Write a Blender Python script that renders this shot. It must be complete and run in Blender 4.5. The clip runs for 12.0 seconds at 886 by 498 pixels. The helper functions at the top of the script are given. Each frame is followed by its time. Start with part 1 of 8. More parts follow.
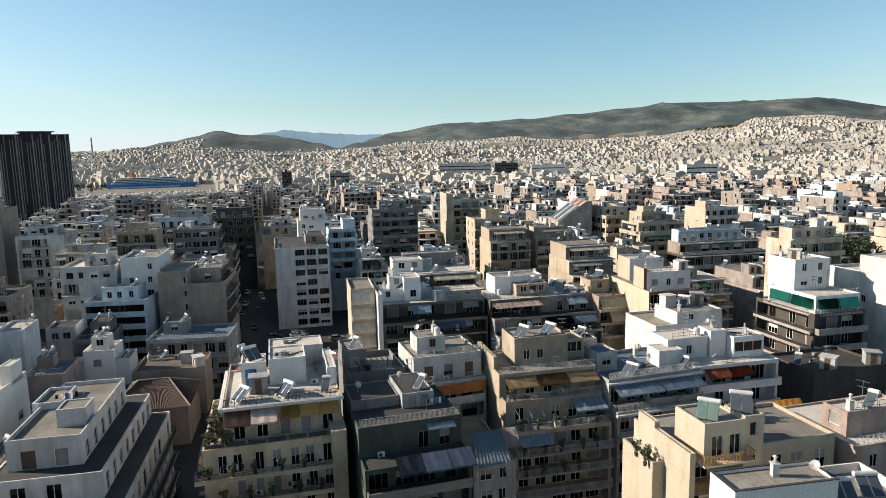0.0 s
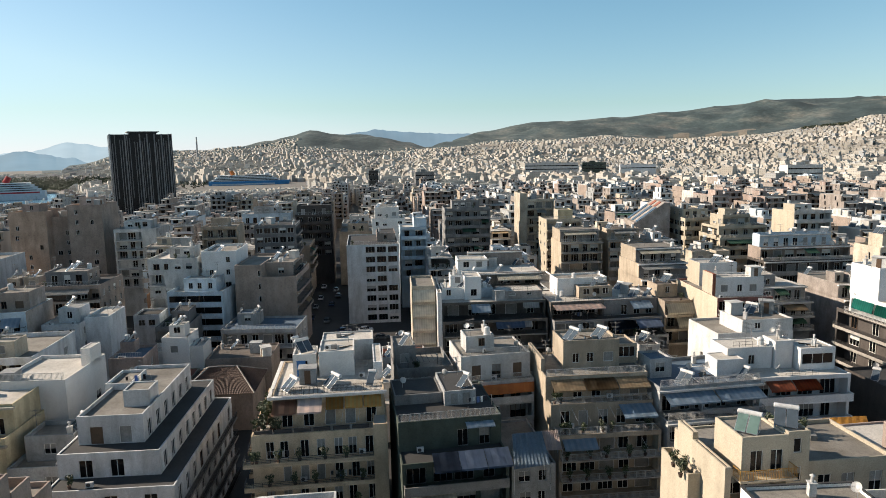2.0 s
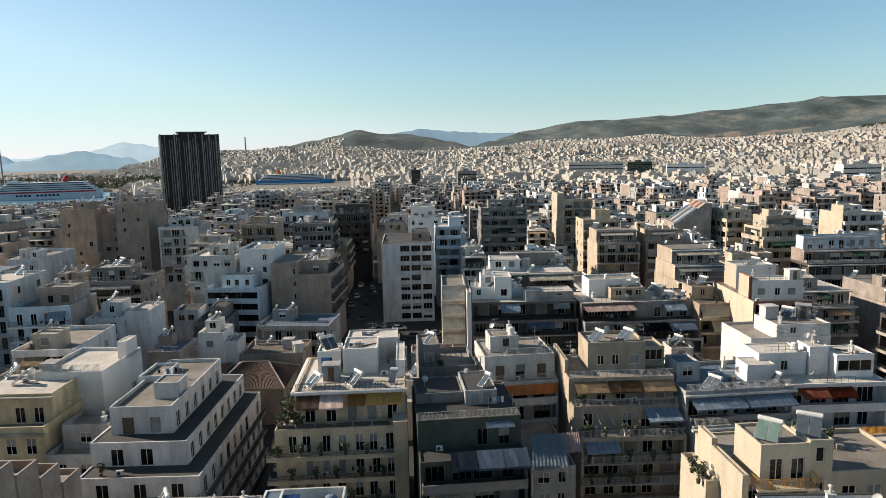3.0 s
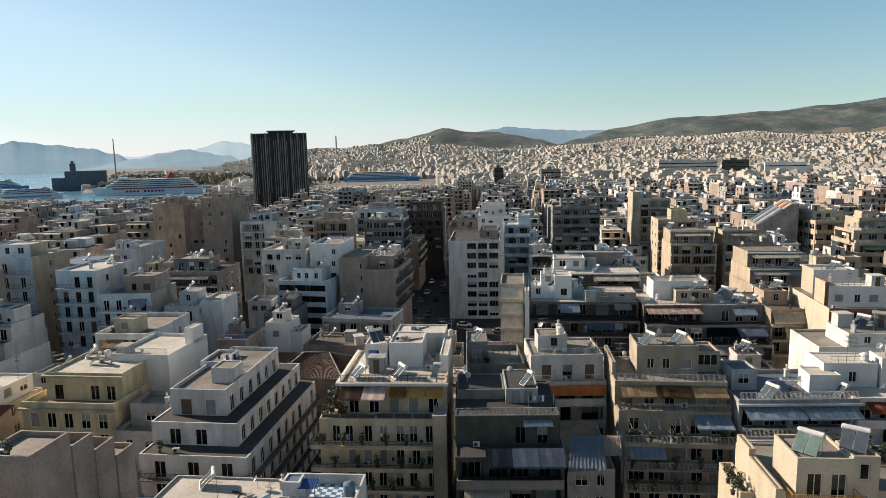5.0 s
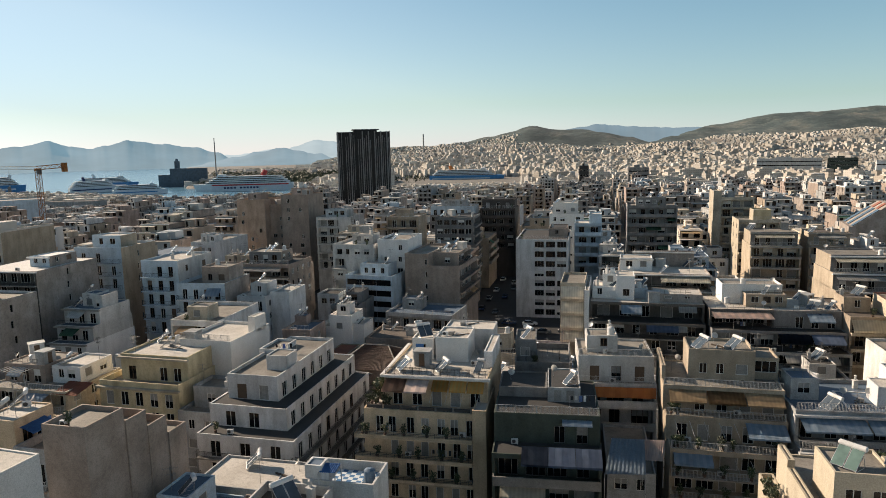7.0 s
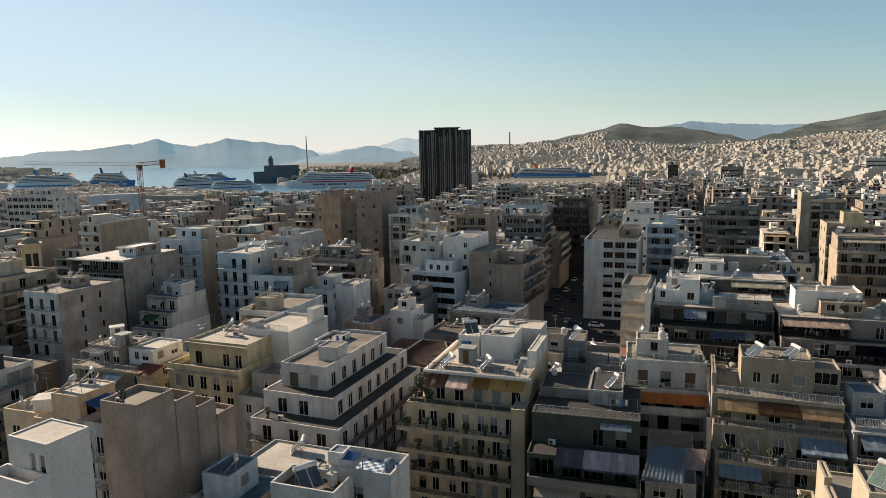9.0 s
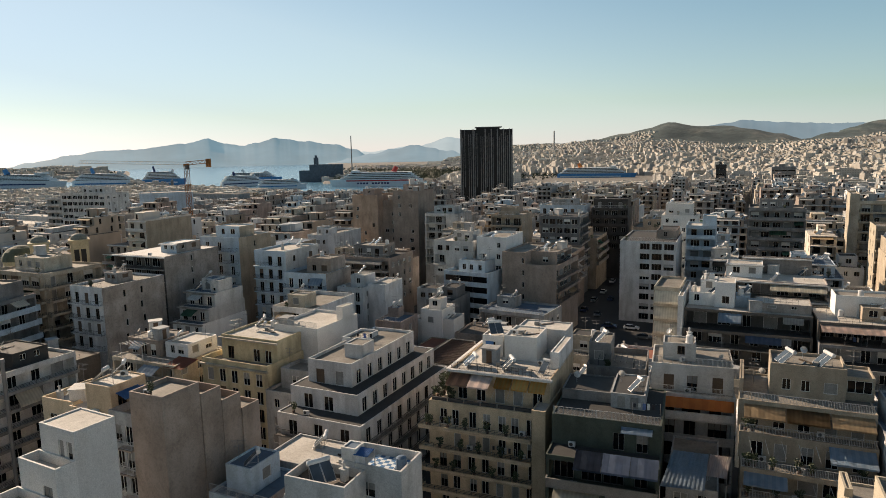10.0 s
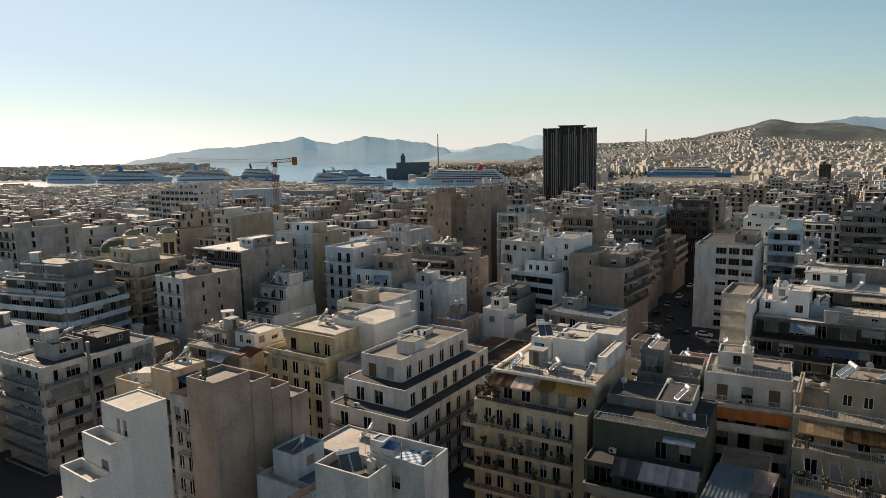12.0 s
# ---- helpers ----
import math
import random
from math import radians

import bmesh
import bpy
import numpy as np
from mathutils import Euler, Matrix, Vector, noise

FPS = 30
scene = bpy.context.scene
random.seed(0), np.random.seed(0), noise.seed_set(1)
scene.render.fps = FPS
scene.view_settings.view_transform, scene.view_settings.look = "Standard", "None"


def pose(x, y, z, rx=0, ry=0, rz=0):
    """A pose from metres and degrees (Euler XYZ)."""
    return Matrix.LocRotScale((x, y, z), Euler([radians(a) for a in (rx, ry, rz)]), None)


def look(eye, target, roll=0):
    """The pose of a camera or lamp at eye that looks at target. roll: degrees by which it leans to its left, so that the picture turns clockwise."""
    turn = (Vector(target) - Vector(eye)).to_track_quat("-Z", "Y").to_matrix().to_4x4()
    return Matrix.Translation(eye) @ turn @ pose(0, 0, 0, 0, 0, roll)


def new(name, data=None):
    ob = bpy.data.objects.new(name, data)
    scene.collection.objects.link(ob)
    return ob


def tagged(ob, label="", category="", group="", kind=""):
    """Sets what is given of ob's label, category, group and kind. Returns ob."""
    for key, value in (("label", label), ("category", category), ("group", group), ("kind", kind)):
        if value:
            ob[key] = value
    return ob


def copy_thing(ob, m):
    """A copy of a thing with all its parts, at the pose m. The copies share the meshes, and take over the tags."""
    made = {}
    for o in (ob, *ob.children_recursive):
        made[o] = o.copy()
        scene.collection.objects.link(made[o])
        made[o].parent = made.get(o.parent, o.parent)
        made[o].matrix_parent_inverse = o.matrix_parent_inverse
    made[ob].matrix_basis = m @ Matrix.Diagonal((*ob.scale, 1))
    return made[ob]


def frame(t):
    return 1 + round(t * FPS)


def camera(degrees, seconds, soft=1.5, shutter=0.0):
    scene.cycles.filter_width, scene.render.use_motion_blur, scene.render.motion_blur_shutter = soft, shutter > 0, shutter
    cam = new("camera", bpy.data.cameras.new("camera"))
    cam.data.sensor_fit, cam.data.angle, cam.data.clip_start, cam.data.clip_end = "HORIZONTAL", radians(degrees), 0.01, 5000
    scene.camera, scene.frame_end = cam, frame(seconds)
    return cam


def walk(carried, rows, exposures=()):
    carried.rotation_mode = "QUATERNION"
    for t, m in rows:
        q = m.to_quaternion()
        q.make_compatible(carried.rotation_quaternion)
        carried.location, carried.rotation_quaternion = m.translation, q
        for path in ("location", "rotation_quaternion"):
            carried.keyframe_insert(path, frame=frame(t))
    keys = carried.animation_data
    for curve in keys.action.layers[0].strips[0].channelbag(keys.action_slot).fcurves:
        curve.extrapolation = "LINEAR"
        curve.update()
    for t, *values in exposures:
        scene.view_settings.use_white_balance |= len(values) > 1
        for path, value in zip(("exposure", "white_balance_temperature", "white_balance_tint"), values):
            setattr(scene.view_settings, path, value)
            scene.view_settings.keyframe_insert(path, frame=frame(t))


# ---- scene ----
cam = camera(67.34, 12.0, soft=0.65)

PATH = [
    (0, (0.000, 0.000, 50.000), (-0.001, 98.909, 35.271), -1.15),
    (0.5, (1.326, -0.144, 50.019), (-1.951, 98.715, 35.317), -1.14),
    (1, (2.684, -0.276, 50.025), (-3.792, 98.430, 35.358), -1.11),
    (1.5, (4.054, -0.354, 50.030), (-5.691, 98.091, 35.410), -1.07),
    (2, (5.454, -0.360, 50.059), (-7.554, 97.708, 35.449), -1.09),
    (2.5, (6.862, -0.303, 50.088), (-9.423, 97.274, 35.478), -1.12),
    (3, (8.284, -0.181, 50.085), (-11.198, 96.813, 35.503), -1.15),
    (5, (13.824, 0.608, 49.927), (-18.088, 94.244, 35.300), -1.22),
    (5.5, (15.185, 0.860, 49.853), (-19.743, 93.412, 35.222), -1.25),
    (6, (16.549, 1.186, 49.768), (-21.381, 92.550, 35.143), -1.28),
    (6.5, (17.890, 1.560, 49.685), (-23.014, 91.635, 35.079), -1.30),
    (7, (19.211, 1.983, 49.646), (-24.621, 90.668, 35.030), -1.30),
    (9, (24.423, 3.964, 49.638), (-30.488, 86.247, 34.995), -1.20),
    (9.5, (25.664, 4.550, 49.679), (-31.926, 84.990, 35.088), -1.17),
    (10, (26.890, 5.183, 49.737), (-33.315, 83.680, 35.123), -1.17),
    (10.5, (28.085, 5.833, 49.814), (-34.683, 82.303, 35.235), -1.20),
    (11, (29.268, 6.488, 49.902), (-35.975, 80.857, 35.320), -1.17),
    (11.5, (30.455, 7.126, 50.007), (-37.170, 79.329, 35.390), -1.12),
    (12, (31.626, 7.742, 50.125), (-38.277, 77.735, 35.479), -1.07),
]
walk(cam, [(t, look(eye, target, roll)) for t, eye, target, roll in PATH],
     exposures=[(0, 1.0, 6350, 12), (12, 0.74, 7350, 17)])

# ---------------------------------------------------------------- light
SUN_AZ, SUN_EL = 84.0, 25.0   # degrees left of +y, degrees up
world = bpy.data.worlds.new("sky")
scene.world = world
world.use_nodes = True
wn = world.node_tree.nodes
sky = wn.new("ShaderNodeTexSky")
sky.sky_type = "NISHITA"
sky.sun_disc = False
sky.sun_elevation = radians(SUN_EL)
sky.sun_rotation = radians(-SUN_AZ)
sky.air_density, sky.dust_density, sky.ozone_density = 1.0, 0.1, 3.4
wn["Background"].inputs["Strength"].default_value = 0.091
pale = wn.new("ShaderNodeHueSaturation")
pale.inputs["Saturation"].default_value = 0.73
world.node_tree.links.new(sky.outputs[0], pale.inputs["Color"])
tint = wn.new("ShaderNodeMix")
tint.data_type, tint.blend_type = "RGBA", "MULTIPLY"
tint.inputs[0].default_value = 1.0
tint.inputs[7].default_value = (0.785, 0.935, 0.955, 1)
world.node_tree.links.new(pale.outputs[0], tint.inputs[6])
level = wn.new("ShaderNodeVectorMath")
level.operation = "DOT_PRODUCT"
level.inputs[1].default_value = (0.021, 0.072, 0.007)
world.node_tree.links.new(tint.outputs[2], level.inputs[0])
hue = wn.new("ShaderNodeValToRGB")   # deep blue sky turns cyan, the bright haze turns white
for k, (at, col) in enumerate(((0.17, (0.60, 0.61, 0.575)), (0.30, (0.66, 0.81, 0.80)), (0.42, (0.78, 0.81, 0.775)), (0.56, (0.86, 0.80, 0.74)), (0.80, (0.70, 0.65, 0.66)))):
    el = hue.color_ramp.elements[k] if k < 2 else hue.color_ramp.elements.new(at)
    el.position, el.color = at, (*col, 1)
world.node_tree.links.new(level.outputs["Value"], hue.inputs[0])
air = wn.new("ShaderNodeMix")
air.data_type, air.blend_type = "RGBA", "MULTIPLY"
air.inputs[0].default_value = 1.0
world.node_tree.links.new(tint.outputs[2], air.inputs[6])
world.node_tree.links.new(hue.outputs[0], air.inputs[7])
rgb, out = wn.new("ShaderNodeSeparateColor"), wn.new("ShaderNodeCombineColor")   # no yellow or green left at the horizon
world.node_tree.links.new(air.outputs[2], rgb.inputs[0])
world.node_tree.links.new(rgb.outputs[1], out.inputs[1])
for k, op, share in ((0, "MINIMUM", 0.97), (2, "MAXIMUM", 0.98)):
    scaled, kept = wn.new("ShaderNodeMath"), wn.new("ShaderNodeMath")
    scaled.operation, scaled.inputs[1].default_value, kept.operation = "MULTIPLY", share, op
    world.node_tree.links.new(rgb.outputs[1], scaled.inputs[0])
    world.node_tree.links.new(scaled.outputs[0], kept.inputs[0])
    world.node_tree.links.new(rgb.outputs[k], kept.inputs[1])
    world.node_tree.links.new(kept.outputs[0], out.inputs[k])
world.node_tree.links.new(out.outputs[0], wn["Background"].inputs["Color"])
sun = new("sun", bpy.data.lights.new("sun", "SUN"))
sun.data.energy, sun.data.angle, sun.data.color = 4.5, radians(0.53), (1.0, 0.86, 0.68)
sa, se = radians(SUN_AZ), radians(SUN_EL)
sun.matrix_world = look((math.sin(sa) * -300 * math.cos(se), math.cos(sa) * 300 * math.cos(se), 300 * math.sin(se)), (0, 0, 0))


# ---------------------------------------------------------------- materials
def nodes_of(name):
    m = bpy.data.materials.new(name)
    m.use_nodes = True
    return m, m.node_tree.nodes, m.node_tree.links, m.node_tree.nodes["Principled BSDF"]


def mixed(nt, links, kind, fac, a, b):
    n = nt.new("ShaderNodeMix")
    n.data_type, n.blend_type = "RGBA", kind
    for sock, v in ((n.inputs[0], fac), (n.inputs[6], a), (n.inputs[7], b)):
        if isinstance(v, (int, float)):
            sock.default_value = v
        elif isinstance(v, tuple):
            sock.default_value = (*v, 1) if len(v) == 3 else v
        else:
            links.new(v, sock)
    return n.outputs[2]


def ramp(nt, links, fac, *stops):
    n = nt.new("ShaderNodeValToRGB")
    while len(n.color_ramp.elements) < len(stops):
        n.color_ramp.elements.new(0.5)
    for e, (p, c) in zip(n.color_ramp.elements, stops):
        e.position, e.color = p, ((c, c, c, 1) if isinstance(c, (int, float)) else (*c, 1))
    links.new(fac, n.inputs[0])
    return n.outputs[0]


def noise_at(nt, links, coord, scale, detail=5.0, stretch=(1, 1, 1), rough=0.5):
    m = nt.new("ShaderNodeMapping")
    m.inputs["Scale"].default_value = stretch
    links.new(coord, m.inputs[0])
    n = nt.new("ShaderNodeTexNoise")
    n.inputs["Scale"].default_value, n.inputs["Detail"].default_value = scale, detail
    n.inputs["Roughness"].default_value = rough
    links.new(m.outputs[0], n.inputs["Vector"])
    return n.outputs["Fac"]


def surface(name, col, rough=0.85, stain=0.62, streak=0.55, dark=0.42, vary=0.12, metal=0.0, bump=0.03, grain=9.0):
    """A weathered opaque surface: blotches, streaks that run down, fine grain and a little difference from thing to thing."""
    m, nt, links, bsdf = nodes_of(name)
    coord = nt.new("ShaderNodeNewGeometry").outputs["Position"]
    info = nt.new("ShaderNodeObjectInfo")
    blot = ramp(nt, links, noise_at(nt, links, coord, 0.28, 7), (0.36, 0.0), (0.72, 1.0))
    run = ramp(nt, links, noise_at(nt, links, coord, 0.7, 5, (1, 1, 0.25), 0.5), (0.42, 0.0), (0.70, 1.0))
    low = tuple(c * dark * k for c, k in zip(col, (1.0, 0.95, 0.88)))
    fac1 = nt.new("ShaderNodeMath"); fac1.operation = "MULTIPLY"; fac1.inputs[1].default_value = stain
    links.new(blot, fac1.inputs[0])
    fac2 = nt.new("ShaderNodeMath"); fac2.operation = "MULTIPLY"; fac2.inputs[1].default_value = streak
    links.new(run, fac2.inputs[0])
    c = mixed(nt, links, "MIX", fac1.outputs[0], col, low)
    c = mixed(nt, links, "MIX", fac2.outputs[0], c, low)
    c = mixed(nt, links, "MULTIPLY", stain * 0.6, c, ramp(nt, links, noise_at(nt, links, coord, 2.2, 7), (0.34, 0.55), (0.5, 1.0)))
    fine = noise_at(nt, links, coord, grain, 4)
    c = mixed(nt, links, "MULTIPLY", 0.65, c, ramp(nt, links, fine, (0.25, 0.6), (0.7, 1.15)))
    hsv = nt.new("ShaderNodeHueSaturation")
    val = nt.new("ShaderNodeMapRange")
    val.inputs[3].default_value, val.inputs[4].default_value = 1 - vary, 1 + vary
    links.new(info.outputs["Random"], val.inputs[0])
    links.new(val.outputs[0], hsv.inputs["Value"])
    links.new(c, hsv.inputs["Color"])
    links.new(hsv.outputs[0], bsdf.inputs["Base Color"])
    bsdf.inputs["Roughness"].default_value, bsdf.inputs["Metallic"].default_value = rough, metal
    if bump:
        b = nt.new("ShaderNodeBump")
        b.inputs["Strength"].default_value, b.inputs["Distance"].default_value = 0.6, bump
        links.new(fine, b.inputs["Height"])
        links.new(b.outputs[0], bsdf.inputs["Normal"])
    return m


def striped(name, a, b, period=0.5, fold=True):
    """Awning cloth: stripes across its width, faded in patches."""
    m, nt, links, bsdf = nodes_of(name)
    tex = nt.new("ShaderNodeTexCoord").outputs["Object"]
    wave = nt.new("ShaderNodeTexWave")
    wave.inputs["Scale"].default_value = 0.314 / period
    links.new(tex, wave.inputs["Vector"])
    c = mixed(nt, links, "MIX", ramp(nt, links, wave.outputs["Fac"], (0.45, 0.0), (0.55, 1.0)), a, b)
    pos = nt.new("ShaderNodeNewGeometry").outputs["Position"]
    c = mixed(nt, links, "MULTIPLY", 0.6, c, ramp(nt, links, noise_at(nt, links, pos, 0.9, 6), (0.3, 0.6), (0.7, 1.1)))
    links.new(c, bsdf.inputs["Base Color"])
    bsdf.inputs["Roughness"].default_value = 0.9
    return m


def shiny(name, col, rough, metal=0.0, bump=0.0):
    m, nt, links, bsdf = nodes_of(name)
    pos = nt.new("ShaderNodeNewGeometry").outputs["Position"]
    n = noise_at(nt, links, pos, 1.3, 4)
    c = mixed(nt, links, "MULTIPLY", 0.6, col, ramp(nt, links, n, (0.3, 0.6), (0.7, 1.15)))
    links.new(c, bsdf.inputs["Base Color"])
    links.new(ramp(nt, links, n, (0.3, rough * 0.7), (0.7, min(1.0, rough * 1.5))), bsdf.inputs["Roughness"])
    bsdf.inputs["Metallic"].default_value = metal
    return m


WHITE = surface("white_plaster", (0.600, 0.595, 0.580), stain=0.45, streak=0.55, dark=0.45)
BRIGHT = surface("fresh_white_paint", (0.70, 0.70, 0.695), stain=0.15, streak=0.2)
STAINED = surface("stained_white_wall", (0.680, 0.685, 0.690), stain=0.35, streak=0.55, dark=0.4)
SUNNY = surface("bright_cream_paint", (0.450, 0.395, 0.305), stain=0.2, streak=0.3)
CHALK = surface("chalky_white_paint", (0.73, 0.71, 0.68), stain=0.22, streak=0.2, dark=0.6)
PUREWHITE = surface("new_white_paint", (0.80, 0.80, 0.79), stain=0.1, streak=0.12, dark=0.7)
# stained wall whose dark base colour holds the shade of deep terraces
SHADEDWALL = surface("grimy_brown_grey_wall", (0.15, 0.135, 0.12), stain=0.6, streak=0.6)
BROWNROOF = surface("brown_tar_roof", (0.12, 0.10, 0.085), stain=0.7, streak=0.0)
TAN = surface("tan_plaster", (0.43, 0.36, 0.275), stain=0.4, streak=0.5)
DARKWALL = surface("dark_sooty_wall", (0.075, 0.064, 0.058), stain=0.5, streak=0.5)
SANDY = surface("warm_beige_plaster", (0.640, 0.500, 0.345), stain=0.4, streak=0.5)
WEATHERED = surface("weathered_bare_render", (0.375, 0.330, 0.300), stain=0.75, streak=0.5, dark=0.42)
CREAM = surface("cream_plaster", (0.540, 0.480, 0.385))
BEIGE = surface("beige_plaster", (0.400, 0.330, 0.255))
GREY = surface("grey_plaster", (0.235, 0.235, 0.235))
PALEGREY = surface("pale_grey_plaster", (0.392, 0.404, 0.408))
PINK = surface("pink_plaster", (0.420, 0.330, 0.290))
BROWN = surface("brown_bare_render", (0.360, 0.290, 0.245), stain=0.6, streak=0.35)
YELLOW = surface("yellow_plaster", (0.640, 0.540, 0.350), stain=0.4)
OCHRE = surface("orange_plaster", (0.300, 0.185, 0.115))
GREENISH = surface("dark_green_plaster", (0.070, 0.090, 0.072))
BLUEWHITE = surface("blue_white_plaster", (0.51, 0.615, 0.70), stain=0.4, streak=0.4)
CONCRETE = surface("bare_concrete", (0.26, 0.25, 0.235), stain=0.6, streak=0.35)
ROOF = surface("roof_slab_screed", (0.255, 0.235, 0.205), stain=0.8, streak=0.0, dark=0.5)
ROOFWHITE = surface("white_roof_coating", (0.520, 0.490, 0.445), stain=0.7, streak=0.0, dark=0.6)
# bitumen on most roofs; on some decks its black is painted-in shade
ROOFDARK = surface("bitumen_roof", (0.045, 0.044, 0.043), stain=0.6, streak=0.0)
ROOFBLUE = surface("blue_roof_paint", (0.100, 0.150, 0.210), stain=0.5, streak=0.0)
ROOFRED = surface("red_roof_paint", (0.283, 0.100, 0.063), stain=0.5, streak=0.0)
SLAB = surface("balcony_concrete", (0.38, 0.355, 0.32), stain=0.5, streak=0.5)
FRAMEW = surface("white_window_frame", (0.620, 0.610, 0.580), rough=0.5, stain=0.1, streak=0.1, bump=0)
FRAMEB = surface("brown_window_frame", (0.100, 0.057, 0.031), rough=0.5, stain=0.1, streak=0.1, bump=0)
FRAMEG = surface("aluminium_frame", (0.283, 0.283, 0.283), rough=0.4, stain=0.1, streak=0.1, metal=0.6, bump=0)
SHUTTER = surface("grey_roller_shutter", (0.283, 0.277, 0.264), rough=0.6, bump=0)
SHUTTERB = surface("brown_shutter", (0.126, 0.076, 0.044), rough=0.6, bump=0)
GLASS = shiny("window_glass", (0.005, 0.006, 0.007), 0.1)
GLASS.node_tree.nodes["Principled BSDF"].inputs["Specular IOR Level"].default_value = 0.22
SOLARGLASS = shiny("collector_glass", (0.07, 0.09, 0.11), 0.1)
SOLARGLASS.node_tree.nodes["Principled BSDF"].inputs["Specular IOR Level"].default_value = 0.5
SOLARGREEN = shiny("green_collector_glass", (0.13, 0.20, 0.18), 0.12)
STEEL = shiny("galvanised_steel", (0.55, 0.56, 0.57), 0.35, 0.9)
TANK = shiny("white_enamel_tank", (0.60, 0.60, 0.59), 0.3)
AERIAL = shiny("dull_aerial_rods", (0.20, 0.20, 0.20), 0.6, 0.3)
RAILING = shiny("painted_rail", (0.46, 0.46, 0.45), 0.5, 0.2)
RAILDARK = shiny("dark_iron_rail", (0.06, 0.06, 0.06), 0.5, 0.4)
AWN_CREAM = striped("cream_awning", (0.62, 0.58, 0.48), (0.55, 0.51, 0.42))
AWN_GREEN = striped("green_awning", (0.05, 0.13, 0.08), (0.07, 0.17, 0.11))
AWN_BLUE = striped("blue_awning", (0.28, 0.38, 0.48), (0.34, 0.43, 0.52), 0.8)
AWN_SLATE = striped("slate_blue_awning", (0.085, 0.125, 0.20), (0.10, 0.14, 0.22), 0.8)
AWN_BROWN = striped("brown_awning", (0.44, 0.32, 0.19), (0.39, 0.28, 0.17))
AWN_ORANGE = striped("orange_awning", (0.50, 0.24, 0.06), (0.44, 0.27, 0.08))
BLUESHEET = surface("blue_sheet", (0.06, 0.19, 0.45), stain=0.3, streak=0.1)
CANVAS = striped("rust_orange_canvas", (0.42, 0.15, 0.045), (0.38, 0.13, 0.04), 1.6)
AWN_PINK = striped("pink_awning", (0.58, 0.44, 0.38), (0.48, 0.38, 0.34), 1.2)
AWN_RED = striped("red_awning", (0.50, 0.15, 0.07), (0.42, 0.13, 0.07))
TEAL = striped("teal_awning", (0.02, 0.28, 0.22), (0.03, 0.32, 0.26))
AWN_GREY = striped("grey_awning", (0.42, 0.42, 0.40), (0.36, 0.36, 0.35))
ASPHALT = surface("asphalt", (0.031, 0.031, 0.032), stain=0.5, streak=0.0, vary=0.0)
TILE = surface("clay_tile", (0.105, 0.066, 0.050), stain=0.6, streak=0.0, vary=0.25)
LEAF = surface("leaf", (0.044, 0.063, 0.022), rough=0.6, stain=0.5, streak=0.0, vary=0.3, bump=0)
BARK = surface("bark", (0.088, 0.063, 0.044))
TOWERGLASS = shiny("tower_dark_glass", (0.008, 0.009, 0.011), 0.3)
TOWERGLASS.node_tree.nodes["Principled BSDF"].inputs["Specular IOR Level"].default_value = 0.2
TOWERFIN = surface("tower_pale_fin", (0.264, 0.270, 0.277), vary=0.02, bump=0)
RUST = surface("orange_crane_paint", (0.377, 0.151, 0.037), bump=0)


# ---------------------------------------------------------------- mesh tools
def part(name, bm, mats, parent=None, label="", m=None):
    me = bpy.data.meshes.new(name)
    bm.to_mesh(me)
    bm.free()
    for mt in mats if isinstance(mats, (list, tuple)) else (mats,):
        me.materials.append(mt)
    return placed(name, me, parent, m, label)


def placed(name, me, parent=None, m=None, label=""):
    ob = new(name, me)
    ob.parent = parent
    if m is not None:
        ob.matrix_basis = m
    return tagged(ob, label)


def quad(bm, a, b, c, d, mi=0):
    f = bm.faces.new([bm.verts.new(p) for p in (a, b, c, d)])
    f.material_index = mi
    return f


BOXF = ((0, 3, 2, 1), (4, 5, 6, 7), (0, 1, 5, 4), (1, 2, 6, 5), (2, 3, 7, 6), (3, 0, 4, 7))


def box(bm, x0, y0, z0, x1, y1, z1, mi=0, m=None):
    pts = [Vector(p) for p in ((x0, y0, z0), (x1, y0, z0), (x1, y1, z0), (x0, y1, z0), (x0, y0, z1), (x1, y0, z1), (x1, y1, z1), (x0, y1, z1))]
    vs = [bm.verts.new(m @ p if m else p) for p in pts]
    for f in BOXF:
        bm.faces.new([vs[i] for i in f]).material_index = mi


def tube(bm, a, b, r, sides=6, mi=0, r2=None):
    a, b = Vector(a), Vector(b)
    q = (b - a).to_track_quat("Z", "Y")
    rings = []
    for p, rr in ((a, r), (b, r if r2 is None else r2)):
        rings.append([bm.verts.new(p + q @ Vector((rr * math.cos(k * 2 * math.pi / sides), rr * math.sin(k * 2 * math.pi / sides), 0))) for k in range(sides)])
    for k in range(sides):
        bm.faces.new((rings[0][k], rings[0][k - sides + 1], rings[1][k - sides + 1], rings[1][k])).material_index = mi
    bm.faces.new(rings[0][::-1]).material_index = mi
    bm.faces.new(rings[1]).material_index = mi


SIDES = {"front": ((0, 0), (1, 0), (0, -1), 0), "right": ((1, 0), (0, 1), (1, 0), 90), "back": ((1, 1), (-1, 0), (0, 1), 180), "left": ((0, 1), (0, -1), (-1, 0), 270)}


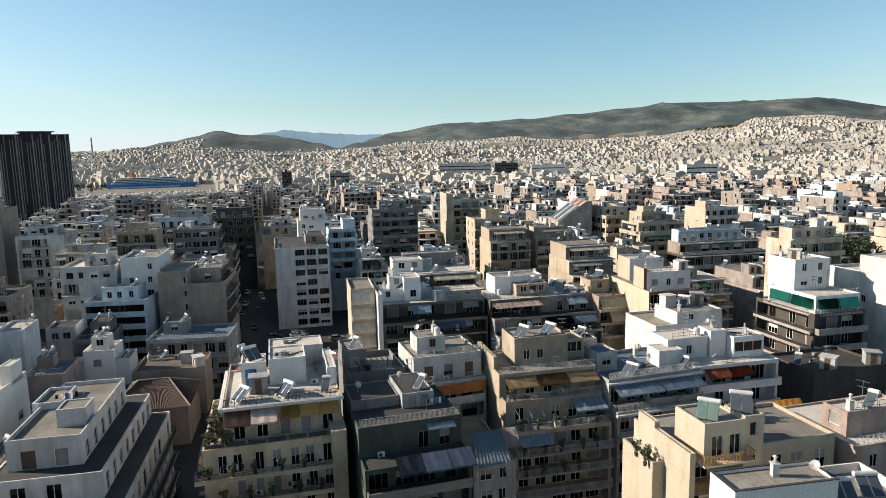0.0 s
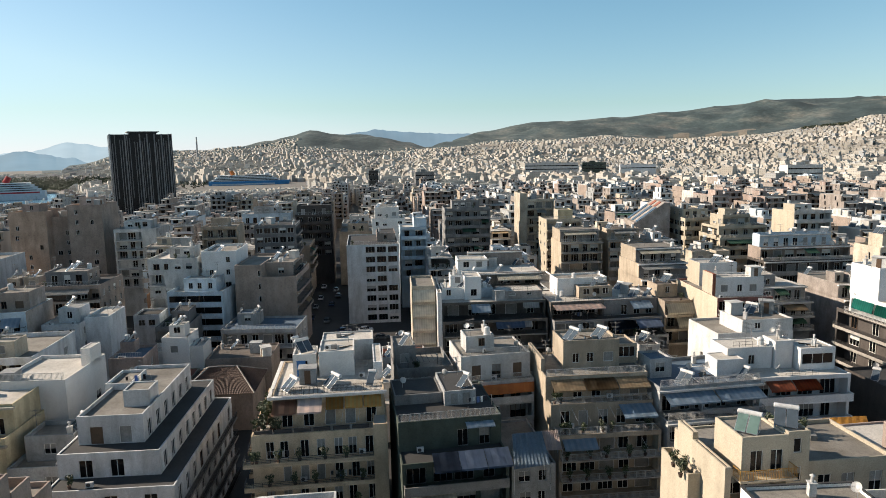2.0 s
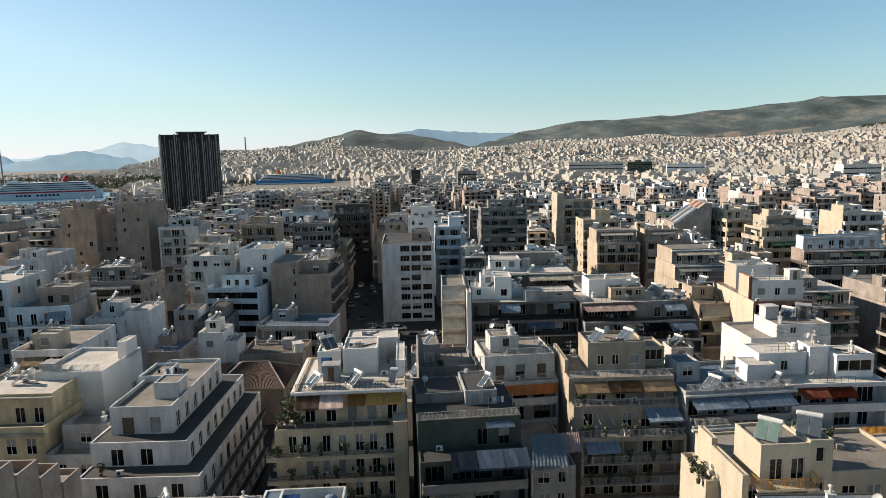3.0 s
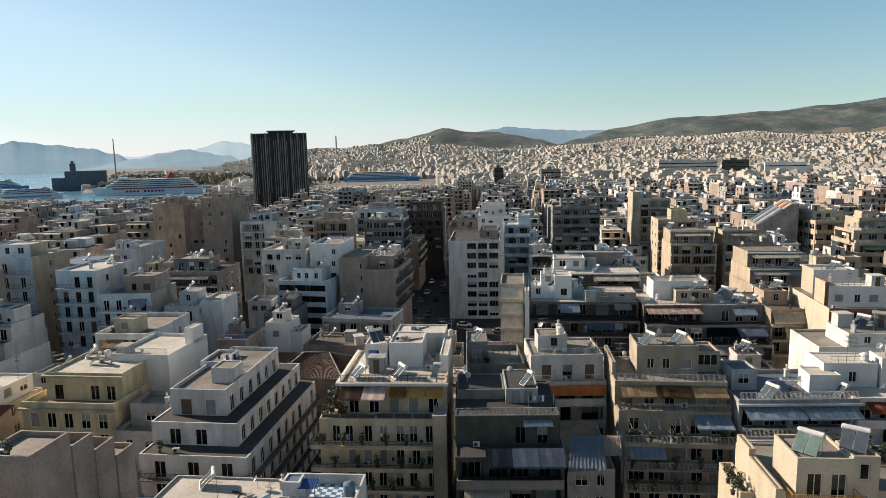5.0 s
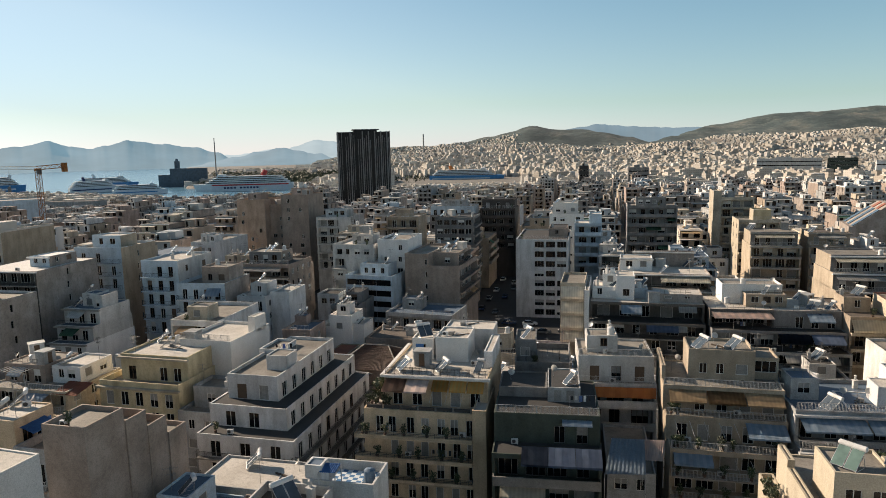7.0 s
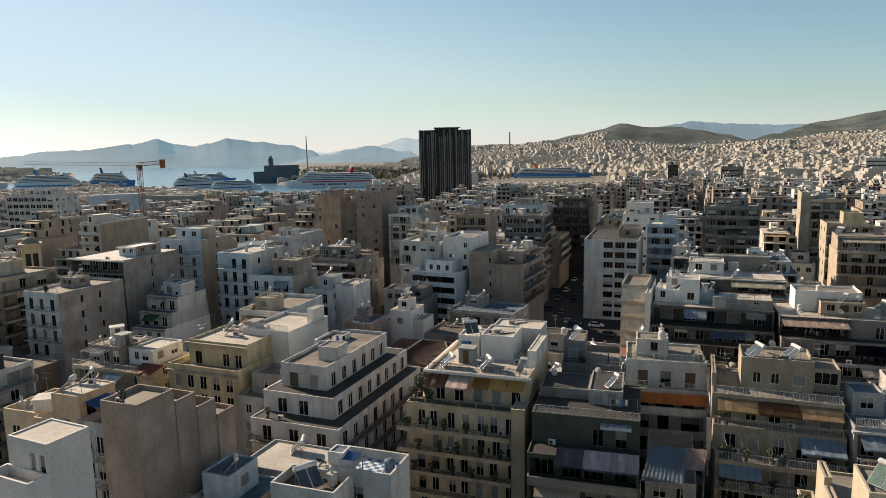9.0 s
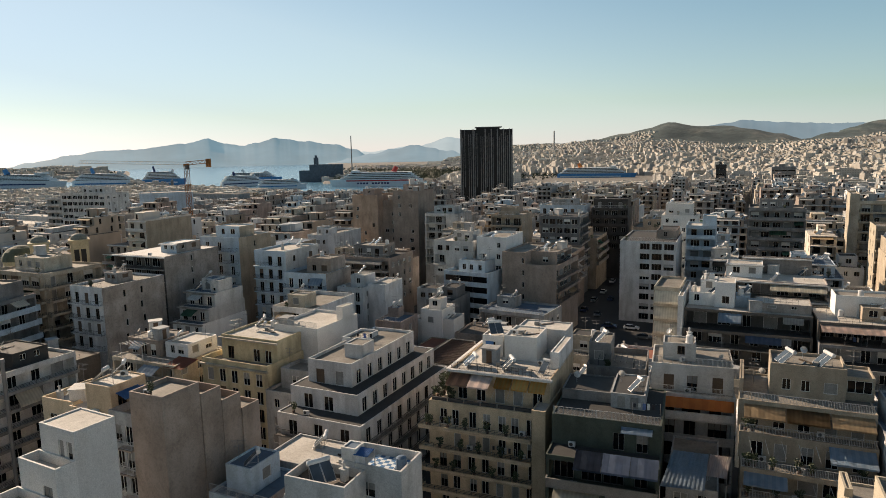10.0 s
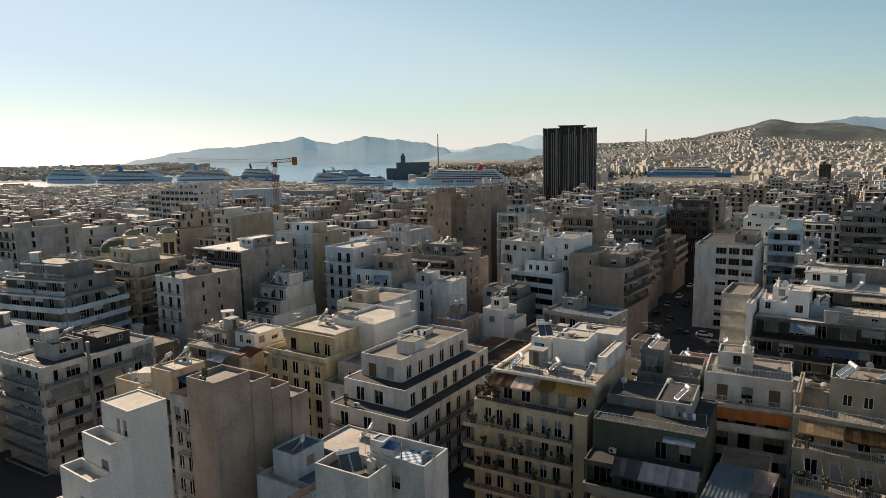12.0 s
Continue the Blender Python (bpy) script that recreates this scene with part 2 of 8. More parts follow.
def holed(bm, o, u, n, w, z0, z1, holes, depth=0.2):
    """An upright wall face with openings through it and their reveals."""
    xs = sorted({0.0, w, *(round(v, 3) for h in holes for v in (h[0], h[2]))})
    zs = sorted({z0, z1, *(round(v, 3) for h in holes for v in (h[1], h[3]))})
    at = lambda a, z, k=0.0: (o[0] + u[0] * a - n[0] * k, o[1] + u[1] * a - n[1] * k, z)  # noqa: E731
    for i in range(len(xs) - 1):
        cx = (xs[i] + xs[i + 1]) / 2
        mine = [h for h in holes if h[0] < cx < h[2]]
        start = zs[0]
        for j in range(len(zs) - 1):
            cz = (zs[j] + zs[j + 1]) / 2
            if any(h[1] < cz < h[3] for h in mine):
                if zs[j] > start:
                    quad(bm, at(xs[i], start), at(xs[i + 1], start), at(xs[i + 1], zs[j]), at(xs[i], zs[j]))
                start = zs[j + 1]
        if zs[-1] > start:
            quad(bm, at(xs[i], start), at(xs[i + 1], start), at(xs[i + 1], zs[-1]), at(xs[i], zs[-1]))
    for a, b, c, d, *deep in holes:
        depth = deep[0] if deep else 0.2
        if deep:
            quad(bm, at(a, b, depth), at(c, b, depth), at(c, d, depth), at(a, d, depth))
        quad(bm, at(a, b), at(c, b), at(c, b, depth), at(a, b, depth))
        quad(bm, at(c, d), at(a, d), at(a, d, depth), at(c, d, depth))
        quad(bm, at(a, d), at(a, b), at(a, b, depth), at(a, d, depth))
        quad(bm, at(c, b), at(c, d), at(c, d, depth), at(c, b, depth))


MESHES = {}


def slatted(bm, x0, x1, z0, z1, y, mi):
    """A roller shutter: one strip folded into overlapping slats."""
    n = max(3, int((z1 - z0) / 0.16))
    rows = []
    for k in range(n):
        a, b = z0 + (z1 - z0) * k / n, z0 + (z1 - z0) * (k + 1) / n
        rows += [(y - 0.025, a), (y, b)]
    line = [[bm.verts.new((x, yy, zz)) for x in (x0, x1)] for yy, zz in rows]
    for p, q in zip(line, line[1:]):
        bm.faces.new((p[0], p[1], q[1], q[0])).material_index = mi
    return line


def window_mesh(kind, w, h, fm, single):
    """Frame and pane of one opening, origin at its lower left corner in the wall's outer face."""
    key = (kind, round(w, 2), round(h, 2), fm.name, single)
    if key in MESHES:
        return MESHES[key]
    fr, pn = bmesh.new(), bmesh.new()
    f, y0, y1, yp = 0.07, 0.09, 0.18, 0.145
    leaves = 1 if kind == "shutter" else 3 if w > 2 else 2 if w > 0.8 else 1
    xs = [0.0, f]
    for k in range(1, leaves):
        xs += [w * k / leaves - f / 2, w * k / leaves + f / 2]
    xs += [w - f, w]
    zs = [0.0, f, h - f, h]
    grid = [[fr.verts.new((x, y0, z)) for z in zs] for x in xs]
    pm = GLASS if kind != "shutter" else SHUTTERB if fm is FRAMEB else SHUTTER
    for a in range(len(xs) - 1):
        for b in range(3):
            ring = (grid[a][b], grid[a + 1][b], grid[a + 1][b + 1], grid[a][b + 1])
            if a % 2 == 0 or b != 1:
                fr.faces.new(ring)
                continue
            deep = [fr.verts.new((v.co.x, yp, v.co.z)) for v in ring]
            for k in range(4):
                fr.faces.new((ring[k], ring[(k + 1) % 4], deep[(k + 1) % 4], deep[k]))
            if single and kind == "win":
                fr.faces.new(deep).material_index = 1
            elif single:
                low = zs[1] if kind == "shutter" else (zs[1] + zs[2]) / 2
                line = slatted(fr, xs[a], xs[a + 1], low, zs[2], yp - 0.01, 1 if kind == "shutter" else 0)
                fr.faces.new((line[-1][0], line[-1][1], deep[2], deep[3]))
                if kind == "half":
                    fr.faces.new((deep[0], deep[1], line[0][1], line[0][0])).material_index = 1
    rim = [grid[k][0] for k in range(len(xs))] + [grid[-1][k] for k in range(1, 4)] + [grid[k][3] for k in range(len(xs) - 2, -1, -1)] + [grid[0][k] for k in (2, 1)]
    back = [fr.verts.new((v.co.x, y1, v.co.z)) for v in rim]
    for k in range(len(rim)):
        q = (k + 1) % len(rim)
        fr.faces.new((rim[q], rim[k], back[k], back[q]))
    if not single:
        if kind == "win":
            box(pn, f, yp, f, w - f, yp + 0.02, h - f)
        else:
            low = f if kind == "shutter" else h * 0.5
            line = slatted(pn, f, w - f, low, h - f, yp - 0.005, 0 if kind == "shutter" else 1)
            if kind == "half":
                foot = [pn.verts.new((x, yp, f)) for x in (f, w - f)]
                pn.faces.new((foot[0], foot[1], line[0][1], line[0][0]))
    me = bpy.data.meshes.new("window")
    fr.to_mesh(me)
    me.materials.append(fm)
    mp = None
    if single:
        me.materials.append(pm)
    else:
        mp = bpy.data.meshes.new("pane")
        pn.to_mesh(mp)
        mp.materials.append(pm), mp.materials.append(SHUTTER)
    fr.free(), pn.free()
    MESHES[key] = (me, mp)
    return MESHES[key]


def railing_mesh(kind, w, d, ends, mat, fine):
    """Railing round the outer edge of a slab w long and d deep; its foot at z = 0, the wall at y = 0, out to y = -d."""
    key = ("rail", kind, round(w, 1), round(d, 2), ends, mat.name, fine)
    if key in MESHES:
        return MESHES[key]
    bm = bmesh.new()
    runs = [((0, -d + 0.05), (w, -d + 0.05))]
    if ends:
        runs += [((0.05, 0), (0.05, -d + 0.05)), ((w - 0.05, 0), (w - 0.05, -d + 0.05))]
    for (ax, ay), (bx, by) in runs:
        ln = math.hypot(bx - ax, by - ay)
        m = Matrix.Translation((ax, ay, 0)) @ Matrix.Rotation(math.atan2(by - ay, bx - ax), 4, "Z")
        if kind == "solid":
            box(bm, 0, -0.05, 0, ln, 0.05, 0.92, 0, m)
            box(bm, -0.02, -0.08, 0.92, ln + 0.02, 0.08, 0.98, 0, m)
        elif kind == "half":
            box(bm, 0, -0.05, -0.12, ln, 0.05, 0.34, 0, m)
            for z in (0.52, 0.72, 0.94):
                box(bm, 0, -0.02, z, ln, 0.02, z + 0.04, 1, m)
            for k in range(int(ln / 1.1) + 1):
                box(bm, k * 1.1 - 0.02, -0.02, 0.34, k * 1.1 + 0.02, 0.02, 0.95, 1, m)
        else:
            box(bm, 0, -0.025, 0.95, ln, 0.025, 1.0, 0, m)
            box(bm, 0, -0.015, 0.08, ln, 0.015, 0.11, 0, m)
            step = 0.16 if fine else 0.3
            for k in range(int(ln / step) + 1):
                wd = 0.03 if k % 8 == 0 else 0.014
                box(bm, k * step - wd, -0.012, 0.0 if k % 8 == 0 else 0.08, k * step + wd, 0.012, 0.96, 0, m)
    me = bpy.data.meshes.new("railing")
    bm.to_mesh(me)
    bm.free()
    me.materials.append(mat)
    me.materials.append(RAILDARK)
    MESHES[key] = me
    return me


def slab_mesh(w, d, mat):
    key = ("slab", round(w, 1), round(d, 2), mat.name)
    if key not in MESHES:
        bm = bmesh.new()
        box(bm, 0, -d, -0.16, w, 0, 0)
        box(bm, 0.01, -d - 0.02, -0.2, w - 0.01, -d + 0.1, -0.02)
        me = bpy.data.meshes.new("balcony")
        bm.to_mesh(me)
        bm.free()
        me.materials.append(mat)
        MESHES[key] = me
    return MESHES[key]


def awning_mesh(w, reach, drop, mat):
    key = ("awn", round(w, 1), round(reach, 1), round(drop, 1), mat.name)
    if key not in MESHES:
        bm = bmesh.new()
        n = max(2, int(w / 0.7))
        rows = ((0.0, 0.0), (0.5, 0.46), (1.0, 1.0), (1.02, 1.22))
        grid = []
        for a, b in rows:
            grid.append([bm.verts.new((w * k / n, -reach * a, -drop * b - 0.03 * (k % 2) - (0.05 * math.sin(k * 2.1) if a == 0.5 else 0))) for k in range(n + 1)])
        for r in range(3):
            for k in range(n):
                bm.faces.new((grid[r][k], grid[r + 1][k], grid[r + 1][k + 1], grid[r][k + 1]))
        bmesh.ops.solidify(bm, geom=bm.faces[:], thickness=0.02)
        me = bpy.data.meshes.new("awning")
        bm.to_mesh(me)
        bm.free()
        me.materials.append(mat)
        MESHES[key] = me
    return MESHES[key]


# ---------------------------------------------------------------- buildings
DECKS, MAIN = [], []   # roofs that can carry things
TAKEN = []   # footprints: centre, axes, half sizes
STOREY = 3.1


def footprint(x, y, ang, w, d):
    c, s = math.cos(radians(ang)), math.sin(radians(ang))
    return (x + c * w / 2 - s * d / 2, y + s * w / 2 + c * d / 2, ang, w / 2, d / 2)


def overlaps(f, gap=0.6):
    for g in TAKEN:
        dx, dy = g[0] - f[0], g[1] - f[1]
        if dx * dx + dy * dy > (f[3] + f[4] + g[3] + g[4] + 2) ** 2:
            continue
        for h in (f, g):
            c, s = math.cos(radians(h[2])), math.sin(radians(h[2]))
            apart = False
            for ax, ay in ((c, s), (-s, c)):
                reach = gap
                for q in (f, g):
                    qc, qs = math.cos(radians(q[2])), math.sin(radians(q[2]))
                    reach += abs(ax * qc + ay * qs) * q[3] + abs(-ax * qs + ay * qc) * q[4]
                if abs(dx * ax + dy * ay) > reach:
                    apart = True
            if apart:
                break
        else:
            return True
    return False


def building(label, x, y, ang, tiers, wall, z0=0.0, roof=ROOF, frame_mat=FRAMEW, rail_mat=RAILING, slab_mat=None, lod=0, seed=1, name="apartment_building", category="building", take=True, awnings=(), terrace_rails=True, cornice=None, flank=None):
    """Tiers: (x0, y0, w, d, from z, to z, {side: style}, parapet). Styles are read by fill()."""
    rng = random.Random(seed * 7919 + int(x * 10) * 31 + int(y * 10))
    if lod == 0 and math.hypot(x - 16, y - 3) > 116:
        lod = 1
    root = new(name)
    root.matrix_basis = pose(x, y, 0, 0, 0, ang)
    tagged(root, label, category)
    slab_mat = slab_mat or (wall[0] if isinstance(wall, tuple) else wall)
    for level, (x0, y0, w, d, za, zb, sides, par) in enumerate(tiers):
        body, deck = bmesh.new(), bmesh.new()
        if take:
            c, s = math.cos(radians(ang)), math.sin(radians(ang))
            TAKEN.append(footprint(x + c * x0 - s * y0, y + s * x0 + c * y0, ang, w, d))
        for side, (ox, oy, *_), in [(k, (v[0][0], v[0][1])) for k, v in SIDES.items()]:
            (_, _), u, n, rot = SIDES[side]
            o = (x0 + ox * w, y0 + oy * d)
            ln = w if side in ("front", "back") else d
            spec = sides.get(side)
            holes = fill(root, rng, spec, o, u, n, rot, ln, za, zb - par, frame_mat, rail_mat, slab_mat, lod, awnings) if spec else []
            n0 = len(body.faces)
            holed(body, o, u, n, ln, za, zb, holes)
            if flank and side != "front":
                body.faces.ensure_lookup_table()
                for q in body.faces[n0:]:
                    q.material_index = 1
        t, zi = 0.18, zb - par
        a, b, c2, d2 = x0, y0, x0 + w, y0 + d
        for p, q in (((a, b), (c2, b)), ((c2, b), (c2, d2)), ((c2, d2), (a, d2)), ((a, d2), (a, b))):
            inn = lambda v: (min(max(v[0], a + t), c2 - t), min(max(v[1], b + t), d2 - t))  # noqa: E731
            pi, qi = inn(p), inn(q)
            quad(body, (*p, zb), (*q, zb), (*qi, zb), (*pi, zb))
            quad(body, (*qi, zi), (*pi, zi), (*pi, zb), (*qi, zb))
        quad(deck, (a + t, b + t, zi), (c2 - t, b + t, zi), (c2 - t, d2 - t, zi), (a + t, d2 - t, zi))
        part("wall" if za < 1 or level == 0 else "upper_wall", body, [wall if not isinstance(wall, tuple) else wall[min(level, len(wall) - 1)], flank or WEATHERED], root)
        part("roof", deck, roof[min(level, len(roof) - 1)] if isinstance(roof, tuple) else roof, root)
        if cornice and w > 4:
            edge = bmesh.new()
            box(edge, a - 0.3, b - 0.55, zi - 0.22, c2 + 0.3, b - 0.003, zi + 0.06)
            part("cornice", edge, cornice, root)
        if level or len(tiers) == 1:
            DECKS.append((root, x, y, ang, x0, y0, w, d, zi, lod))
        elif len(tiers) > 1:
            MAIN.append((root, x, y, ang, tiers, lod))
    # railings along the terraces that a set-back floor leaves free
    for low, high in zip(tiers, tiers[1:]):
        if low[7] < 0.6 and abs(high[4] - (low[5] - low[7])) < 0.6 and high[1] > low[1] + 1.2 and terrace_rails:
            placed("railing", railing_mesh("bars", low[2] - 0.3, 0.1, False, rail_mat, lod == 0), root, Matrix.Translation((low[0] + 0.15, low[1] + 0.15, low[5])))
    return root


def fill(root, rng, spec, o, u, n, rot, ln, za, zb, fm, rm, sm, lod, awnings):
    """Openings, balconies and awnings of one face. spec: (style, bays, options)."""
    style, bays, opt = (*spec, {})[:3] if len(spec) < 3 else spec
    floors = max(1, int(round((zb - za) / opt.get("storey", STOREY))))
    fh = (zb - za) / floors
    holes = []
    facing = (root.matrix_basis.to_3x3() @ Vector((n[0], n[1], 0))).normalized()
    spot = root.matrix_basis @ Vector((o[0] + u[0] * ln / 2, o[1] + u[1] * ln / 2, 20))
    if lod and all(facing.dot(Vector((ex, ey, 20)) - spot) < 0 for ex, ey in ((0, 0), (16, 2), (32, 8))):
        return holes
    away = math.hypot(root.matrix_basis.translation.x - 16, root.matrix_basis.translation.y - 3)
    lowest_seen = 5.5 if away < 135 else 8.5
    turn = Matrix.Rotation(radians(rot), 4, "Z")
    at = lambda a, z, k=0.0: Matrix.Translation((o[0] + u[0] * a + n[0] * k, o[1] + u[1] * a + n[1] * k, z)) @ turn  # noqa: E731
    lowest = opt.get("from", 0)
    margin = opt.get("margin", 0.5)
    for i in range(lowest, floors):
        zf = za + i * fh
        if lod and zf < lowest_seen and not opt.get("low"):   # street floors that no one can see over the roofs
            continue
        r0, r1 = opt.get("range", (margin, ln - margin))
        pitch = (r1 - r0) / bays
        balcony = style == "balcony" or (style == "mixed" and i % 2 == 0)
        if style == "ribbon":
            h = (margin * 0.5, zf + 0.95, ln - margin * 0.5, zf + 2.55)
            holes.append(h)
            me, mp = window_mesh("win", h[2] - h[0], h[3] - h[1], fm, True)
            placed("window", me, root, at(h[0], h[1]))
            continue
        loggia = opt.get("loggia", 1.9) if balcony and fh > 2.7 else 0
        if loggia:
            a0, a1 = opt.get("span", (0.15, ln - 0.15))
            holes.append((round(max(0.4, a0 + 0.25), 2), round(zf + 0.03, 2), round(min(ln - 0.4, a1 - 0.25), 2), round(zf + fh - 0.42, 2), loggia))
        for k in range(bays):
            r = rng.random()
            mid = r0 + pitch * (k + 0.5) + opt.get("jitter", 0.15) * (rng.random() - 0.5) * pitch
            if style == "office":
                ww, wh, sill, kind = pitch * 0.82, 1.75, 0.85, "win" if r < 0.75 else "half"
            elif style == "slit":
                ww, wh, sill, kind = 0.6, 1.5, 0.8, "win"
            elif balcony:
                ww = min(pitch * 0.8, 1.5 if r < 0.45 else 2.4)
                wh, sill, kind = 2.3, 0.04, "win" if r < 0.62 else "half" if r < 0.8 else "shutter"
            elif style == "french":
                ww, wh, sill, kind = min(1.35, pitch * 0.62), 2.2, 0.1, "win" if r < 0.6 else "half" if r < 0.78 else "shutter"
            else:
                ww, wh = min(pitch * 0.66, 1.0 if r < 0.4 else 1.5), 1.45
                sill, kind = 0.85, "win" if r < 0.5 else "half" if r < 0.75 else "shutter"
            ww, kind = opt.get("ww", ww), opt.get("kind", kind)
            if r > opt.get("fullness", 0.97):
                continue
            top = min(sill + wh, fh - 0.2)
            h = (max(0.1, mid - ww / 2), zf + sill, min(ln - 0.1, mid + ww / 2), zf + top)
            h = tuple(round(v, 2) for v in h)
            if loggia:
                h = (max(0.55, h[0]), h[1], min(ln - 0.55, h[2]), min(h[3], zf + fh - 0.5))
                if h[2] - h[0] < 0.5:
                    continue
            else:
                holes.append(h)
            frame_mat = fm if rng.random() < 0.85 else rng.choice((FRAMEW, FRAMEB, FRAMEG))
            me, mp = window_mesh(kind, h[2] - h[0], h[3] - h[1], frame_mat, lod > 0)
            win = placed("window", me, root, at(h[0], h[1], 0.2 - loggia if loggia else 0.0))
            if mp:
                placed("pane", mp, win)
        if balcony:
            dp = opt.get("depth", 1.5) * (0.7 if loggia else 1.0)
            a0, a1 = opt.get("span", (0.15, ln - 0.15))
            slab = placed("balcony", slab_mesh(a1 - a0, dp, sm), root, at(a0, zf))
            kind = opt.get("rail", "bars")
            placed("railing", railing_mesh(kind, a1 - a0, dp, True, sm if kind in ("solid", "half") else rm, lod == 0), slab)
        if balcony or style == "french":
            dp, (a0, a1) = opt.get("depth", 1.25), opt.get("span", (0.15, ln - 0.15))
            for aw in opt.get("awn", ()):   # (floor from top, start, length, reach, drop, material)
                if aw[0] == floors - 1 - i:
                    placed("awning", awning_mesh(aw[2], aw[3], aw[4], aw[5]), root, at(aw[1], zf + fh - 0.3, 0.02))
            if awnings and rng.random() < opt.get("awnrate", 0.4):
                lnw = min(a1 - a0 - 0.4, rng.choice((2.6, 3.4, 5.0)))
                s0 = a0 + 0.2 + rng.random() * max(0.0, a1 - a0 - 0.4 - lnw)
                placed("awning", awning_mesh(lnw, dp + 0.2, 0.9, rng.choice(awnings)), root, at(s0, zf + fh - 0.3, 0.02))
    return holes


# ---------------------------------------------------------------- ground, sea and hills
CX, CY = 10.0, 0.0
GRID = 13.5    # bearing of the street grid


def lerp_table(table, a):
    if a <= table[0][0]:
        return table[0][1]
    for (p, u), (q, v) in zip(table, table[1:]):
        if a <= q:
            k = (a - p) / (q - p)
            k = k * k * (3 - 2 * k)
            return u + (v - u) * k
    return table[-1][1]


RIDGE = ((-75, 0.2), (-60, 0.6), (-45, 1.6), (-33.4, 2.4), (-30, 3.0), (-27, 3.22), (-23, 3.27), (-19, 3.35), (-15, 3.05), (-11, 2.68), (-7, 2.38), (-4, 2.26), (1, 1.98), (4, 1.56), (7.4, 0.66), (8.8, 0.3), (10.5, 0.85),
         (12.8, 1.25), (14.2, 1.6), (16.3, 1.57), (18.4, 1.97), (20.4, 1.45), (22, 1.05), (24.2, 0.6), (28, 0.36), (32, 0.3), (37, -0.6), (50, -0.9))
FOOT = ((-75, -0.2), (-45, 0.6), (-33, 1.4), (-29, 1.95), (-25, 1.9), (-23, 1.35), (-17, 0.72), (-10.5, 0.55), (-6, 0.86), (-1, 0.62), (6.7, 0.25), (12, -0.1), (16, 0.0), (21, 0.4), (24, 0.35), (30, -0.2), (37, -0.9), (50, -1.0))


def polar(x, y):
    return math.degrees(math.atan2(-(x - CX), y - CY)), math.hypot(x - CX, y - CY)


def is_sea(az, r):
    if 37.5 < az <= 47:
        return 1060 < r < 1430
    if 47 < az <= 62:
        return r > 1070 + (az - 47) * 40
    if 62 < az < 95:
        return 1560 < r < 2150 or r > 3300
    return False


def ground_z(x, y):
    az, r = polar(x, y)
    base = -11.0 * min(1.0, max(0.0, (r - 230) / 450))
    if is_sea(az, r):
        return -26.0
    if not -75 < az < 37:
        head = min(1.0, max(0.0, (r - 2150) / 300), max(0.0, (3300 - r) / 400)) * min(1.0, max(0.0, (az - 62) / 4))
        return base + (20 + 9 * noise.noise(Vector((az * 0.35, r / 700, 1)))) * max(0.0, head)
    rc, rr = 2900.0, 4250.0 if az < 7 else 3650.0
    zc, zr = 50 + rc * math.tan(radians(lerp_table(FOOT, az))), 50 + rr * math.tan(radians(lerp_table(RIDGE, az)))
    zc, zr = max(zc, base), max(zr, zc)
    if r <= 1500:
        return base
    if r <= rc:
        k = (r - 1500) / (rc - 1500)
        return base + (zc - base) * k ** 1.6
    if r <= rr:
        k = (r - rc) / (rr - rc)
        rough = noise.fractal(Vector((x / 330, y / 330, 4.0)), 0.8, 2.1, 6) * (185 if az < 5 else 120) * k * (1 - k)
        rough -= 40 * max(0.0, 1 - abs(az + 13.5) / 5.5) * max(0.0, 1 - abs(k - 0.1) / 0.1)
        return zc + (zr - zc) * (0.35 * k + 0.65 * k * k * (3 - 2 * k)) + rough
    return zr - (r - rr) * 0.35


SCRUB, nt, links, bsdf = nodes_of("hill_scrub")
pos = nt.new("ShaderNodeNewGeometry").outputs["Position"]
# scrub and bare rock, with bluish distance haze mixed into their colours
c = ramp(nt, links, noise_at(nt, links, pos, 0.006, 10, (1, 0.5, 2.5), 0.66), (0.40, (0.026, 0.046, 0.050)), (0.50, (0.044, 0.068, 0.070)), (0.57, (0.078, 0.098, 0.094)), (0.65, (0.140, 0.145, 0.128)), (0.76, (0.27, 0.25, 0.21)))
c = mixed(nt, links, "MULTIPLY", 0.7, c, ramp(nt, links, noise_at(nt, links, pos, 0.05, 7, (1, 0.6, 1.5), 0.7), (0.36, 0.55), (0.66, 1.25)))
links.new(c, bsdf.inputs["Base Color"])
bsdf.inputs["Roughness"].default_value = 1.0
QUARRY = surface("quarry_rock", (0.25, 0.215, 0.165), stain=0.7, streak=0.3, vary=0.0, grain=0.02, bump=0)
CITYFLOOR = surface("city_floor", (0.21, 0.195, 0.17), stain=0.6, streak=0.0, vary=0.0, grain=0.2)

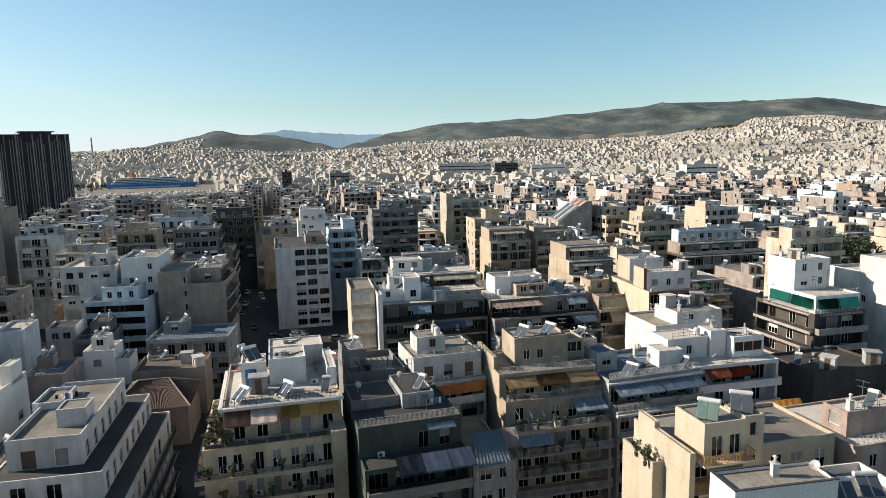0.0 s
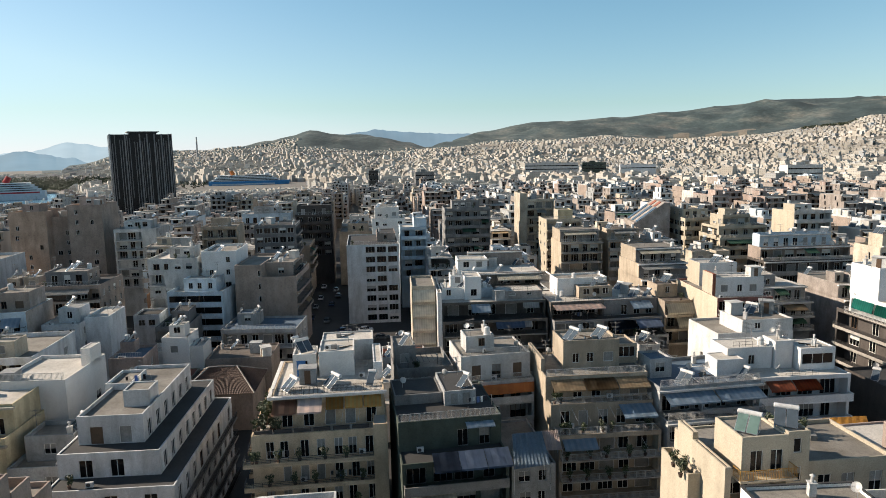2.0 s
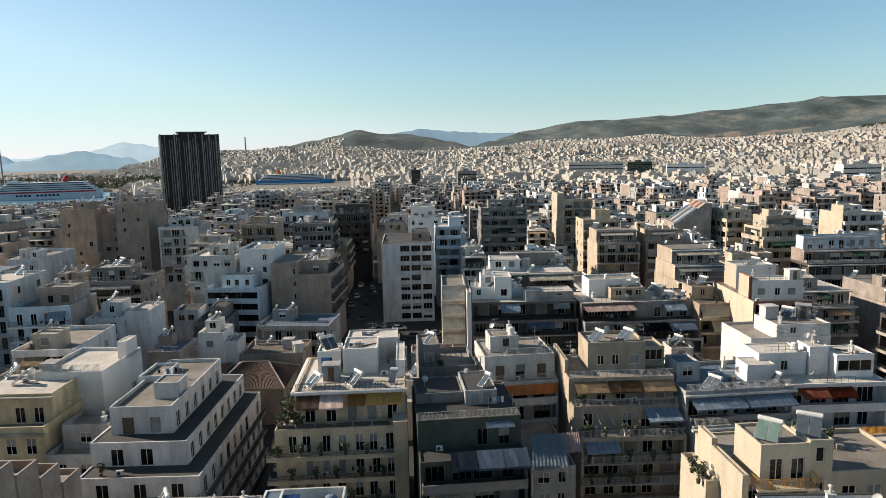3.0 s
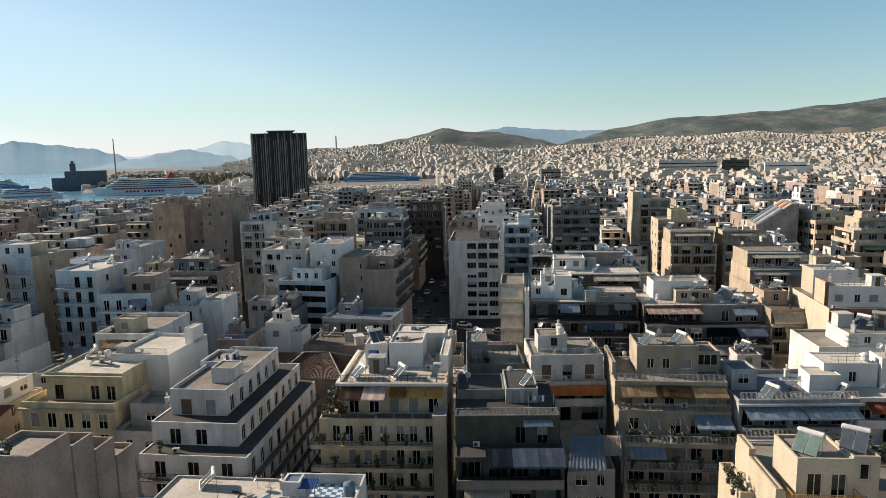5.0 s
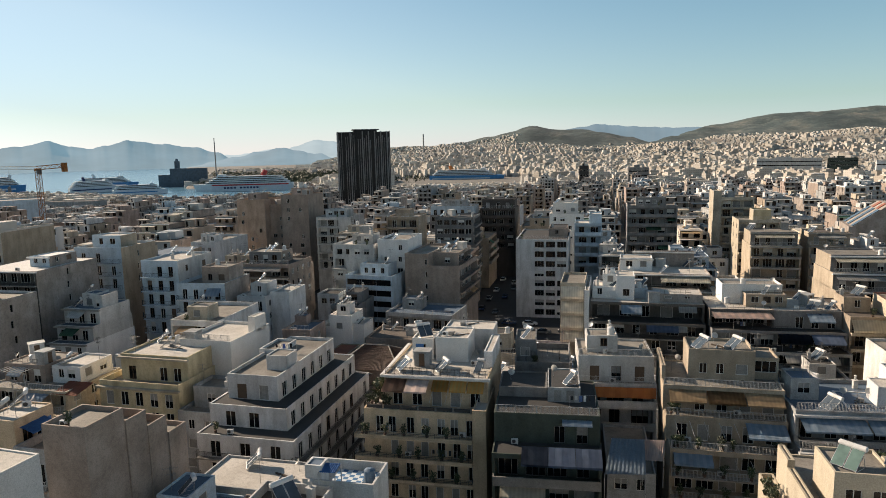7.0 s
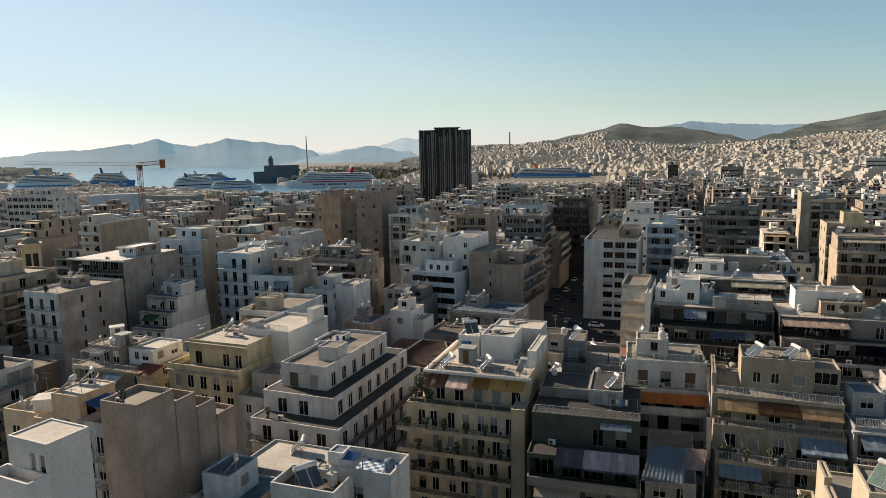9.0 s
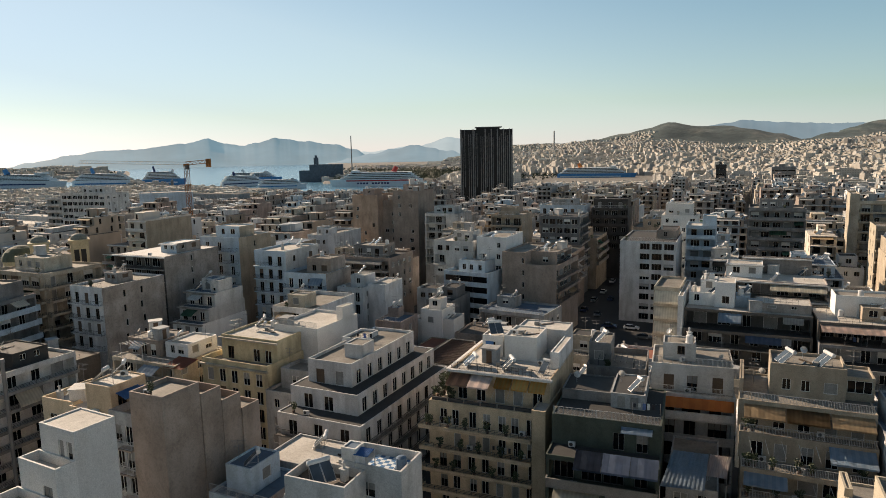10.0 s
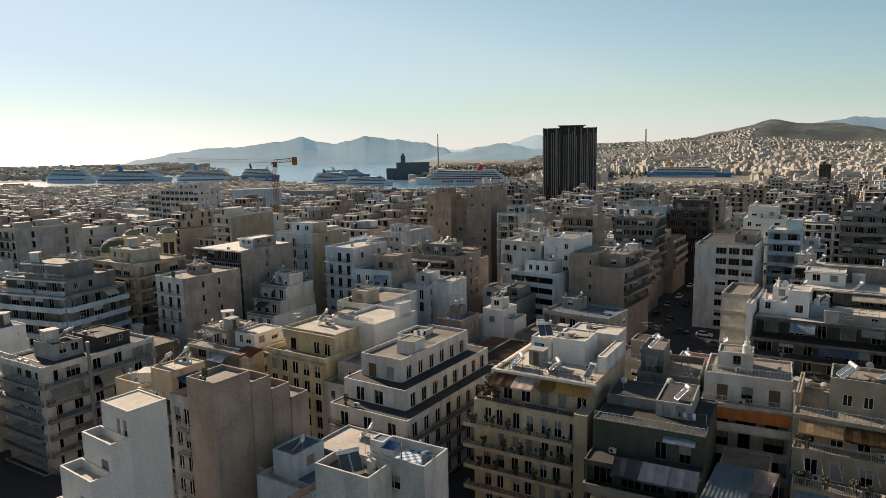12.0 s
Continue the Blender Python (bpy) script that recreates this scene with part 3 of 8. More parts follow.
radii = [0, 40, 80, 120, 170, 220, 280, 340, 420, 500, 580, 660, 760, 860, 960, 1040] + list(range(1100, 2300, 35)) + list(range(2300, 4300, 65)) + [4400, 4600, 4800]
steps = [-180 + 6 * k for k in range(17)] + [-78 + 0.6 * k for k in range(300)] + [102 + 6 * k for k in range(13)]
verts, faces, which = [], [], []
for a in steps:
    for r in radii:
        x, y = CX - math.sin(radians(a)) * r, CY + math.cos(radians(a)) * r
        verts.append((x, y, ground_z(x, y)))
nr = len(radii)
for i in range(len(steps)):
    j = (i + 1) % len(steps)
    for k in range(nr - 1):
        faces.append((i * nr + k, i * nr + k + 1, j * nr + k + 1, j * nr + k))
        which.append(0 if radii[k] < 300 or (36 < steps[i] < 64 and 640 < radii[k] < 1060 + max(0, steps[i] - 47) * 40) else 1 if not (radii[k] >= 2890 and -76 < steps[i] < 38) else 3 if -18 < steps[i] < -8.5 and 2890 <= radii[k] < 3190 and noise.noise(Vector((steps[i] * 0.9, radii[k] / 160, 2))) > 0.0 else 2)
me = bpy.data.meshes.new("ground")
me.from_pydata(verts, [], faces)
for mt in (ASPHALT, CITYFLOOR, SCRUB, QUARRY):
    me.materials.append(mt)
me.polygons.foreach_set("material_index", which)
me.polygons.foreach_set("use_smooth", [True] * len(faces))
tagged(new("ground", me), "city ground of asphalt that rises to scrub-covered hills", "ground", kind="structure")

WATER, nt, links, bsdf = nodes_of("sea_water")
pos = nt.new("ShaderNodeNewGeometry").outputs["Position"]
bsdf.inputs["Base Color"].default_value = (0.09, 0.22, 0.32, 1)
bsdf.inputs["Roughness"].default_value = 0.22
bsdf.inputs["Specular IOR Level"].default_value = 0.5
b = nt.new("ShaderNodeBump")
b.inputs["Strength"].default_value, b.inputs["Distance"].default_value = 0.35, 1.0
links.new(noise_at(nt, links, pos, 0.06, 6), b.inputs["Height"])
links.new(b.outputs[0], bsdf.inputs["Normal"])
bm = bmesh.new()
fan = [(CX - math.sin(radians(a)) * r, CY + math.cos(radians(a)) * r, -15.0) for a, r in [(a, 1000) for a in range(30, 111, 4)] + [(a, 4790) for a in range(110, 29, -4)]]
bm.faces.new([bm.verts.new(p) for p in fan][::-1])
tagged(part("water", bm, WATER), "calm blue harbour water under a bright sky", "sea", kind="structure")


def backdrop(name, table, r, col, glow, label):
    """A far mountain range, as a ridge of bumps with its slope towards the town; its haze is painted as a glow."""
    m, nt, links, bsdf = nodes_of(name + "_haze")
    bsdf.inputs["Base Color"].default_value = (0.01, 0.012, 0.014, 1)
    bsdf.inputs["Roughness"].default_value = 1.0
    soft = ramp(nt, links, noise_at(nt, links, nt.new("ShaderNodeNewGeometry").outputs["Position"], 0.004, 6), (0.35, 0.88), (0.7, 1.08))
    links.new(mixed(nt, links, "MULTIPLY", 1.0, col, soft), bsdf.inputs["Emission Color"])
    # the slopes glow in the colour of the air before them
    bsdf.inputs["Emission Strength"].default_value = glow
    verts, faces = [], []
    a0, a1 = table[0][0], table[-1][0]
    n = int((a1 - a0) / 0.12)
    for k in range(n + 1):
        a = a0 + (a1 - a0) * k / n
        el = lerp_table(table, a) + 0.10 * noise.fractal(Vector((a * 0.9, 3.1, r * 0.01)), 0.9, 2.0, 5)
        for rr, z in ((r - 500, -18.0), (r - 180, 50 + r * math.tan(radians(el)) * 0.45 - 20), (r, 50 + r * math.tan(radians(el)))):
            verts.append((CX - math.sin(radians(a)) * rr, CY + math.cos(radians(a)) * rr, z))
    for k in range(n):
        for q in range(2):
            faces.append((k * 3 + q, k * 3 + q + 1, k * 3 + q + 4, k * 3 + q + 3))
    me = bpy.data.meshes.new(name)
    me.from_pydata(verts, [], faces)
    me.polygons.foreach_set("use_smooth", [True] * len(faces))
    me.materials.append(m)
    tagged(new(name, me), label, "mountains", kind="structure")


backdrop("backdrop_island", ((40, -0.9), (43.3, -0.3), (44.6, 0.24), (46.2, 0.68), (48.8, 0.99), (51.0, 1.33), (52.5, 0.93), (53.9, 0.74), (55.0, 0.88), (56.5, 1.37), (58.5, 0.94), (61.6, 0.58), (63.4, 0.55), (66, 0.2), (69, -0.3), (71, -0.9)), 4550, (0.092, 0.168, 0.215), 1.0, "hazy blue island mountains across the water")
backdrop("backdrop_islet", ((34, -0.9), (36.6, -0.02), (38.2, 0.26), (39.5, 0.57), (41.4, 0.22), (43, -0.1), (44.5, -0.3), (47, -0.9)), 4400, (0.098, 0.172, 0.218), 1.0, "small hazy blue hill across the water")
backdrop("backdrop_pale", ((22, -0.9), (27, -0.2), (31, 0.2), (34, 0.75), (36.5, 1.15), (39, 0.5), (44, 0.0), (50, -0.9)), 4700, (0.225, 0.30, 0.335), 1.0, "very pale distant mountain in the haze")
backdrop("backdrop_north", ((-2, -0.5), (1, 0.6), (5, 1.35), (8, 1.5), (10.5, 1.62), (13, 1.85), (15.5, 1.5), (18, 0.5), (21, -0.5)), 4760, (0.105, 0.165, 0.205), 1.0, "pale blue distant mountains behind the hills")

# ---------------------------------------------------------------- the far town
FARWALL, nt, links, bsdf = nodes_of("far_town_walls")
geo = nt.new("ShaderNodeNewGeometry")
cr = nt.new("ShaderNodeVectorMath"); cr.operation = "CROSS_PRODUCT"; cr.inputs[1].default_value = (0, 0, 1)
links.new(geo.outputs["Normal"], cr.inputs[0])
dt = nt.new("ShaderNodeVectorMath"); dt.operation = "DOT_PRODUCT"
links.new(cr.outputs[0], dt.inputs[0]); links.new(geo.outputs["Position"], dt.inputs[1])
sep = nt.new("ShaderNodeSeparateXYZ"); links.new(geo.outputs["Position"], sep.inputs[0])
comb = nt.new("ShaderNodeCombineXYZ"); links.new(dt.outputs["Value"], comb.inputs[0]); links.new(sep.outputs[2], comb.inputs[1])
brick = nt.new("ShaderNodeTexBrick")
brick.offset = 0.0
for k, v in (("Scale", 1.0), ("Mortar Size", 0.8), ("Mortar Smooth", 0.0), ("Brick Width", 3.4), ("Row Height", 3.1)):
    brick.inputs[k].default_value = v
brick.inputs["Color1"].default_value = brick.inputs["Color2"].default_value = (1, 1, 1, 1)
brick.inputs["Mortar"].default_value = (0, 0, 0, 1)
links.new(comb.outputs[0], brick.inputs["Vector"])
nz = nt.new("ShaderNodeSeparateXYZ"); links.new(geo.outputs["Normal"], nz.inputs[0])
up = nt.new("ShaderNodeMath"); up.operation = "LESS_THAN"; up.inputs[1].default_value = 0.5; links.new(nz.outputs[2], up.inputs[0])
fac = nt.new("ShaderNodeMath"); fac.operation = "MULTIPLY"; links.new(up.outputs[0], fac.inputs[0]); links.new(brick.outputs["Color"], fac.inputs[1])
fac2 = nt.new("ShaderNodeMath"); fac2.operation = "MULTIPLY"; links.new(fac.outputs[0], fac2.inputs[0]); fac2.inputs[1].default_value = 0.3
base = ramp(nt, links, geo.outputs["Random Per Island"], (0.0, (0.510, 0.480, 0.431)), (0.2, (0.422, 0.383, 0.326)), (0.45, (0.581, 0.563, 0.528)), (0.62, (0.352, 0.312, 0.264)), (0.8, (0.528, 0.493, 0.431)), (0.92, (0.194, 0.189, 0.180)), (1.0, (0.458, 0.475, 0.484)))
c = mixed(nt, links, "MIX", fac2.outputs[0], base, (0.10, 0.09, 0.085))
links.new(c, bsdf.inputs["Base Color"])
bsdf.inputs["Roughness"].default_value = 0.9


def town_mesh(name, rows, mats, label, category, kind="stuff"):
    """Rows of x, y, from z, to z, half width, half depth, bearing, each one a block with its roof house."""
    a = np.array(rows)
    c, s = np.cos(np.radians(a[:, 6])), np.sin(np.radians(a[:, 6]))
    out = []
    for sx, sy in ((-1, -1), (1, -1), (1, 1), (-1, 1)):
        x = a[:, 0] + sx * a[:, 4] * c - sy * a[:, 5] * s
        y = a[:, 1] + sx * a[:, 4] * s + sy * a[:, 5] * c
        out.append((x, y))
    v = np.zeros((len(a), 8, 3))
    for k, (x, y) in enumerate(out):
        v[:, k, 0], v[:, k, 1], v[:, k, 2] = x, y, a[:, 2]
        v[:, k + 4, 0], v[:, k + 4, 1], v[:, k + 4, 2] = x, y, a[:, 3]
    f = np.array([(4, 5, 6, 7), (0, 1, 5, 4), (1, 2, 6, 5), (2, 3, 7, 6), (3, 0, 4, 7)])
    f = (np.arange(len(a))[:, None, None] * 8 + f[None]).reshape(-1, 4)
    me = bpy.data.meshes.new(name)
    me.from_pydata(v.reshape(-1, 3).tolist(), [], f.tolist())
    for mt in mats:
        me.materials.append(mt)
    return tagged(new(name, me), label, category, kind=kind)


def far_town(rng, r0, r1, a0, a1, step, lo, hi, size):
    rows = []
    r = r0
    while r < r1:
        az = a0 + rng.random()
        st = step * (1 + 0.25 * (r - r0) / (r1 - r0))
        while az < a1:
            az += math.degrees(st / r) * (0.75 + 0.5 * rng.random())
            rr = r + (rng.random() - 0.5) * st * 1.1
            if is_sea(az, rr) or is_sea(az, rr + 25) or is_sea(az, rr - 25):
                continue
            x, y = CX - math.sin(radians(az)) * rr, CY + math.cos(radians(az)) * rr
            if noise.noise(Vector((x, y, 0)) / 130) > (0.42 if r < 1700 else 0.3):
                continue
            z = ground_z(x, y)
            h = lo + (hi - lo) * rng.random() ** 1.5
            if az > 36:
                h *= 0.6
            if 19 < az < 30 and 1090 < rr < 1490:   # the dock of the blue ferry
                if rr > 1190:
                    continue
                h = min(h, rng.uniform(2.5, 4.5))
            if 17.5 < az < 31 and 700 < rr <= 1190:
                h = min(h, max(2.4, 59 - 0.05 * rr) * rng.uniform(0.7, 1.0))
            if 62 <= az < 76 and rr < 1560:
                h = min(h, max(2.4, 61 - 60 * rr / 1560) * rng.uniform(0.75, 1.05))
            if 32.5 < az < 40 and 1440 < rr < 1950:   # park and field
                continue
            if 37 < az < 62 and rr < 1500:
                edge = 1060 + max(0.0, az - 47) * 40
                if rr > edge - 40:
                    continue
                h = min(h, max(2.2, 61 - 65 * rr / edge) * rng.uniform(0.75, 1.1))
            g = GRID + 36 * min(1.0, max(0.0, (r - 900) / 300)) + 34 * noise.noise(Vector((x, y, 7)) / 350) + rng.uniform(-4, 4)
            hw, hd = size * (0.45 + 1.0 * rng.random() ** 1.6), size * (0.5 + 0.6 * rng.random())
            big = rng.random()
            if rr > 2850:
                h = min(h, 4.5)
            if 1650 < rr < 2750 and big < 0.07:
                hw, hd, h = hw * 2.1, hd * 1.4, h + rng.uniform(4, 9)
            elif rr <= 1650 and big < 0.06 and not 17 < az < 76:
                hw, hd, h = hw * 2.2, hd * 1.5, h + rng.uniform(2, 7)
            elif rr > 1650 and big < 0.25:
                h *= 0.6
            rows.append((x, y, z - 8, z + h, hw, hd, g))
            if rr < 2000 and rng.random() < 0.7:
                rows.append((x + rng.uniform(-2, 2), y + rng.uniform(-2, 2), z + h - 0.2, z + h + rng.uniform(1.5, 3), hw * 0.45, hd * 0.4, g))
        r += st * 1.05
    return rows


rng = random.Random(5)
rows = far_town(rng, 780, 1700, -60, 90, 14.5, 7, 20, 6.2)
rows += far_town(rng, 1700, 2960, -46, 37, 10.8, 3, 7.5, 4.6)
rows += far_town(rng, 2940, 3420, 19, 36, 17, 4, 9, 6.5)
rows += far_town(rng, 2940, 3060, -8, 19, 20, 3, 6, 6.0)
rows += far_town(rng, 2250, 3100, 36, 44, 26, 5, 10, 8)
rows += far_town(rng, 2180, 3250, 63, 88, 22, 8, 20, 8)
town_mesh("far_town", rows, [FARWALL], "dense pale apartment blocks out to the hills", "town")

GRASS = surface("park_grass", (0.060, 0.085, 0.030), stain=0.6, streak=0.0, vary=0.0, grain=0.3, bump=0)
bm = bmesh.new()
ring = [(CX - math.sin(radians(a)) * r, CY + math.cos(radians(a)) * r) for a, r in [(33 + 0.5 * k, 1500) for k in range(12)] + [(38.5 - 0.5 * k, 1820) for k in range(12)]]
bm.faces.new([bm.verts.new((x, y, ground_z(x, y) + 0.8)) for x, y in ring])
tagged(part("field", bm, GRASS), "flat green park field near the harbour", "grass", kind="structure")

# ---------------------------------------------------------------- hero buildings
bal = lambda n, **k: ("balcony", n, k)  # noqa: E731
win = lambda n, **k: ("win", n, k)  # noqa: E731
fre = lambda n, **k: ("french", n, k)  # noqa: E731

# white office block at the corner of the long street
building("tall pale office block with three window columns", -47.4, 185.3, 14, [
    (0, 0, 15.2, 26, 0, 23.4, {"front": ("office", 3, {"range": (5.2, 14.9), "storey": 2.9, "jitter": 0, "low": True}), "right": win(5, fullness=0.5)}, 0.35),
    (9, 9, 5.6, 12, 22.9, 25.6, {"front": win(1)}, 0.3)], (STAINED, BROWN), roof=ROOFDARK, frame_mat=FRAMEG, seed=1)
# banded office building
building("white office building with black ribbon windows", -81.0, 146.0, 7, [
    (0, 0, 13.4, 12, 0, 17.8, {"front": ("ribbon", 1, {"margin": 0.8, "storey": 3.0, "low": True})}, 0.8),
    (3, 3, 8, 7, 17.0, 20.4, {"front": win(3)}, 0.4)], BLUEWHITE, roof=ROOFWHITE, frame_mat=FRAMEG, seed=2)
# brown corner building with blank front
building("brown bare-rendered corner building, street side full of balconies", -66.9, 153.2, 9, [
    (0, 0, 6.4, 19, 0, 23.0, {"front": ("slit", 1, {"range": (5.4, 6.3)})}, 0.5),
    (6.4, 0, 8.6, 19, 0, 20.0, {"right": bal(5, rail="half", depth=1.1)}, 0.9),
    (6.4, 5, 7.0, 13, 19.1, 22.8, {"front": win(1), "right": bal(3, rail="half")}, 0.4)], BROWN, rail_mat=RAILDARK, seed=3, awnings=(AWN_GREY, AWN_BROWN))
building("cream white apartment building with small windows", -88.8, 151.6, 12, [
    (0, 0, 12, 14, 0, 24.8, {"front": ("mixed", 4, {"span": (0.2, 4), "fullness": 0.8}), "left": win(3)}, 0.6),
    (4, 5, 6, 6, 24.2, 27, {"front": win(2)}, 0.3)], WHITE, roof=ROOFWHITE, seed=4)
building("white apartment building with blank corner", -76.4, 155.2, 12, [
    (0, 0, 8.6, 14, 0, 26.2, {"front": win(2, fullness=0.7), "left": win(2)}, 0.6)], BRIGHT, seed=5)
building("low grey building with pale blue roof terrace", -63.6, 137.2, 7, [
    (0, 0, 17, 12, 0, 11.2, {"front": bal(6, rail="bars", low=True), "right": win(3, low=True)}, 0.5),
    (2, 6, 5, 4, 10.7, 13.4, {"front": win(1)}, 0.3)], PALEGREY, roof=ROOFBLUE, seed=6)
building("tall narrow blue-white apartment building", -35.6, 206.5, 14, [
    (0, 0, 8.4, 11, 0, 26.2, {"front": bal(2, rail="solid"), "left": win(2)}, 0.5),
    (4.5, 1, 3.8, 7, 25.7, 29, {}, 0.4)], BLUEWHITE, roof=ROOFWHITE, seed=7)
building("grey-green apartment building with long balconies", -25.0, 236, 12, [
    (0, 0, 16.5, 14, 0, 29.5, {"front": bal(5, rail="solid"), "left": win(3)}, 0.6),
    (3, 4, 10, 7, 28.9, 32, {"front": win(4)}, 0.3)], GREY, seed=8, awnings=(AWN_GREEN, AWN_GREY))
building("cream apartment building with a tall blank pier", 1.5, 250, 10, [
    (0, -0.8, 2.6, 14, 0, 33.8, {}, 0.4),
    (2.6, 0, 10.5, 13, 0, 31.6, {"front": bal(3, rail="half"), "right": win(3)}, 0.6)], CREAM, seed=9, awnings=(AWN_GREY,))
building("stepped apartment building with white roof house and grey awnings", -11.4, 155.4, 12, [
    (0, -4.6, 20, 19.4, 0, 14.2, {"front": bal(6, depth=0.8, loggia=2.6, awn=((0, 4, 9, 1.4, 0.8, AWN_GREY),))}, 0.15),
    (0, -1.8, 20, 16.4, 14.0, 17.4, {"front": bal(6, depth=0.8, loggia=2.6, awn=((0, 5.4, 3.2, 2.2, 0.9, AWN_ORANGE), (0, 8.7, 11, 2.6, 0.9, AWN_CREAM)))}, 0.15),
    (0, 1.2, 20, 12.6, 17.2, 20.6, {"front": bal(6, depth=0.8, loggia=2.6, awn=((0, 9.2, 10.6, 2.4, 0.9, AWN_CREAM),))}, 0.2),
    (0.3, 6, 7.4, 6, 20.4, 23.4, {"front": win(2)}, 0.25), (3.6, 12.2, 14, 1.4, 20.4, 24.2, {}, 0.2)], (PALEGREY, SHADEDWALL, WEATHERED, PUREWHITE, WEATHERED), roof=(ROOFDARK, ROOF, ROOFWHITE, ROOFWHITE), seed=10, cornice=WHITE, rail_mat=RAILDARK, terrace_rails=False)
building("cream balcony tower with drawn cream blinds", -19.0, 133.4, 12, [
    (0, 1.2, 5.0, 12, 0, 22, {"front": bal(1, rail="solid", depth=1.3, storey=3.3, awn=((0, 0.2, 4.6, 1.3, 1.9, AWN_CREAM), (1, 0.2, 4.6, 1.3, 1.9, AWN_CREAM), (2, 0.2, 4.6, 1.3, 1.9, AWN_CREAM), (3, 0.2, 4.6, 1.3, 1.9, AWN_CREAM)))}, 0.5),
    (5.1, -3.2, 0.9, 16, 0, 21.4, {}, 0.1)], (CREAM, CHALK), slab_mat=CREAM, seed=11)
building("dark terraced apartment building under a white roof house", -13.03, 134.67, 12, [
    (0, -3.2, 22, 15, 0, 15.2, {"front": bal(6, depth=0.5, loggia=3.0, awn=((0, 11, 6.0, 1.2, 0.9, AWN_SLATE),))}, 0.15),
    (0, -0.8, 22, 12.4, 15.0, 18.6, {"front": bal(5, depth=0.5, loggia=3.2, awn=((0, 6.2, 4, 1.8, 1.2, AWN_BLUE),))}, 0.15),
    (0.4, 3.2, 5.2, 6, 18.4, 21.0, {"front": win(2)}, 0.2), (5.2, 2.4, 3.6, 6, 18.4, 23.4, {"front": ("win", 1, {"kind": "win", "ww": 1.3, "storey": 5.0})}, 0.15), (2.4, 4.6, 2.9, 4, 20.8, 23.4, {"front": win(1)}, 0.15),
    (8.9, 4, 2.6, 4, 18.4, 20.6, {"front": win(1)}, 0.15), (12.4, 1.2, 9.4, 6, 18.4, 20.2, {"front": win(2)}, 0.15)], (SHADEDWALL, SHADEDWALL, PUREWHITE, PUREWHITE, PUREWHITE, BLUEWHITE, WEATHERED), roof=(ROOFDARK, ROOFWHITE, ROOFWHITE), slab_mat=SLAB, seed=13, rail_mat=RAILDARK, terrace_rails=False, awnings=(AWN_GREY,))
building("long dark apartment row with cluttered roof", 9.8, 136.6, 15, [
    (0, -5.4, 23.4, 19, 0, 11.8, {"front": bal(8, depth=0.6, loggia=2.8, awn=((0, 12, 9, 1.6, 0.9, AWN_GREY),))}, 0.15),
    (0, -2.6, 23.4, 16, 11.6, 15.0, {"front": bal(8, depth=0.6, loggia=2.2, awn=((0, 11.6, 5.4, 2.2, 1.1, AWN_SLATE), (0, 17.2, 5.4, 2.2, 1.1, AWN_SLATE)))}, 0.15),
    (0, 0.4, 11.6, 12.4, 14.8, 18.3, {"front": bal(4, depth=0.6, loggia=3.2, awn=((0, 0.3, 10.6, 3.0, 0.5, AWN_PINK),))}, 0.2),
    (11.6, 0.4, 11.8, 12.4, 14.8, 18.3, {"front": fre(4, fullness=0.8, awn=((0, 5.6, 4.4, 2.2, 1.0, AWN_BLUE),))}, 0.2),
    (3.4, 6.8, 11.2, 5.8, 18.1, 22.0, {"front": win(2, fullness=0.6)}, 0.4), (7.2, 3.6, 7.4, 3.1, 18.1, 20.6, {"front": win(3, kind="win")}, 0.2)], (PALEGREY, GREY, SHADEDWALL, GREY, CHALK, BEIGE), roof=(ROOFDARK, ROOFDARK, ROOFWHITE, ROOFWHITE, ROOF), seed=12, rail_mat=RAILDARK, terrace_rails=False, awnings=(AWN_GREY, AWN_SLATE))
building("narrow cream apartment building hung with cream blinds", 32.5, 142.7, 15, [
    (0, -3.0, 8.2, 16, 0, 18.2, {"front": bal(2, depth=0.9, loggia=2.4, rail="half", awn=((0, 0.2, 7.8, 1.3, 1.7, AWN_CREAM), (1, 2.6, 5.4, 1.3, 1.7, AWN_CREAM)))}, 0.25),
    (0.4, 1.6, 4.6, 5, 18.0, 20.8, {"front": win(1)}, 0.3)], (BEIGE, BEIGE), roof=BROWNROOF, slab_mat=CREAM, seed=14, terrace_rails=False)
# building with the brown awnings and two solar heaters
SOL = building("cream apartment building with brown awnings and white railings", 9.3, 85.2, 13, [
    (0, 0, 14.2, 17, 0, 12.0, {"front": bal(5, depth=1.6, rail="bars", awn=((0, 0.4, 4.6, 1.6, 0.8, AWN_BLUE),))}, 0.2),
    (-0.3, 3.2, 14.6, 13.4, 11.8, 15.1, {"front": fre(5, fullness=0.95)}, 0.2),
    (-0.5, 5.4, 14.8, 11, 14.9, 18.4, {"front": fre(5)}, 0.2),
    (-0.5, 8.0, 0.5, 8.4, 18.2, 20.2, {}, 0.1),
    (3.0, 8.9, 8.4, 6, 18.2, 22.4, {"front": win(3), "left": ()}, 0.4),
    (11.4, 10.2, 3.2, 5, 18.2, 21.2, {"front": ("ribbon", 1, {})}, 0.3)], TAN, roof=ROOF, slab_mat=SLAB, seed=13)
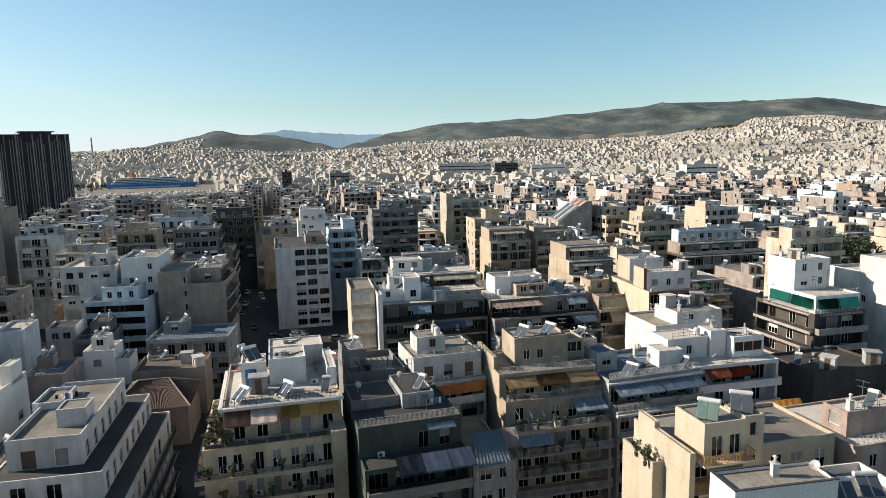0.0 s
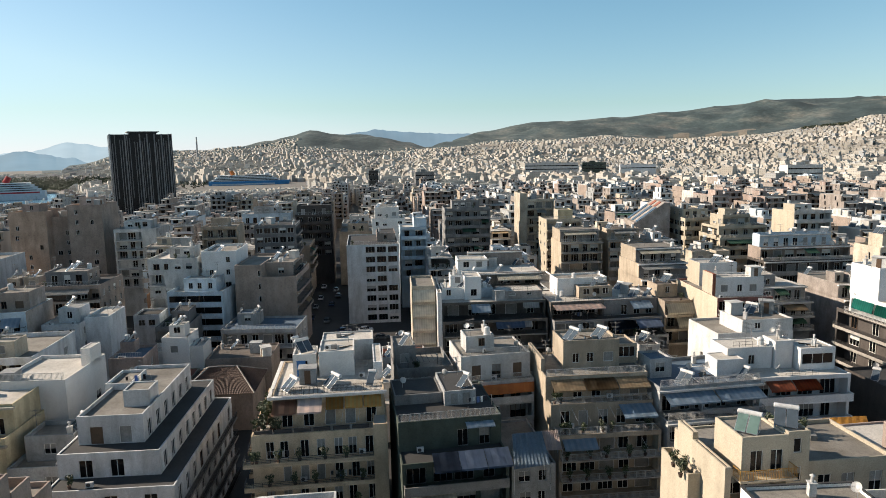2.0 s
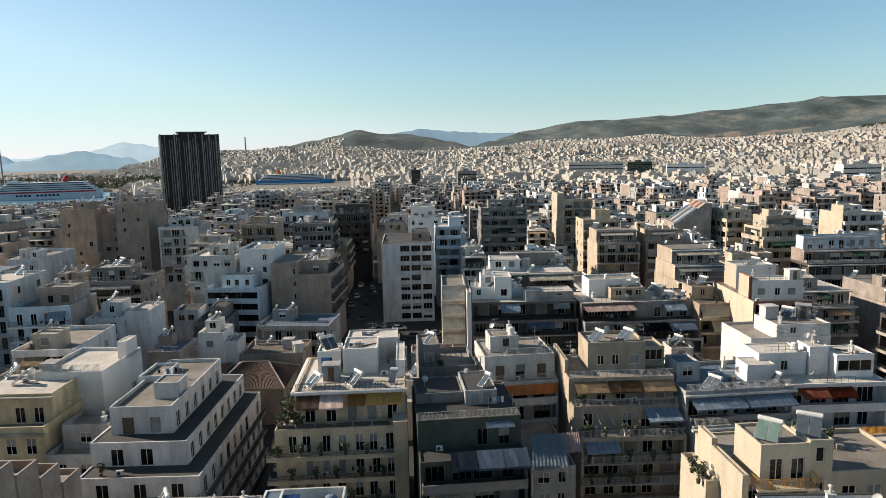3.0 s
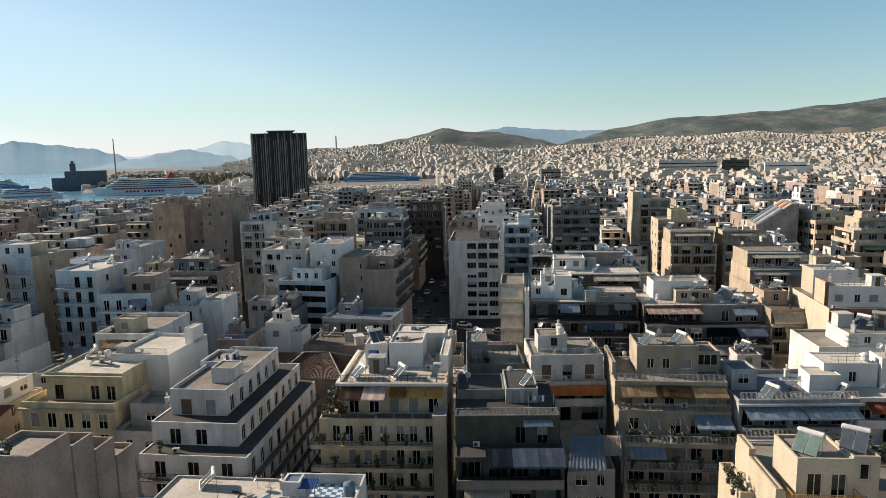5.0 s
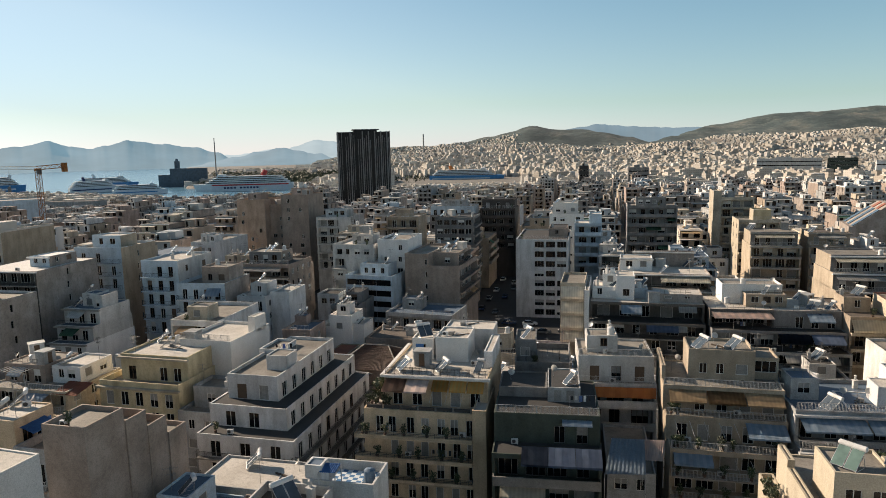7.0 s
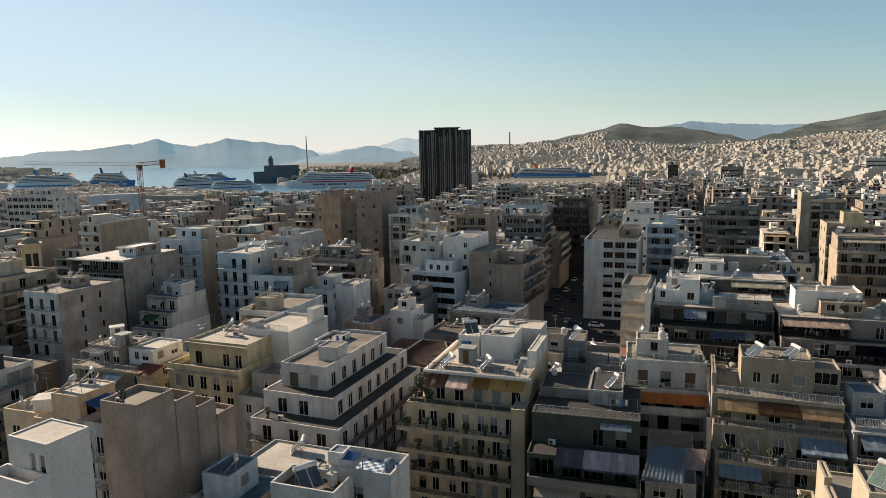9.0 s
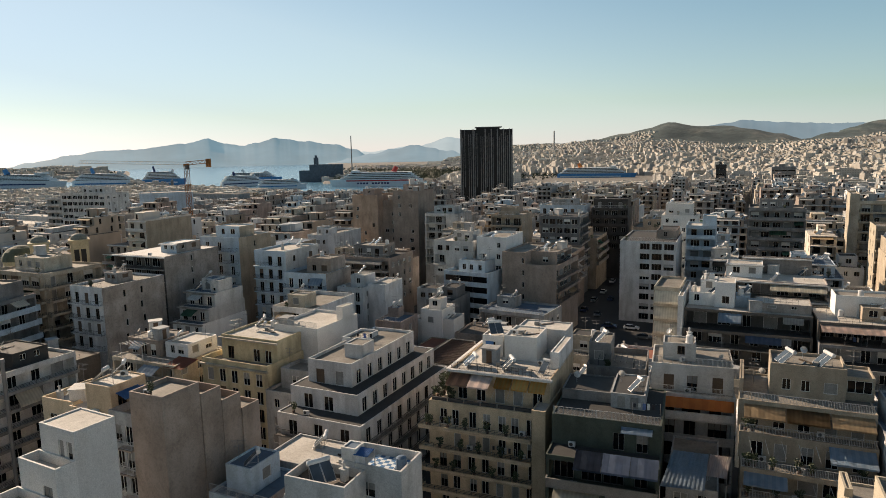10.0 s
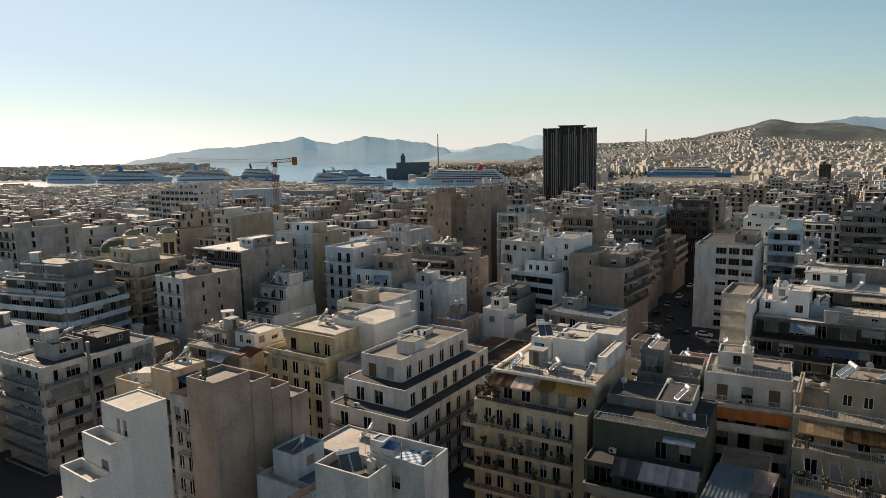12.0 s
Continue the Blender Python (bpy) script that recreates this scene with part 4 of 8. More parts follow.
for x0, ln, y0, z, reach, drop, mt in ((0.2, 4.5, 5.4, 17.9, 2.1, 0.9, AWN_BROWN), (4.9, 4.5, 5.4, 17.9, 2.1, 0.9, AWN_BROWN), (9.6, 4.4, 5.4, 17.9, 2.1, 0.9, AWN_BROWN), (9.3, 4.7, 3.2, 14.7, 2.6, 0.9, AWN_BLUE)):
    placed("awning", awning_mesh(ln, reach, drop, mt), SOL, Matrix.Translation((x0, y0, z)))
# its neighbour with blue-grey awnings
building("grey apartment building with pale blue awnings", 23.2, 90.6, 17, [
    (0, -2.4, 15.4, 15, 0, 13.2, {"front": bal(5, rail="bars", depth=1.3)}, 0.3),
    (0, 0, 15.4, 12, 12.9, 17.2, {"front": bal(5, depth=1.9, rail="bars", awn=((0, 0.4, 7.4, 2.3, 0.9, AWN_BLUE), (0, 8.0, 6.8, 2.3, 0.9, AWN_BLUE)))}, 0.5),
    (1, 5, 3.4, 4, 16.7, 19.6, {"front": win(1)}, 0.3)], PALEGREY, roof=ROOFBLUE, seed=14, cornice=WHITE, awnings=(AWN_BROWN, AWN_GREY))
# green building with the terrace
# its dark deck colour replaces the shadow of the taller beige neighbour
GREENB = building("dark green apartment building with wide roof terrace", -10.6, 75.6, 17, [
    (0, -3.8, 13.0, 16.8, 0, 13.6, {"front": bal(4, rail="solid", depth=1.2)}, 0.2),
    (0, 0, 13.0, 12.6, 13.4, 17.2, {"front": fre(2, range=(6.5, 12.5))}, 0.15),
    (6.6, 4.6, 4.2, 7.8, 17.0, 19.0, {"front": fre(2, jitter=0, kind="shutter")}, 0.15), (0.2, 6.0, 6.3, 6.4, 17.0, 18.4, {}, 0.15)], (GREENISH, GREENISH, PALEGREY, GREY), roof=ROOFDARK, slab_mat=CONCRETE, seed=15, terrace_rails=False, frame_mat=FRAMEG)
placed("railing", railing_mesh("bars", 12.7, 0.1, False, RAILING, True), GREENB, Matrix.Translation((0.15, 0.15, 17.2)))
for x0, ln, y0, z, reach, drop, mt in ((3.6, 3.1, -3.6, 14.6, 2.5, 1.1, AWN_SLATE), (6.75, 3.1, -3.6, 14.6, 2.5, 1.1, AWN_SLATE), (9.9, 3.0, -3.6, 14.6, 2.5, 1.1, AWN_SLATE), (8.4, 3.6, 0, 16.6, 1.2, 0.3, AWN_BLUE), (1.0, 5.4, -3.8, 9.6, 1.4, 0.7, AWN_CREAM)):
    placed("awning", awning_mesh(ln, reach, drop, mt), GREENB, Matrix.Translation((x0, y0, z)))
ORANGEB = building("beige house with orange canvas below its top floor", -4.4, 92.2, 18, [
    (0, 0, 11, 11, 0, 16.4, {"front": bal(3, rail="solid", depth=0.5), "right": ()}, 0.2),
    (0.2, 1.4, 10.6, 9, 16.2, 20.0, {"front": fre(3)}, 0.3),
    (1.6, 4.2, 4.4, 4, 19.7, 22.2, {"front": win(1)}, 0.2)], WHITE, roof=ROOF, frame_mat=FRAMEB, seed=16)
bm = bmesh.new()
box(bm, 0.4, -0.62, 14.5, 10.8, -0.56, 16.05)
part("canvas_screen", bm, CANVAS, ORANGEB)
building("grey narrow house with slatted pergola roof", -14.0, 92.6, 18, [
    (0, 0, 8.4, 10, 0, 18.2, {"front": win(3)}, 0.9), (0, 3, 3.2, 6, 17.3, 20.8, {"front": win(1)}, 0.3)], GREY, seed=17)
# beige balcony building
BEIGEB = building("beige apartment building with solid long balconies", -28.4, 72.4, 14.5, [
    (0, 1.4, 16.6, 17, 0, 15.6, {"front": bal(7, rail="half", depth=1.7, margin=1.0, span=(-0.9, 15.0), loggia=0, ww=1.05, jitter=0.25, fullness=0.9), "left": bal(4, rail="half", depth=0.9, span=(6, 15), loggia=0)}, 0.2),
    (15.0, 0.2, 1.8, 9, 0, 16.6, {}, 0.2),
    (2.4, 3.6, 14.2, 14.6, 15.4, 19.7, {"front": fre(5)}, 0.25),
    (4.4, 11.6, 3.2, 4, 19.4, 22.6, {"front": ("win", 1, {})}, 0.2), (8.0, 11.0, 4.8, 6, 19.4, 23.0, {}, 0.2), (8.0, 17.6, 7.6, 5, 14, 22.6, {"front": win(1)}, 0.2), (15.4, 8.6, 1.2, 9.0, 19.4, 21.9, {}, 0.1)], (SANDY, SANDY, SANDY, CHALK, CHALK, WHITE, STAINED), roof=ROOFWHITE, slab_mat=SANDY, rail_mat=RAILDARK, seed=18)
bm = bmesh.new()
box(bm, 2.1, 3.1, 19.42, 16.9, 3.62, 19.74)
part("roof_edge", bm, CHALK, BEIGEB, "pale concrete roof edge")
bm = bmesh.new()
box(bm, 1.9, 3.2, 19.42, 2.36, 18.2, 19.74)
part("roof_edge", bm, CHALK, BEIGEB, "pale concrete roof edge")
bm = bmesh.new()
box(bm, 4.9, 11.54, 19.47, 6.1, 11.597, 21.7)
part("door", bm, BLUESHEET, BEIGEB, "blue glazed roof door")
for k in range(6):
    bm = bmesh.new()
    box(bm, 0.4 + k * 2.4, 1.62, 15.62, 2.5 + k * 2.4, 1.9, 16.05)
    part("planter", bm, RAILDARK, BEIGEB, "dark trough planter")
for k in range(4):
    bm = bmesh.new()
    tube(bm, (9.4 + k * 2.1, 3.5, 18.6), (9.0 + k * 2.1, 1.75, 16.6), 0.03, 6)
    part("awning_pole", bm, RAILING, BEIGEB)
for x0, ln, mt in ((2.6, 3.0, AWN_PINK), (5.7, 3.0, AWN_PINK), (9.2, 2.2, AWN_ORANGE), (11.6, 2.2, AWN_ORANGE), (14.0, 2.2, AWN_ORANGE)):
    placed("awning", awning_mesh(ln, 2.4 if mt is AWN_PINK else 1.4, 0.9, mt), BEIGEB, Matrix.Translation((x0, 3.6, 19.2)))
# stepped white building
# two lower decks are coloured dark for the shadow of the floors above
STEPB = building("stepped white apartment building with weathered, shade-dark terraces", -49.3, 63.8, 12, [
    (0, 0, 14.4, 28, 0, 12.5, {"front": ("balcony", 3, {"jitter": 0, "depth": 0.7, "rail": "bars", "loggia": 0, "ww": 1.55, "kind": "win"}), "right": ("balcony", 9, {"jitter": 0, "depth": 0.8, "rail": "bars", "loggia": 0, "ww": 1.3, "kind": "win"})}, 0.12),
    (0.1, 3.2, 11.8, 24.8, 12.3, 15.5, {"front": fre(2, jitter=0, range=(1.4, 8.6), ww=1.6, kind="win"), "right": fre(8, jitter=0, ww=1.3, kind="win", fullness=1.1)}, 0.12),
    (1.5, 5.9, 7.8, 19.6, 15.3, 19.0, {"front": fre(2, jitter=0, ww=1.5, kind="shutter", fullness=1.1), "right": fre(6, jitter=0, ww=1.3, kind="win", fullness=1.1), "left": win(3)}, 0.5),
    (5.6, 9.8, 3.2, 3.4, 18.5, 20.7, {"left": win(1)}, 0.15), (0.6, 16.5, 3.4, 6, 15.3, 19.4, {"front": win(1)}, 0.4)], STAINED, roof=(ROOFDARK, ROOFDARK, ROOF), frame_mat=FRAMEW, rail_mat=RAILDARK, slab_mat=CONCRETE, seed=19, terrace_rails=False)
building("pinkish white building with blank walls and a roof pillar", -67.2, 78.0, 10, [
    (0, 0, 9.6, 12, 0, 20.0, {"right": win(2, fullness=0.6)}, 0.5), (8.2, 7.5, 1.4, 3.4, 19.4, 22.2, {}, 0.1)], CHALK, roof=ROOFWHITE, seed=20)
building("yellow old apartment house with moulded parapet", -72.6, 66.8, 12, [
    (0, 0, 14, 16, 0, 15.9, {"front": fre(5, jitter=0)}, 0.9), (1.6, 3.2, 12, 10, 15, 19.2, {"front": fre(4, fullness=0.9)}, 0.4)], YELLOW, roof=(ROOF, ROOFWHITE), cornice=CREAM, seed=21)
building("grey annex house between taller walls", -58.0, 68.5, 12, [
    (0, 0, 7, 9, 0, 12.6, {"front": win(2)}, 0.6), (0.8, 3, 6, 5, 12, 15.4, {"front": win(1)}, 0.6)], PALEGREY, roof=ROOF, seed=22)
building("apartment building with long blank brown flank", -133.4, 83.2, 14, [
    (0, 0, 16, 18, 0, 26.6, {"front": bal(5, rail="bars", loggia=2.6, depth=1.0), "right": ("slit", 1, {"range": (8, 9.4), "fullness": 0.99})}, 0.12), (9, 6, 5, 8, 26.4, 28.8, {"front": win(2), "right": win(2)}, 0.2)], (SHADEDWALL, BLUEWHITE), roof=CHALK, slab_mat=SLAB, rail_mat=RAILDARK, cornice=BRIGHT, seed=23, flank=WEATHERED, terrace_rails=False)
building("blue-white apartment building with brown flank", -131, 105, 14, [
    (0, 0, 13, 13, 0, 28.6, {"front": bal(3, loggia=0, jitter=0, ww=1.15, depth=1.0, span=(4, 12.6)), "right": ("slit", 1, {"range": (5, 7)})}, 0.6), (2, 4, 8, 6, 28, 31, {"front": win(2)}, 0.3)], BLUEWHITE, roof=ROOFWHITE, rail_mat=RAILDARK, seed=24, flank=TAN)
building("blue-white apartment house with small balconies", -109.4, 106, 14, [
    (0, 0, 9.4, 14, 0, 26.4, {"front": bal(3, loggia=0, jitter=0, ww=1.15, depth=1.0, span=(0.2, 8)), "right": win(2)}, 0.5)], BLUEWHITE, roof=ROOFWHITE, rail_mat=RAILDARK, frame_mat=FRAMEB, seed=25, flank=WHITE)
building("white apartment building with laundry balconies", -99.8, 107.2, 16, [
    (0, 0, 11.6, 12, 0, 21.6, {"front": bal(4, loggia=0, jitter=0, ww=1.15, depth=1.0, awn=((0, 7.4, 3.4, 1.4, 1.3, AWN_BLUE), (3, 5, 3.6, 1.4, 1.3, AWN_CREAM))), "right": win(2, fullness=0.5)}, 0.8), (4.6, 3, 6.6, 7, 20.8, 24.8, {"front": win(2)}, 0.4)], (BLUEWHITE, BROWN), rail_mat=RAILDARK, frame_mat=FRAMEB, slab_mat=BRIGHT, seed=26, flank=WEATHERED)
building("pale grey apartment house with white roof house", -88.2, 113.4, 14, [
    (0, 0, 7, 13, 0, 18.2, {"front": bal(3, loggia=0, jitter=0, ww=1.15, depth=1.0, span=(0.2, 3.4)), "right": win(3)}, 0.5), (7, 2.5, 4.6, 9, 0, 18.8, {"front": ()}, 0.4), (2, 3, 4, 5, 17.7, 20.6, {"front": win(1)}, 0.2)], STAINED, roof=ROOFWHITE, rail_mat=RAILDARK, seed=27)
building("brown apartment building with slit windows in its flank", -104, 130, 14, [
    (0, 0, 15, 14, 0, 22, {"front": bal(5, rail="half", loggia=2.6, awn=((0, 1, 12, 1.8, 0.7, AWN_GREY),)), "right": win(4)}, 0.5), (2, 4, 9, 7, 21.5, 24.6, {"front": fre(3), "right": win(2)}, 0.3)], (BROWN, GREY), slab_mat=SLAB, seed=28, awnings=(AWN_GREY,), flank=BROWN, roof=(ROOFDARK, ROOF))
TOWERH = building("tall brown bare-rendered tower house", -42.6, 39.2, 12, [
    (0, 0, 4.9, 5.2, 0, 24.6, {"front": ()}, 0.5), (-0.4, 5.2, 5.5, 3.0, 0, 23.2, {"front": ()}, 0.9), (0, 8.2, 5.2, 3.0, 0, 21.4, {}, 0.9), (0, 11.2, 5.4, 3, 0, 19.4, {}, 0.5), (-4.4, 0.6, 4.4, 8, 0, 21.6, {"front": bal(2, rail="bars", loggia=0, ww=1.1, depth=0.9, span=(2.0, 4.3))}, 0.9)], (BROWN, BROWN, BROWN, BROWN, PALEGREY), roof=ROOF, seed=29)
building("small white roof house in the court", -37.4, 44.6, 12, [
    (0, 0, 9, 8, 0, 12.2, {"right": win(2)}, 0.3), (1.4, 1.4, 3.6, 5, 12, 15.2, {"right": win(1)}, 0.2)], BLUEWHITE, roof=ROOFBLUE, seed=129)
building("white stepped house with blank flank", -37.2, 28.2, 9, [
    (0, 0, 5, 4, 0, 26.2, {"front": fre(2, range=(2.4, 4.9), **{"from": 7})}, 0.12), (-0.4, -1.9, 5.4, 1.9, 0, 23.6, {"front": fre(1, range=(3, 5.2), **{"from": 5})}, 0.9), (-0.9, -4.0, 5.9, 2.1, 0, 20.8, {"front": fre(1, range=(3, 5.6), **{"from": 4})}, 0.9), (-1.2, -7, 6.2, 3, 0, 17.6, {"front": fre(1)}, 0.9)], CHALK, roof=ROOFWHITE, seed=30)
TANH = building("tan house with white roof and blue door", -54.4, 36.2, 14, [
    (0, 1.8, 8.0, 9, 0, 20.6, {"front": bal(3, rail="bars", depth=1.0, awn=((0, 3.6, 4, 1.4, 1.2, AWN_CREAM), (1, 3.6, 4, 1.4, 1.2, AWN_CREAM), (2, 3.6, 4, 1.4, 1.2, AWN_CREAM)))}, 0.2), (3.4, 1.6, 4.0, 5, 20.4, 23.9, {"front": (), "right": fre(2)}, 0.15), (-5.6, 2.4, 5.6, 7, 0, 20.8, {"front": fre(2)}, 0.9)], SANDY, roof=ROOFWHITE, seed=31)
placed("awning", awning_mesh(3.2, 1.5, 0.5, BLUESHEET), TANH, Matrix.Translation((7.4, 2.2, 23.0)) @ Matrix.Rotation(radians(90), 4, "Z"))
bm = bmesh.new()
box(bm, 7.403, 5.0, 20.42, 7.47, 6.2, 22.7)
part("door", bm, BLUESHEET, TANH, "bright blue door")
building("white house top with parapet terrace and collectors", -18.3, 40.3, 14, [
    (0, 0, 6.2, 3.6, 0, 21.6, {"front": ()}, 0.9), (3.4, 3.6, 6.4, 4.2, 0, 22.0, {"front": win(1)}, 0.9), (3.6, 3.8, 1.5, 1.6, 21, 23.2, {}, 0.1), (-3, 3.6, 6.4, 6, 0, 17.4, {}, 0.5)], WHITE, roof=(BROWNROOF, ROOFWHITE, ROOFBLUE, ROOFDARK), seed=32)
GILT = surface("gold_rail", (0.40, 0.22, 0.05), bump=0)
SUNB = building("cream stepped apartment building with planted terraces", 20.8, 60.0, 14, [
    (0.9, 3.4, 1.3, 6, 0, 18.2, {"front": ()}, 0.9), (2.2, -0.9, 0.6, 6.2, 0, 20.9, {}, 0.1), (2.2, 5.3, 0.6, 3.2, 0, 21.6, {}, 0.1),
    (2.8, 0.4, 8, 10, 0, 19.9, {"front": bal(2, rail="bars", depth=1.0, storey=3.3)}, 0.2), (4.1, -0.3, 4.6, 4.9, 19.7, 23.4, {"front": fre(2, range=(0.5, 4.5), jitter=0)}, 0.25), (8.7, -0.2, 2.2, 3.2, 15, 23.6, {"front": win(1)}, 0.2),
    (10.8, 0.0, 9, 9, 0, 20.4, {"front": fre(3, **{"from": 4})}, 0.4)], SUNNY, roof=ROOF, rail_mat=GILT, seed=33)
for z, x0, ln in ((19.75, 3.3, 5.6), (16.5, 3.3, 5.0), (13.2, 3.3, 5.0)):
    slab = placed("balcony", slab_mesh(ln, 1.3, SUNNY), SUNB, Matrix.Translation((x0, -0.3 if z > 19 else 0.4, z)))
    placed("railing", railing_mesh("bars", ln, 1.3, True, GILT, True), slab)
FLATB = building("flat roof with black-edged parapet", 23.5, 50.8, 10, [
    (0, 0, 9.6, 3.6, 0, 21.9, {"front": ()}, 0.3), (9.6, -1.5, 8, 8, 0, 19.5, {"front": ()}, 0.9)], CHALK, roof=ROOF, seed=34)
for x0, y0, x1, y1 in ((-0.06, -0.06, 9.66, 0.2), (-0.06, 3.4, 9.66, 3.66), (-0.06, 0.2, 0.2, 3.4), (9.4, 0.2, 9.66, 3.4)):
    bm = bmesh.new()
    box(bm, x0, y0, 21.88, x1, y1, 21.96)
    part("coping", bm, ROOFDARK, FLATB, "black bitumen coping")
building("white and pink roof houses beside a balustrade", 42.0, 66.2, 15, [
    (-1.2, -2.4, 13, 11, 0, 19.4, {"front": win(3)}, 0.2), (0, 0, 8, 3.2, 19.2, 22.0, {"front": (), "left": win(1)}, 0.3)], PINK, roof=ROOFWHITE, seed=35)
building("white building with roof houses and dishes", 29.4, 93.8, 13, [
    (0, -0.6, 8, 8, 0, 16.8, {"front": bal(3, rail="solid", awn=((0, 0.5, 6, 1.2, 0.5, AWN_CREAM),))}, 0.9),
    (8, -0.2, 14.5, 11, 0, 17.2, {"front": bal(4, rail="solid", awn=((0, 1.5, 3.8, 1.6, 0.9, AWN_RED), (0, 5.4, 3.8, 1.6, 0.9, AWN_RED)))}, 0.2),
    (3.6, 2.4, 4.0, 3.6, 16, 19.3, {"front": ()}, 0.1), (6.2, 4.4, 7, 5, 16.8, 20.3, {"front": win(1)}, 0.15), (16.4, 2.4, 5.4, 4.6, 17, 20.4, {"front": ("ribbon", 1, {})}, 0.15), (13.4, 4, 2.8, 3.4, 17, 21.2, {}, 0.1)], BRIGHT, roof=ROOFWHITE, seed=37)
building("white apartment building with blank sunlit corner", 35.8, 104.2, 14, [
    (1.2, 5, 13, 10, 0, 19.8, {"front": win(4), "left": win(1, fullness=0.5)}, 0.4), (5.4, 5.2, 8.8, 7, 19.4, 21.8, {"front": win(2)}, 0.3)], WHITE, roof=ROOF, seed=38)
building("dark red apartment building with white roof houses, bare cream flank", 41.2, 130.6, 10, [
    (0, 0, 11, 20, 0, 21.0, {"front": bal(3, rail="bars", depth=1.4, awn=((1, 0.6, 4, 1.5, 1.0, AWN_RED),))}, 0.3), (0.8, 2.6, 9.6, 5, 20.7, 24.5, {"front": win(3)}, 0.3), (0.2, 2.8, 0.6, 4.6, 20.7, 25.2, {}, 0.1), (2.0, 13, 8, 6, 20.7, 25.6, {"front": win(1)}, 0.4)], (surface("dark_red_plaster", (0.24, 0.105, 0.085)), BRIGHT, ROOFRED, BRIGHT), roof=(ROOF, ROOFWHITE, ROOFRED, ROOFWHITE), seed=39, awnings=(AWN_BROWN,), flank=SUNNY, slab_mat=SLAB)
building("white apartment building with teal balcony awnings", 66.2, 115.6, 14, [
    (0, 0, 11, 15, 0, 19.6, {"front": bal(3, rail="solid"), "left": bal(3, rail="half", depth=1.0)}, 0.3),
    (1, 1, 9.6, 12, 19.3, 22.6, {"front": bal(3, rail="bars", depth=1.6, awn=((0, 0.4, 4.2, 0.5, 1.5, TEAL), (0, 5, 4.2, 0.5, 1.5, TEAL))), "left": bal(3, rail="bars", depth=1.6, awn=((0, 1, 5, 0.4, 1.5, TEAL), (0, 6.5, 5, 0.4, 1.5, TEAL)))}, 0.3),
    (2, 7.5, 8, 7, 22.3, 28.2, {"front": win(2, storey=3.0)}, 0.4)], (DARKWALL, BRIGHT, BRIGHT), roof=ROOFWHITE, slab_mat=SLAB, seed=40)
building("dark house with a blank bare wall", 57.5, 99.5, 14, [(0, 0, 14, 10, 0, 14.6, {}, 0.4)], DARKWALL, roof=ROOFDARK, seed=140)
building("tall cream apartment building with blank side", 77.2, 146.0, 14, [
    (0, 0, 14, 7.6, 0, 28.6, {"front": bal(4, rail="solid"), "left": ("slit", 1, {"range": (4, 5)})}, 0.6), (2, 2, 9, 4, 28, 31, {"front": win(3)}, 0.3)], CREAM, seed=41)
building("white apartment building with sunlit side", 82.0, 118.0, 14, [
    (0, 0, 13, 15, 0, 25.4, {"front": bal(4, rail="solid"), "left": win(1, fullness=0.4)}, 0.6), (1, 3, 7, 6, 24.8, 28.4, {"front": win(2)}, 0.3)], WHITE, roof=ROOFWHITE, seed=42)
building("cream apartment building with a sunlit windowed flank", 56.6, 228.5, 14, [
    (0, 0, 14, 20, 0, 26.4, {"front": bal(4, rail="solid", depth=1.2), "left": ("office", 5, {"jitter": 0})}, 0.5), (1.0, 4, 9, 12, 25.9, 29.0, {"front": fre(3), "left": win(3)}, 0.4)], SUNNY, seed=43)
building("cream apartment building stepping up in solid balconies", 64.0, 214.0, 14, [
    (0, 0, 18, 13, 0, 21.6, {"front": bal(5, rail="solid", awn=((0, 2, 12, 2.2, 0.8, AWN_GREEN),)), "left": bal(3, rail="solid")}, 0.4), (0.6, 2, 16, 11, 21.3, 25.0, {"front": bal(4, rail="solid"), "left": bal(3, rail="solid", depth=1.3)}, 0.4), (2.6, 3.4, 9, 8, 24.6, 28.4, {"front": bal(3, rail="solid"), "left": win(2)}, 0.4), (4, 5, 4, 4, 28, 30.2, {"front": win(1)}, 0.2)], SUNNY, slab_mat=SUNNY, seed=44)
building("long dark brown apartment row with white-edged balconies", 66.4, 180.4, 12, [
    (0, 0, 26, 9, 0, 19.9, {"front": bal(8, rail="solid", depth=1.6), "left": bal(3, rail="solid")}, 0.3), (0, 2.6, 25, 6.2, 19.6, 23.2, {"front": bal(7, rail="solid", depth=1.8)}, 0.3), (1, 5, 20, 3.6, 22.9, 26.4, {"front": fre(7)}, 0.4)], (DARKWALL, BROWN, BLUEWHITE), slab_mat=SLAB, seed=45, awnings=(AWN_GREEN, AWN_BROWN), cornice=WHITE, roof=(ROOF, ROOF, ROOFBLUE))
building("stepped apartment building with white-framed awning terraces", 32.4, 168.6, 14, [
    (0, -2.4, 12.4, 16, 0, 17.6, {"front": bal(4, rail="half", depth=1.6)}, 0.2), (0, 0, 12.4, 13, 17.4, 21.2, {"front": fre(4, awn=((0, 0.4, 11.6, 2.2, 0.7, AWN_GREY),))}, 0.2), (0.2, 2.6, 12.0, 10, 21.0, 24.8, {"front": fre(4, awn=((0, 0.6, 10.8, 2.4, 0.6, AWN_CREAM),))}, 0.3)], (GREY, GREY, GREY), roof=ROOF, slab_mat=BRIGHT, cornice=BRIGHT, seed=340, flank=TAN)
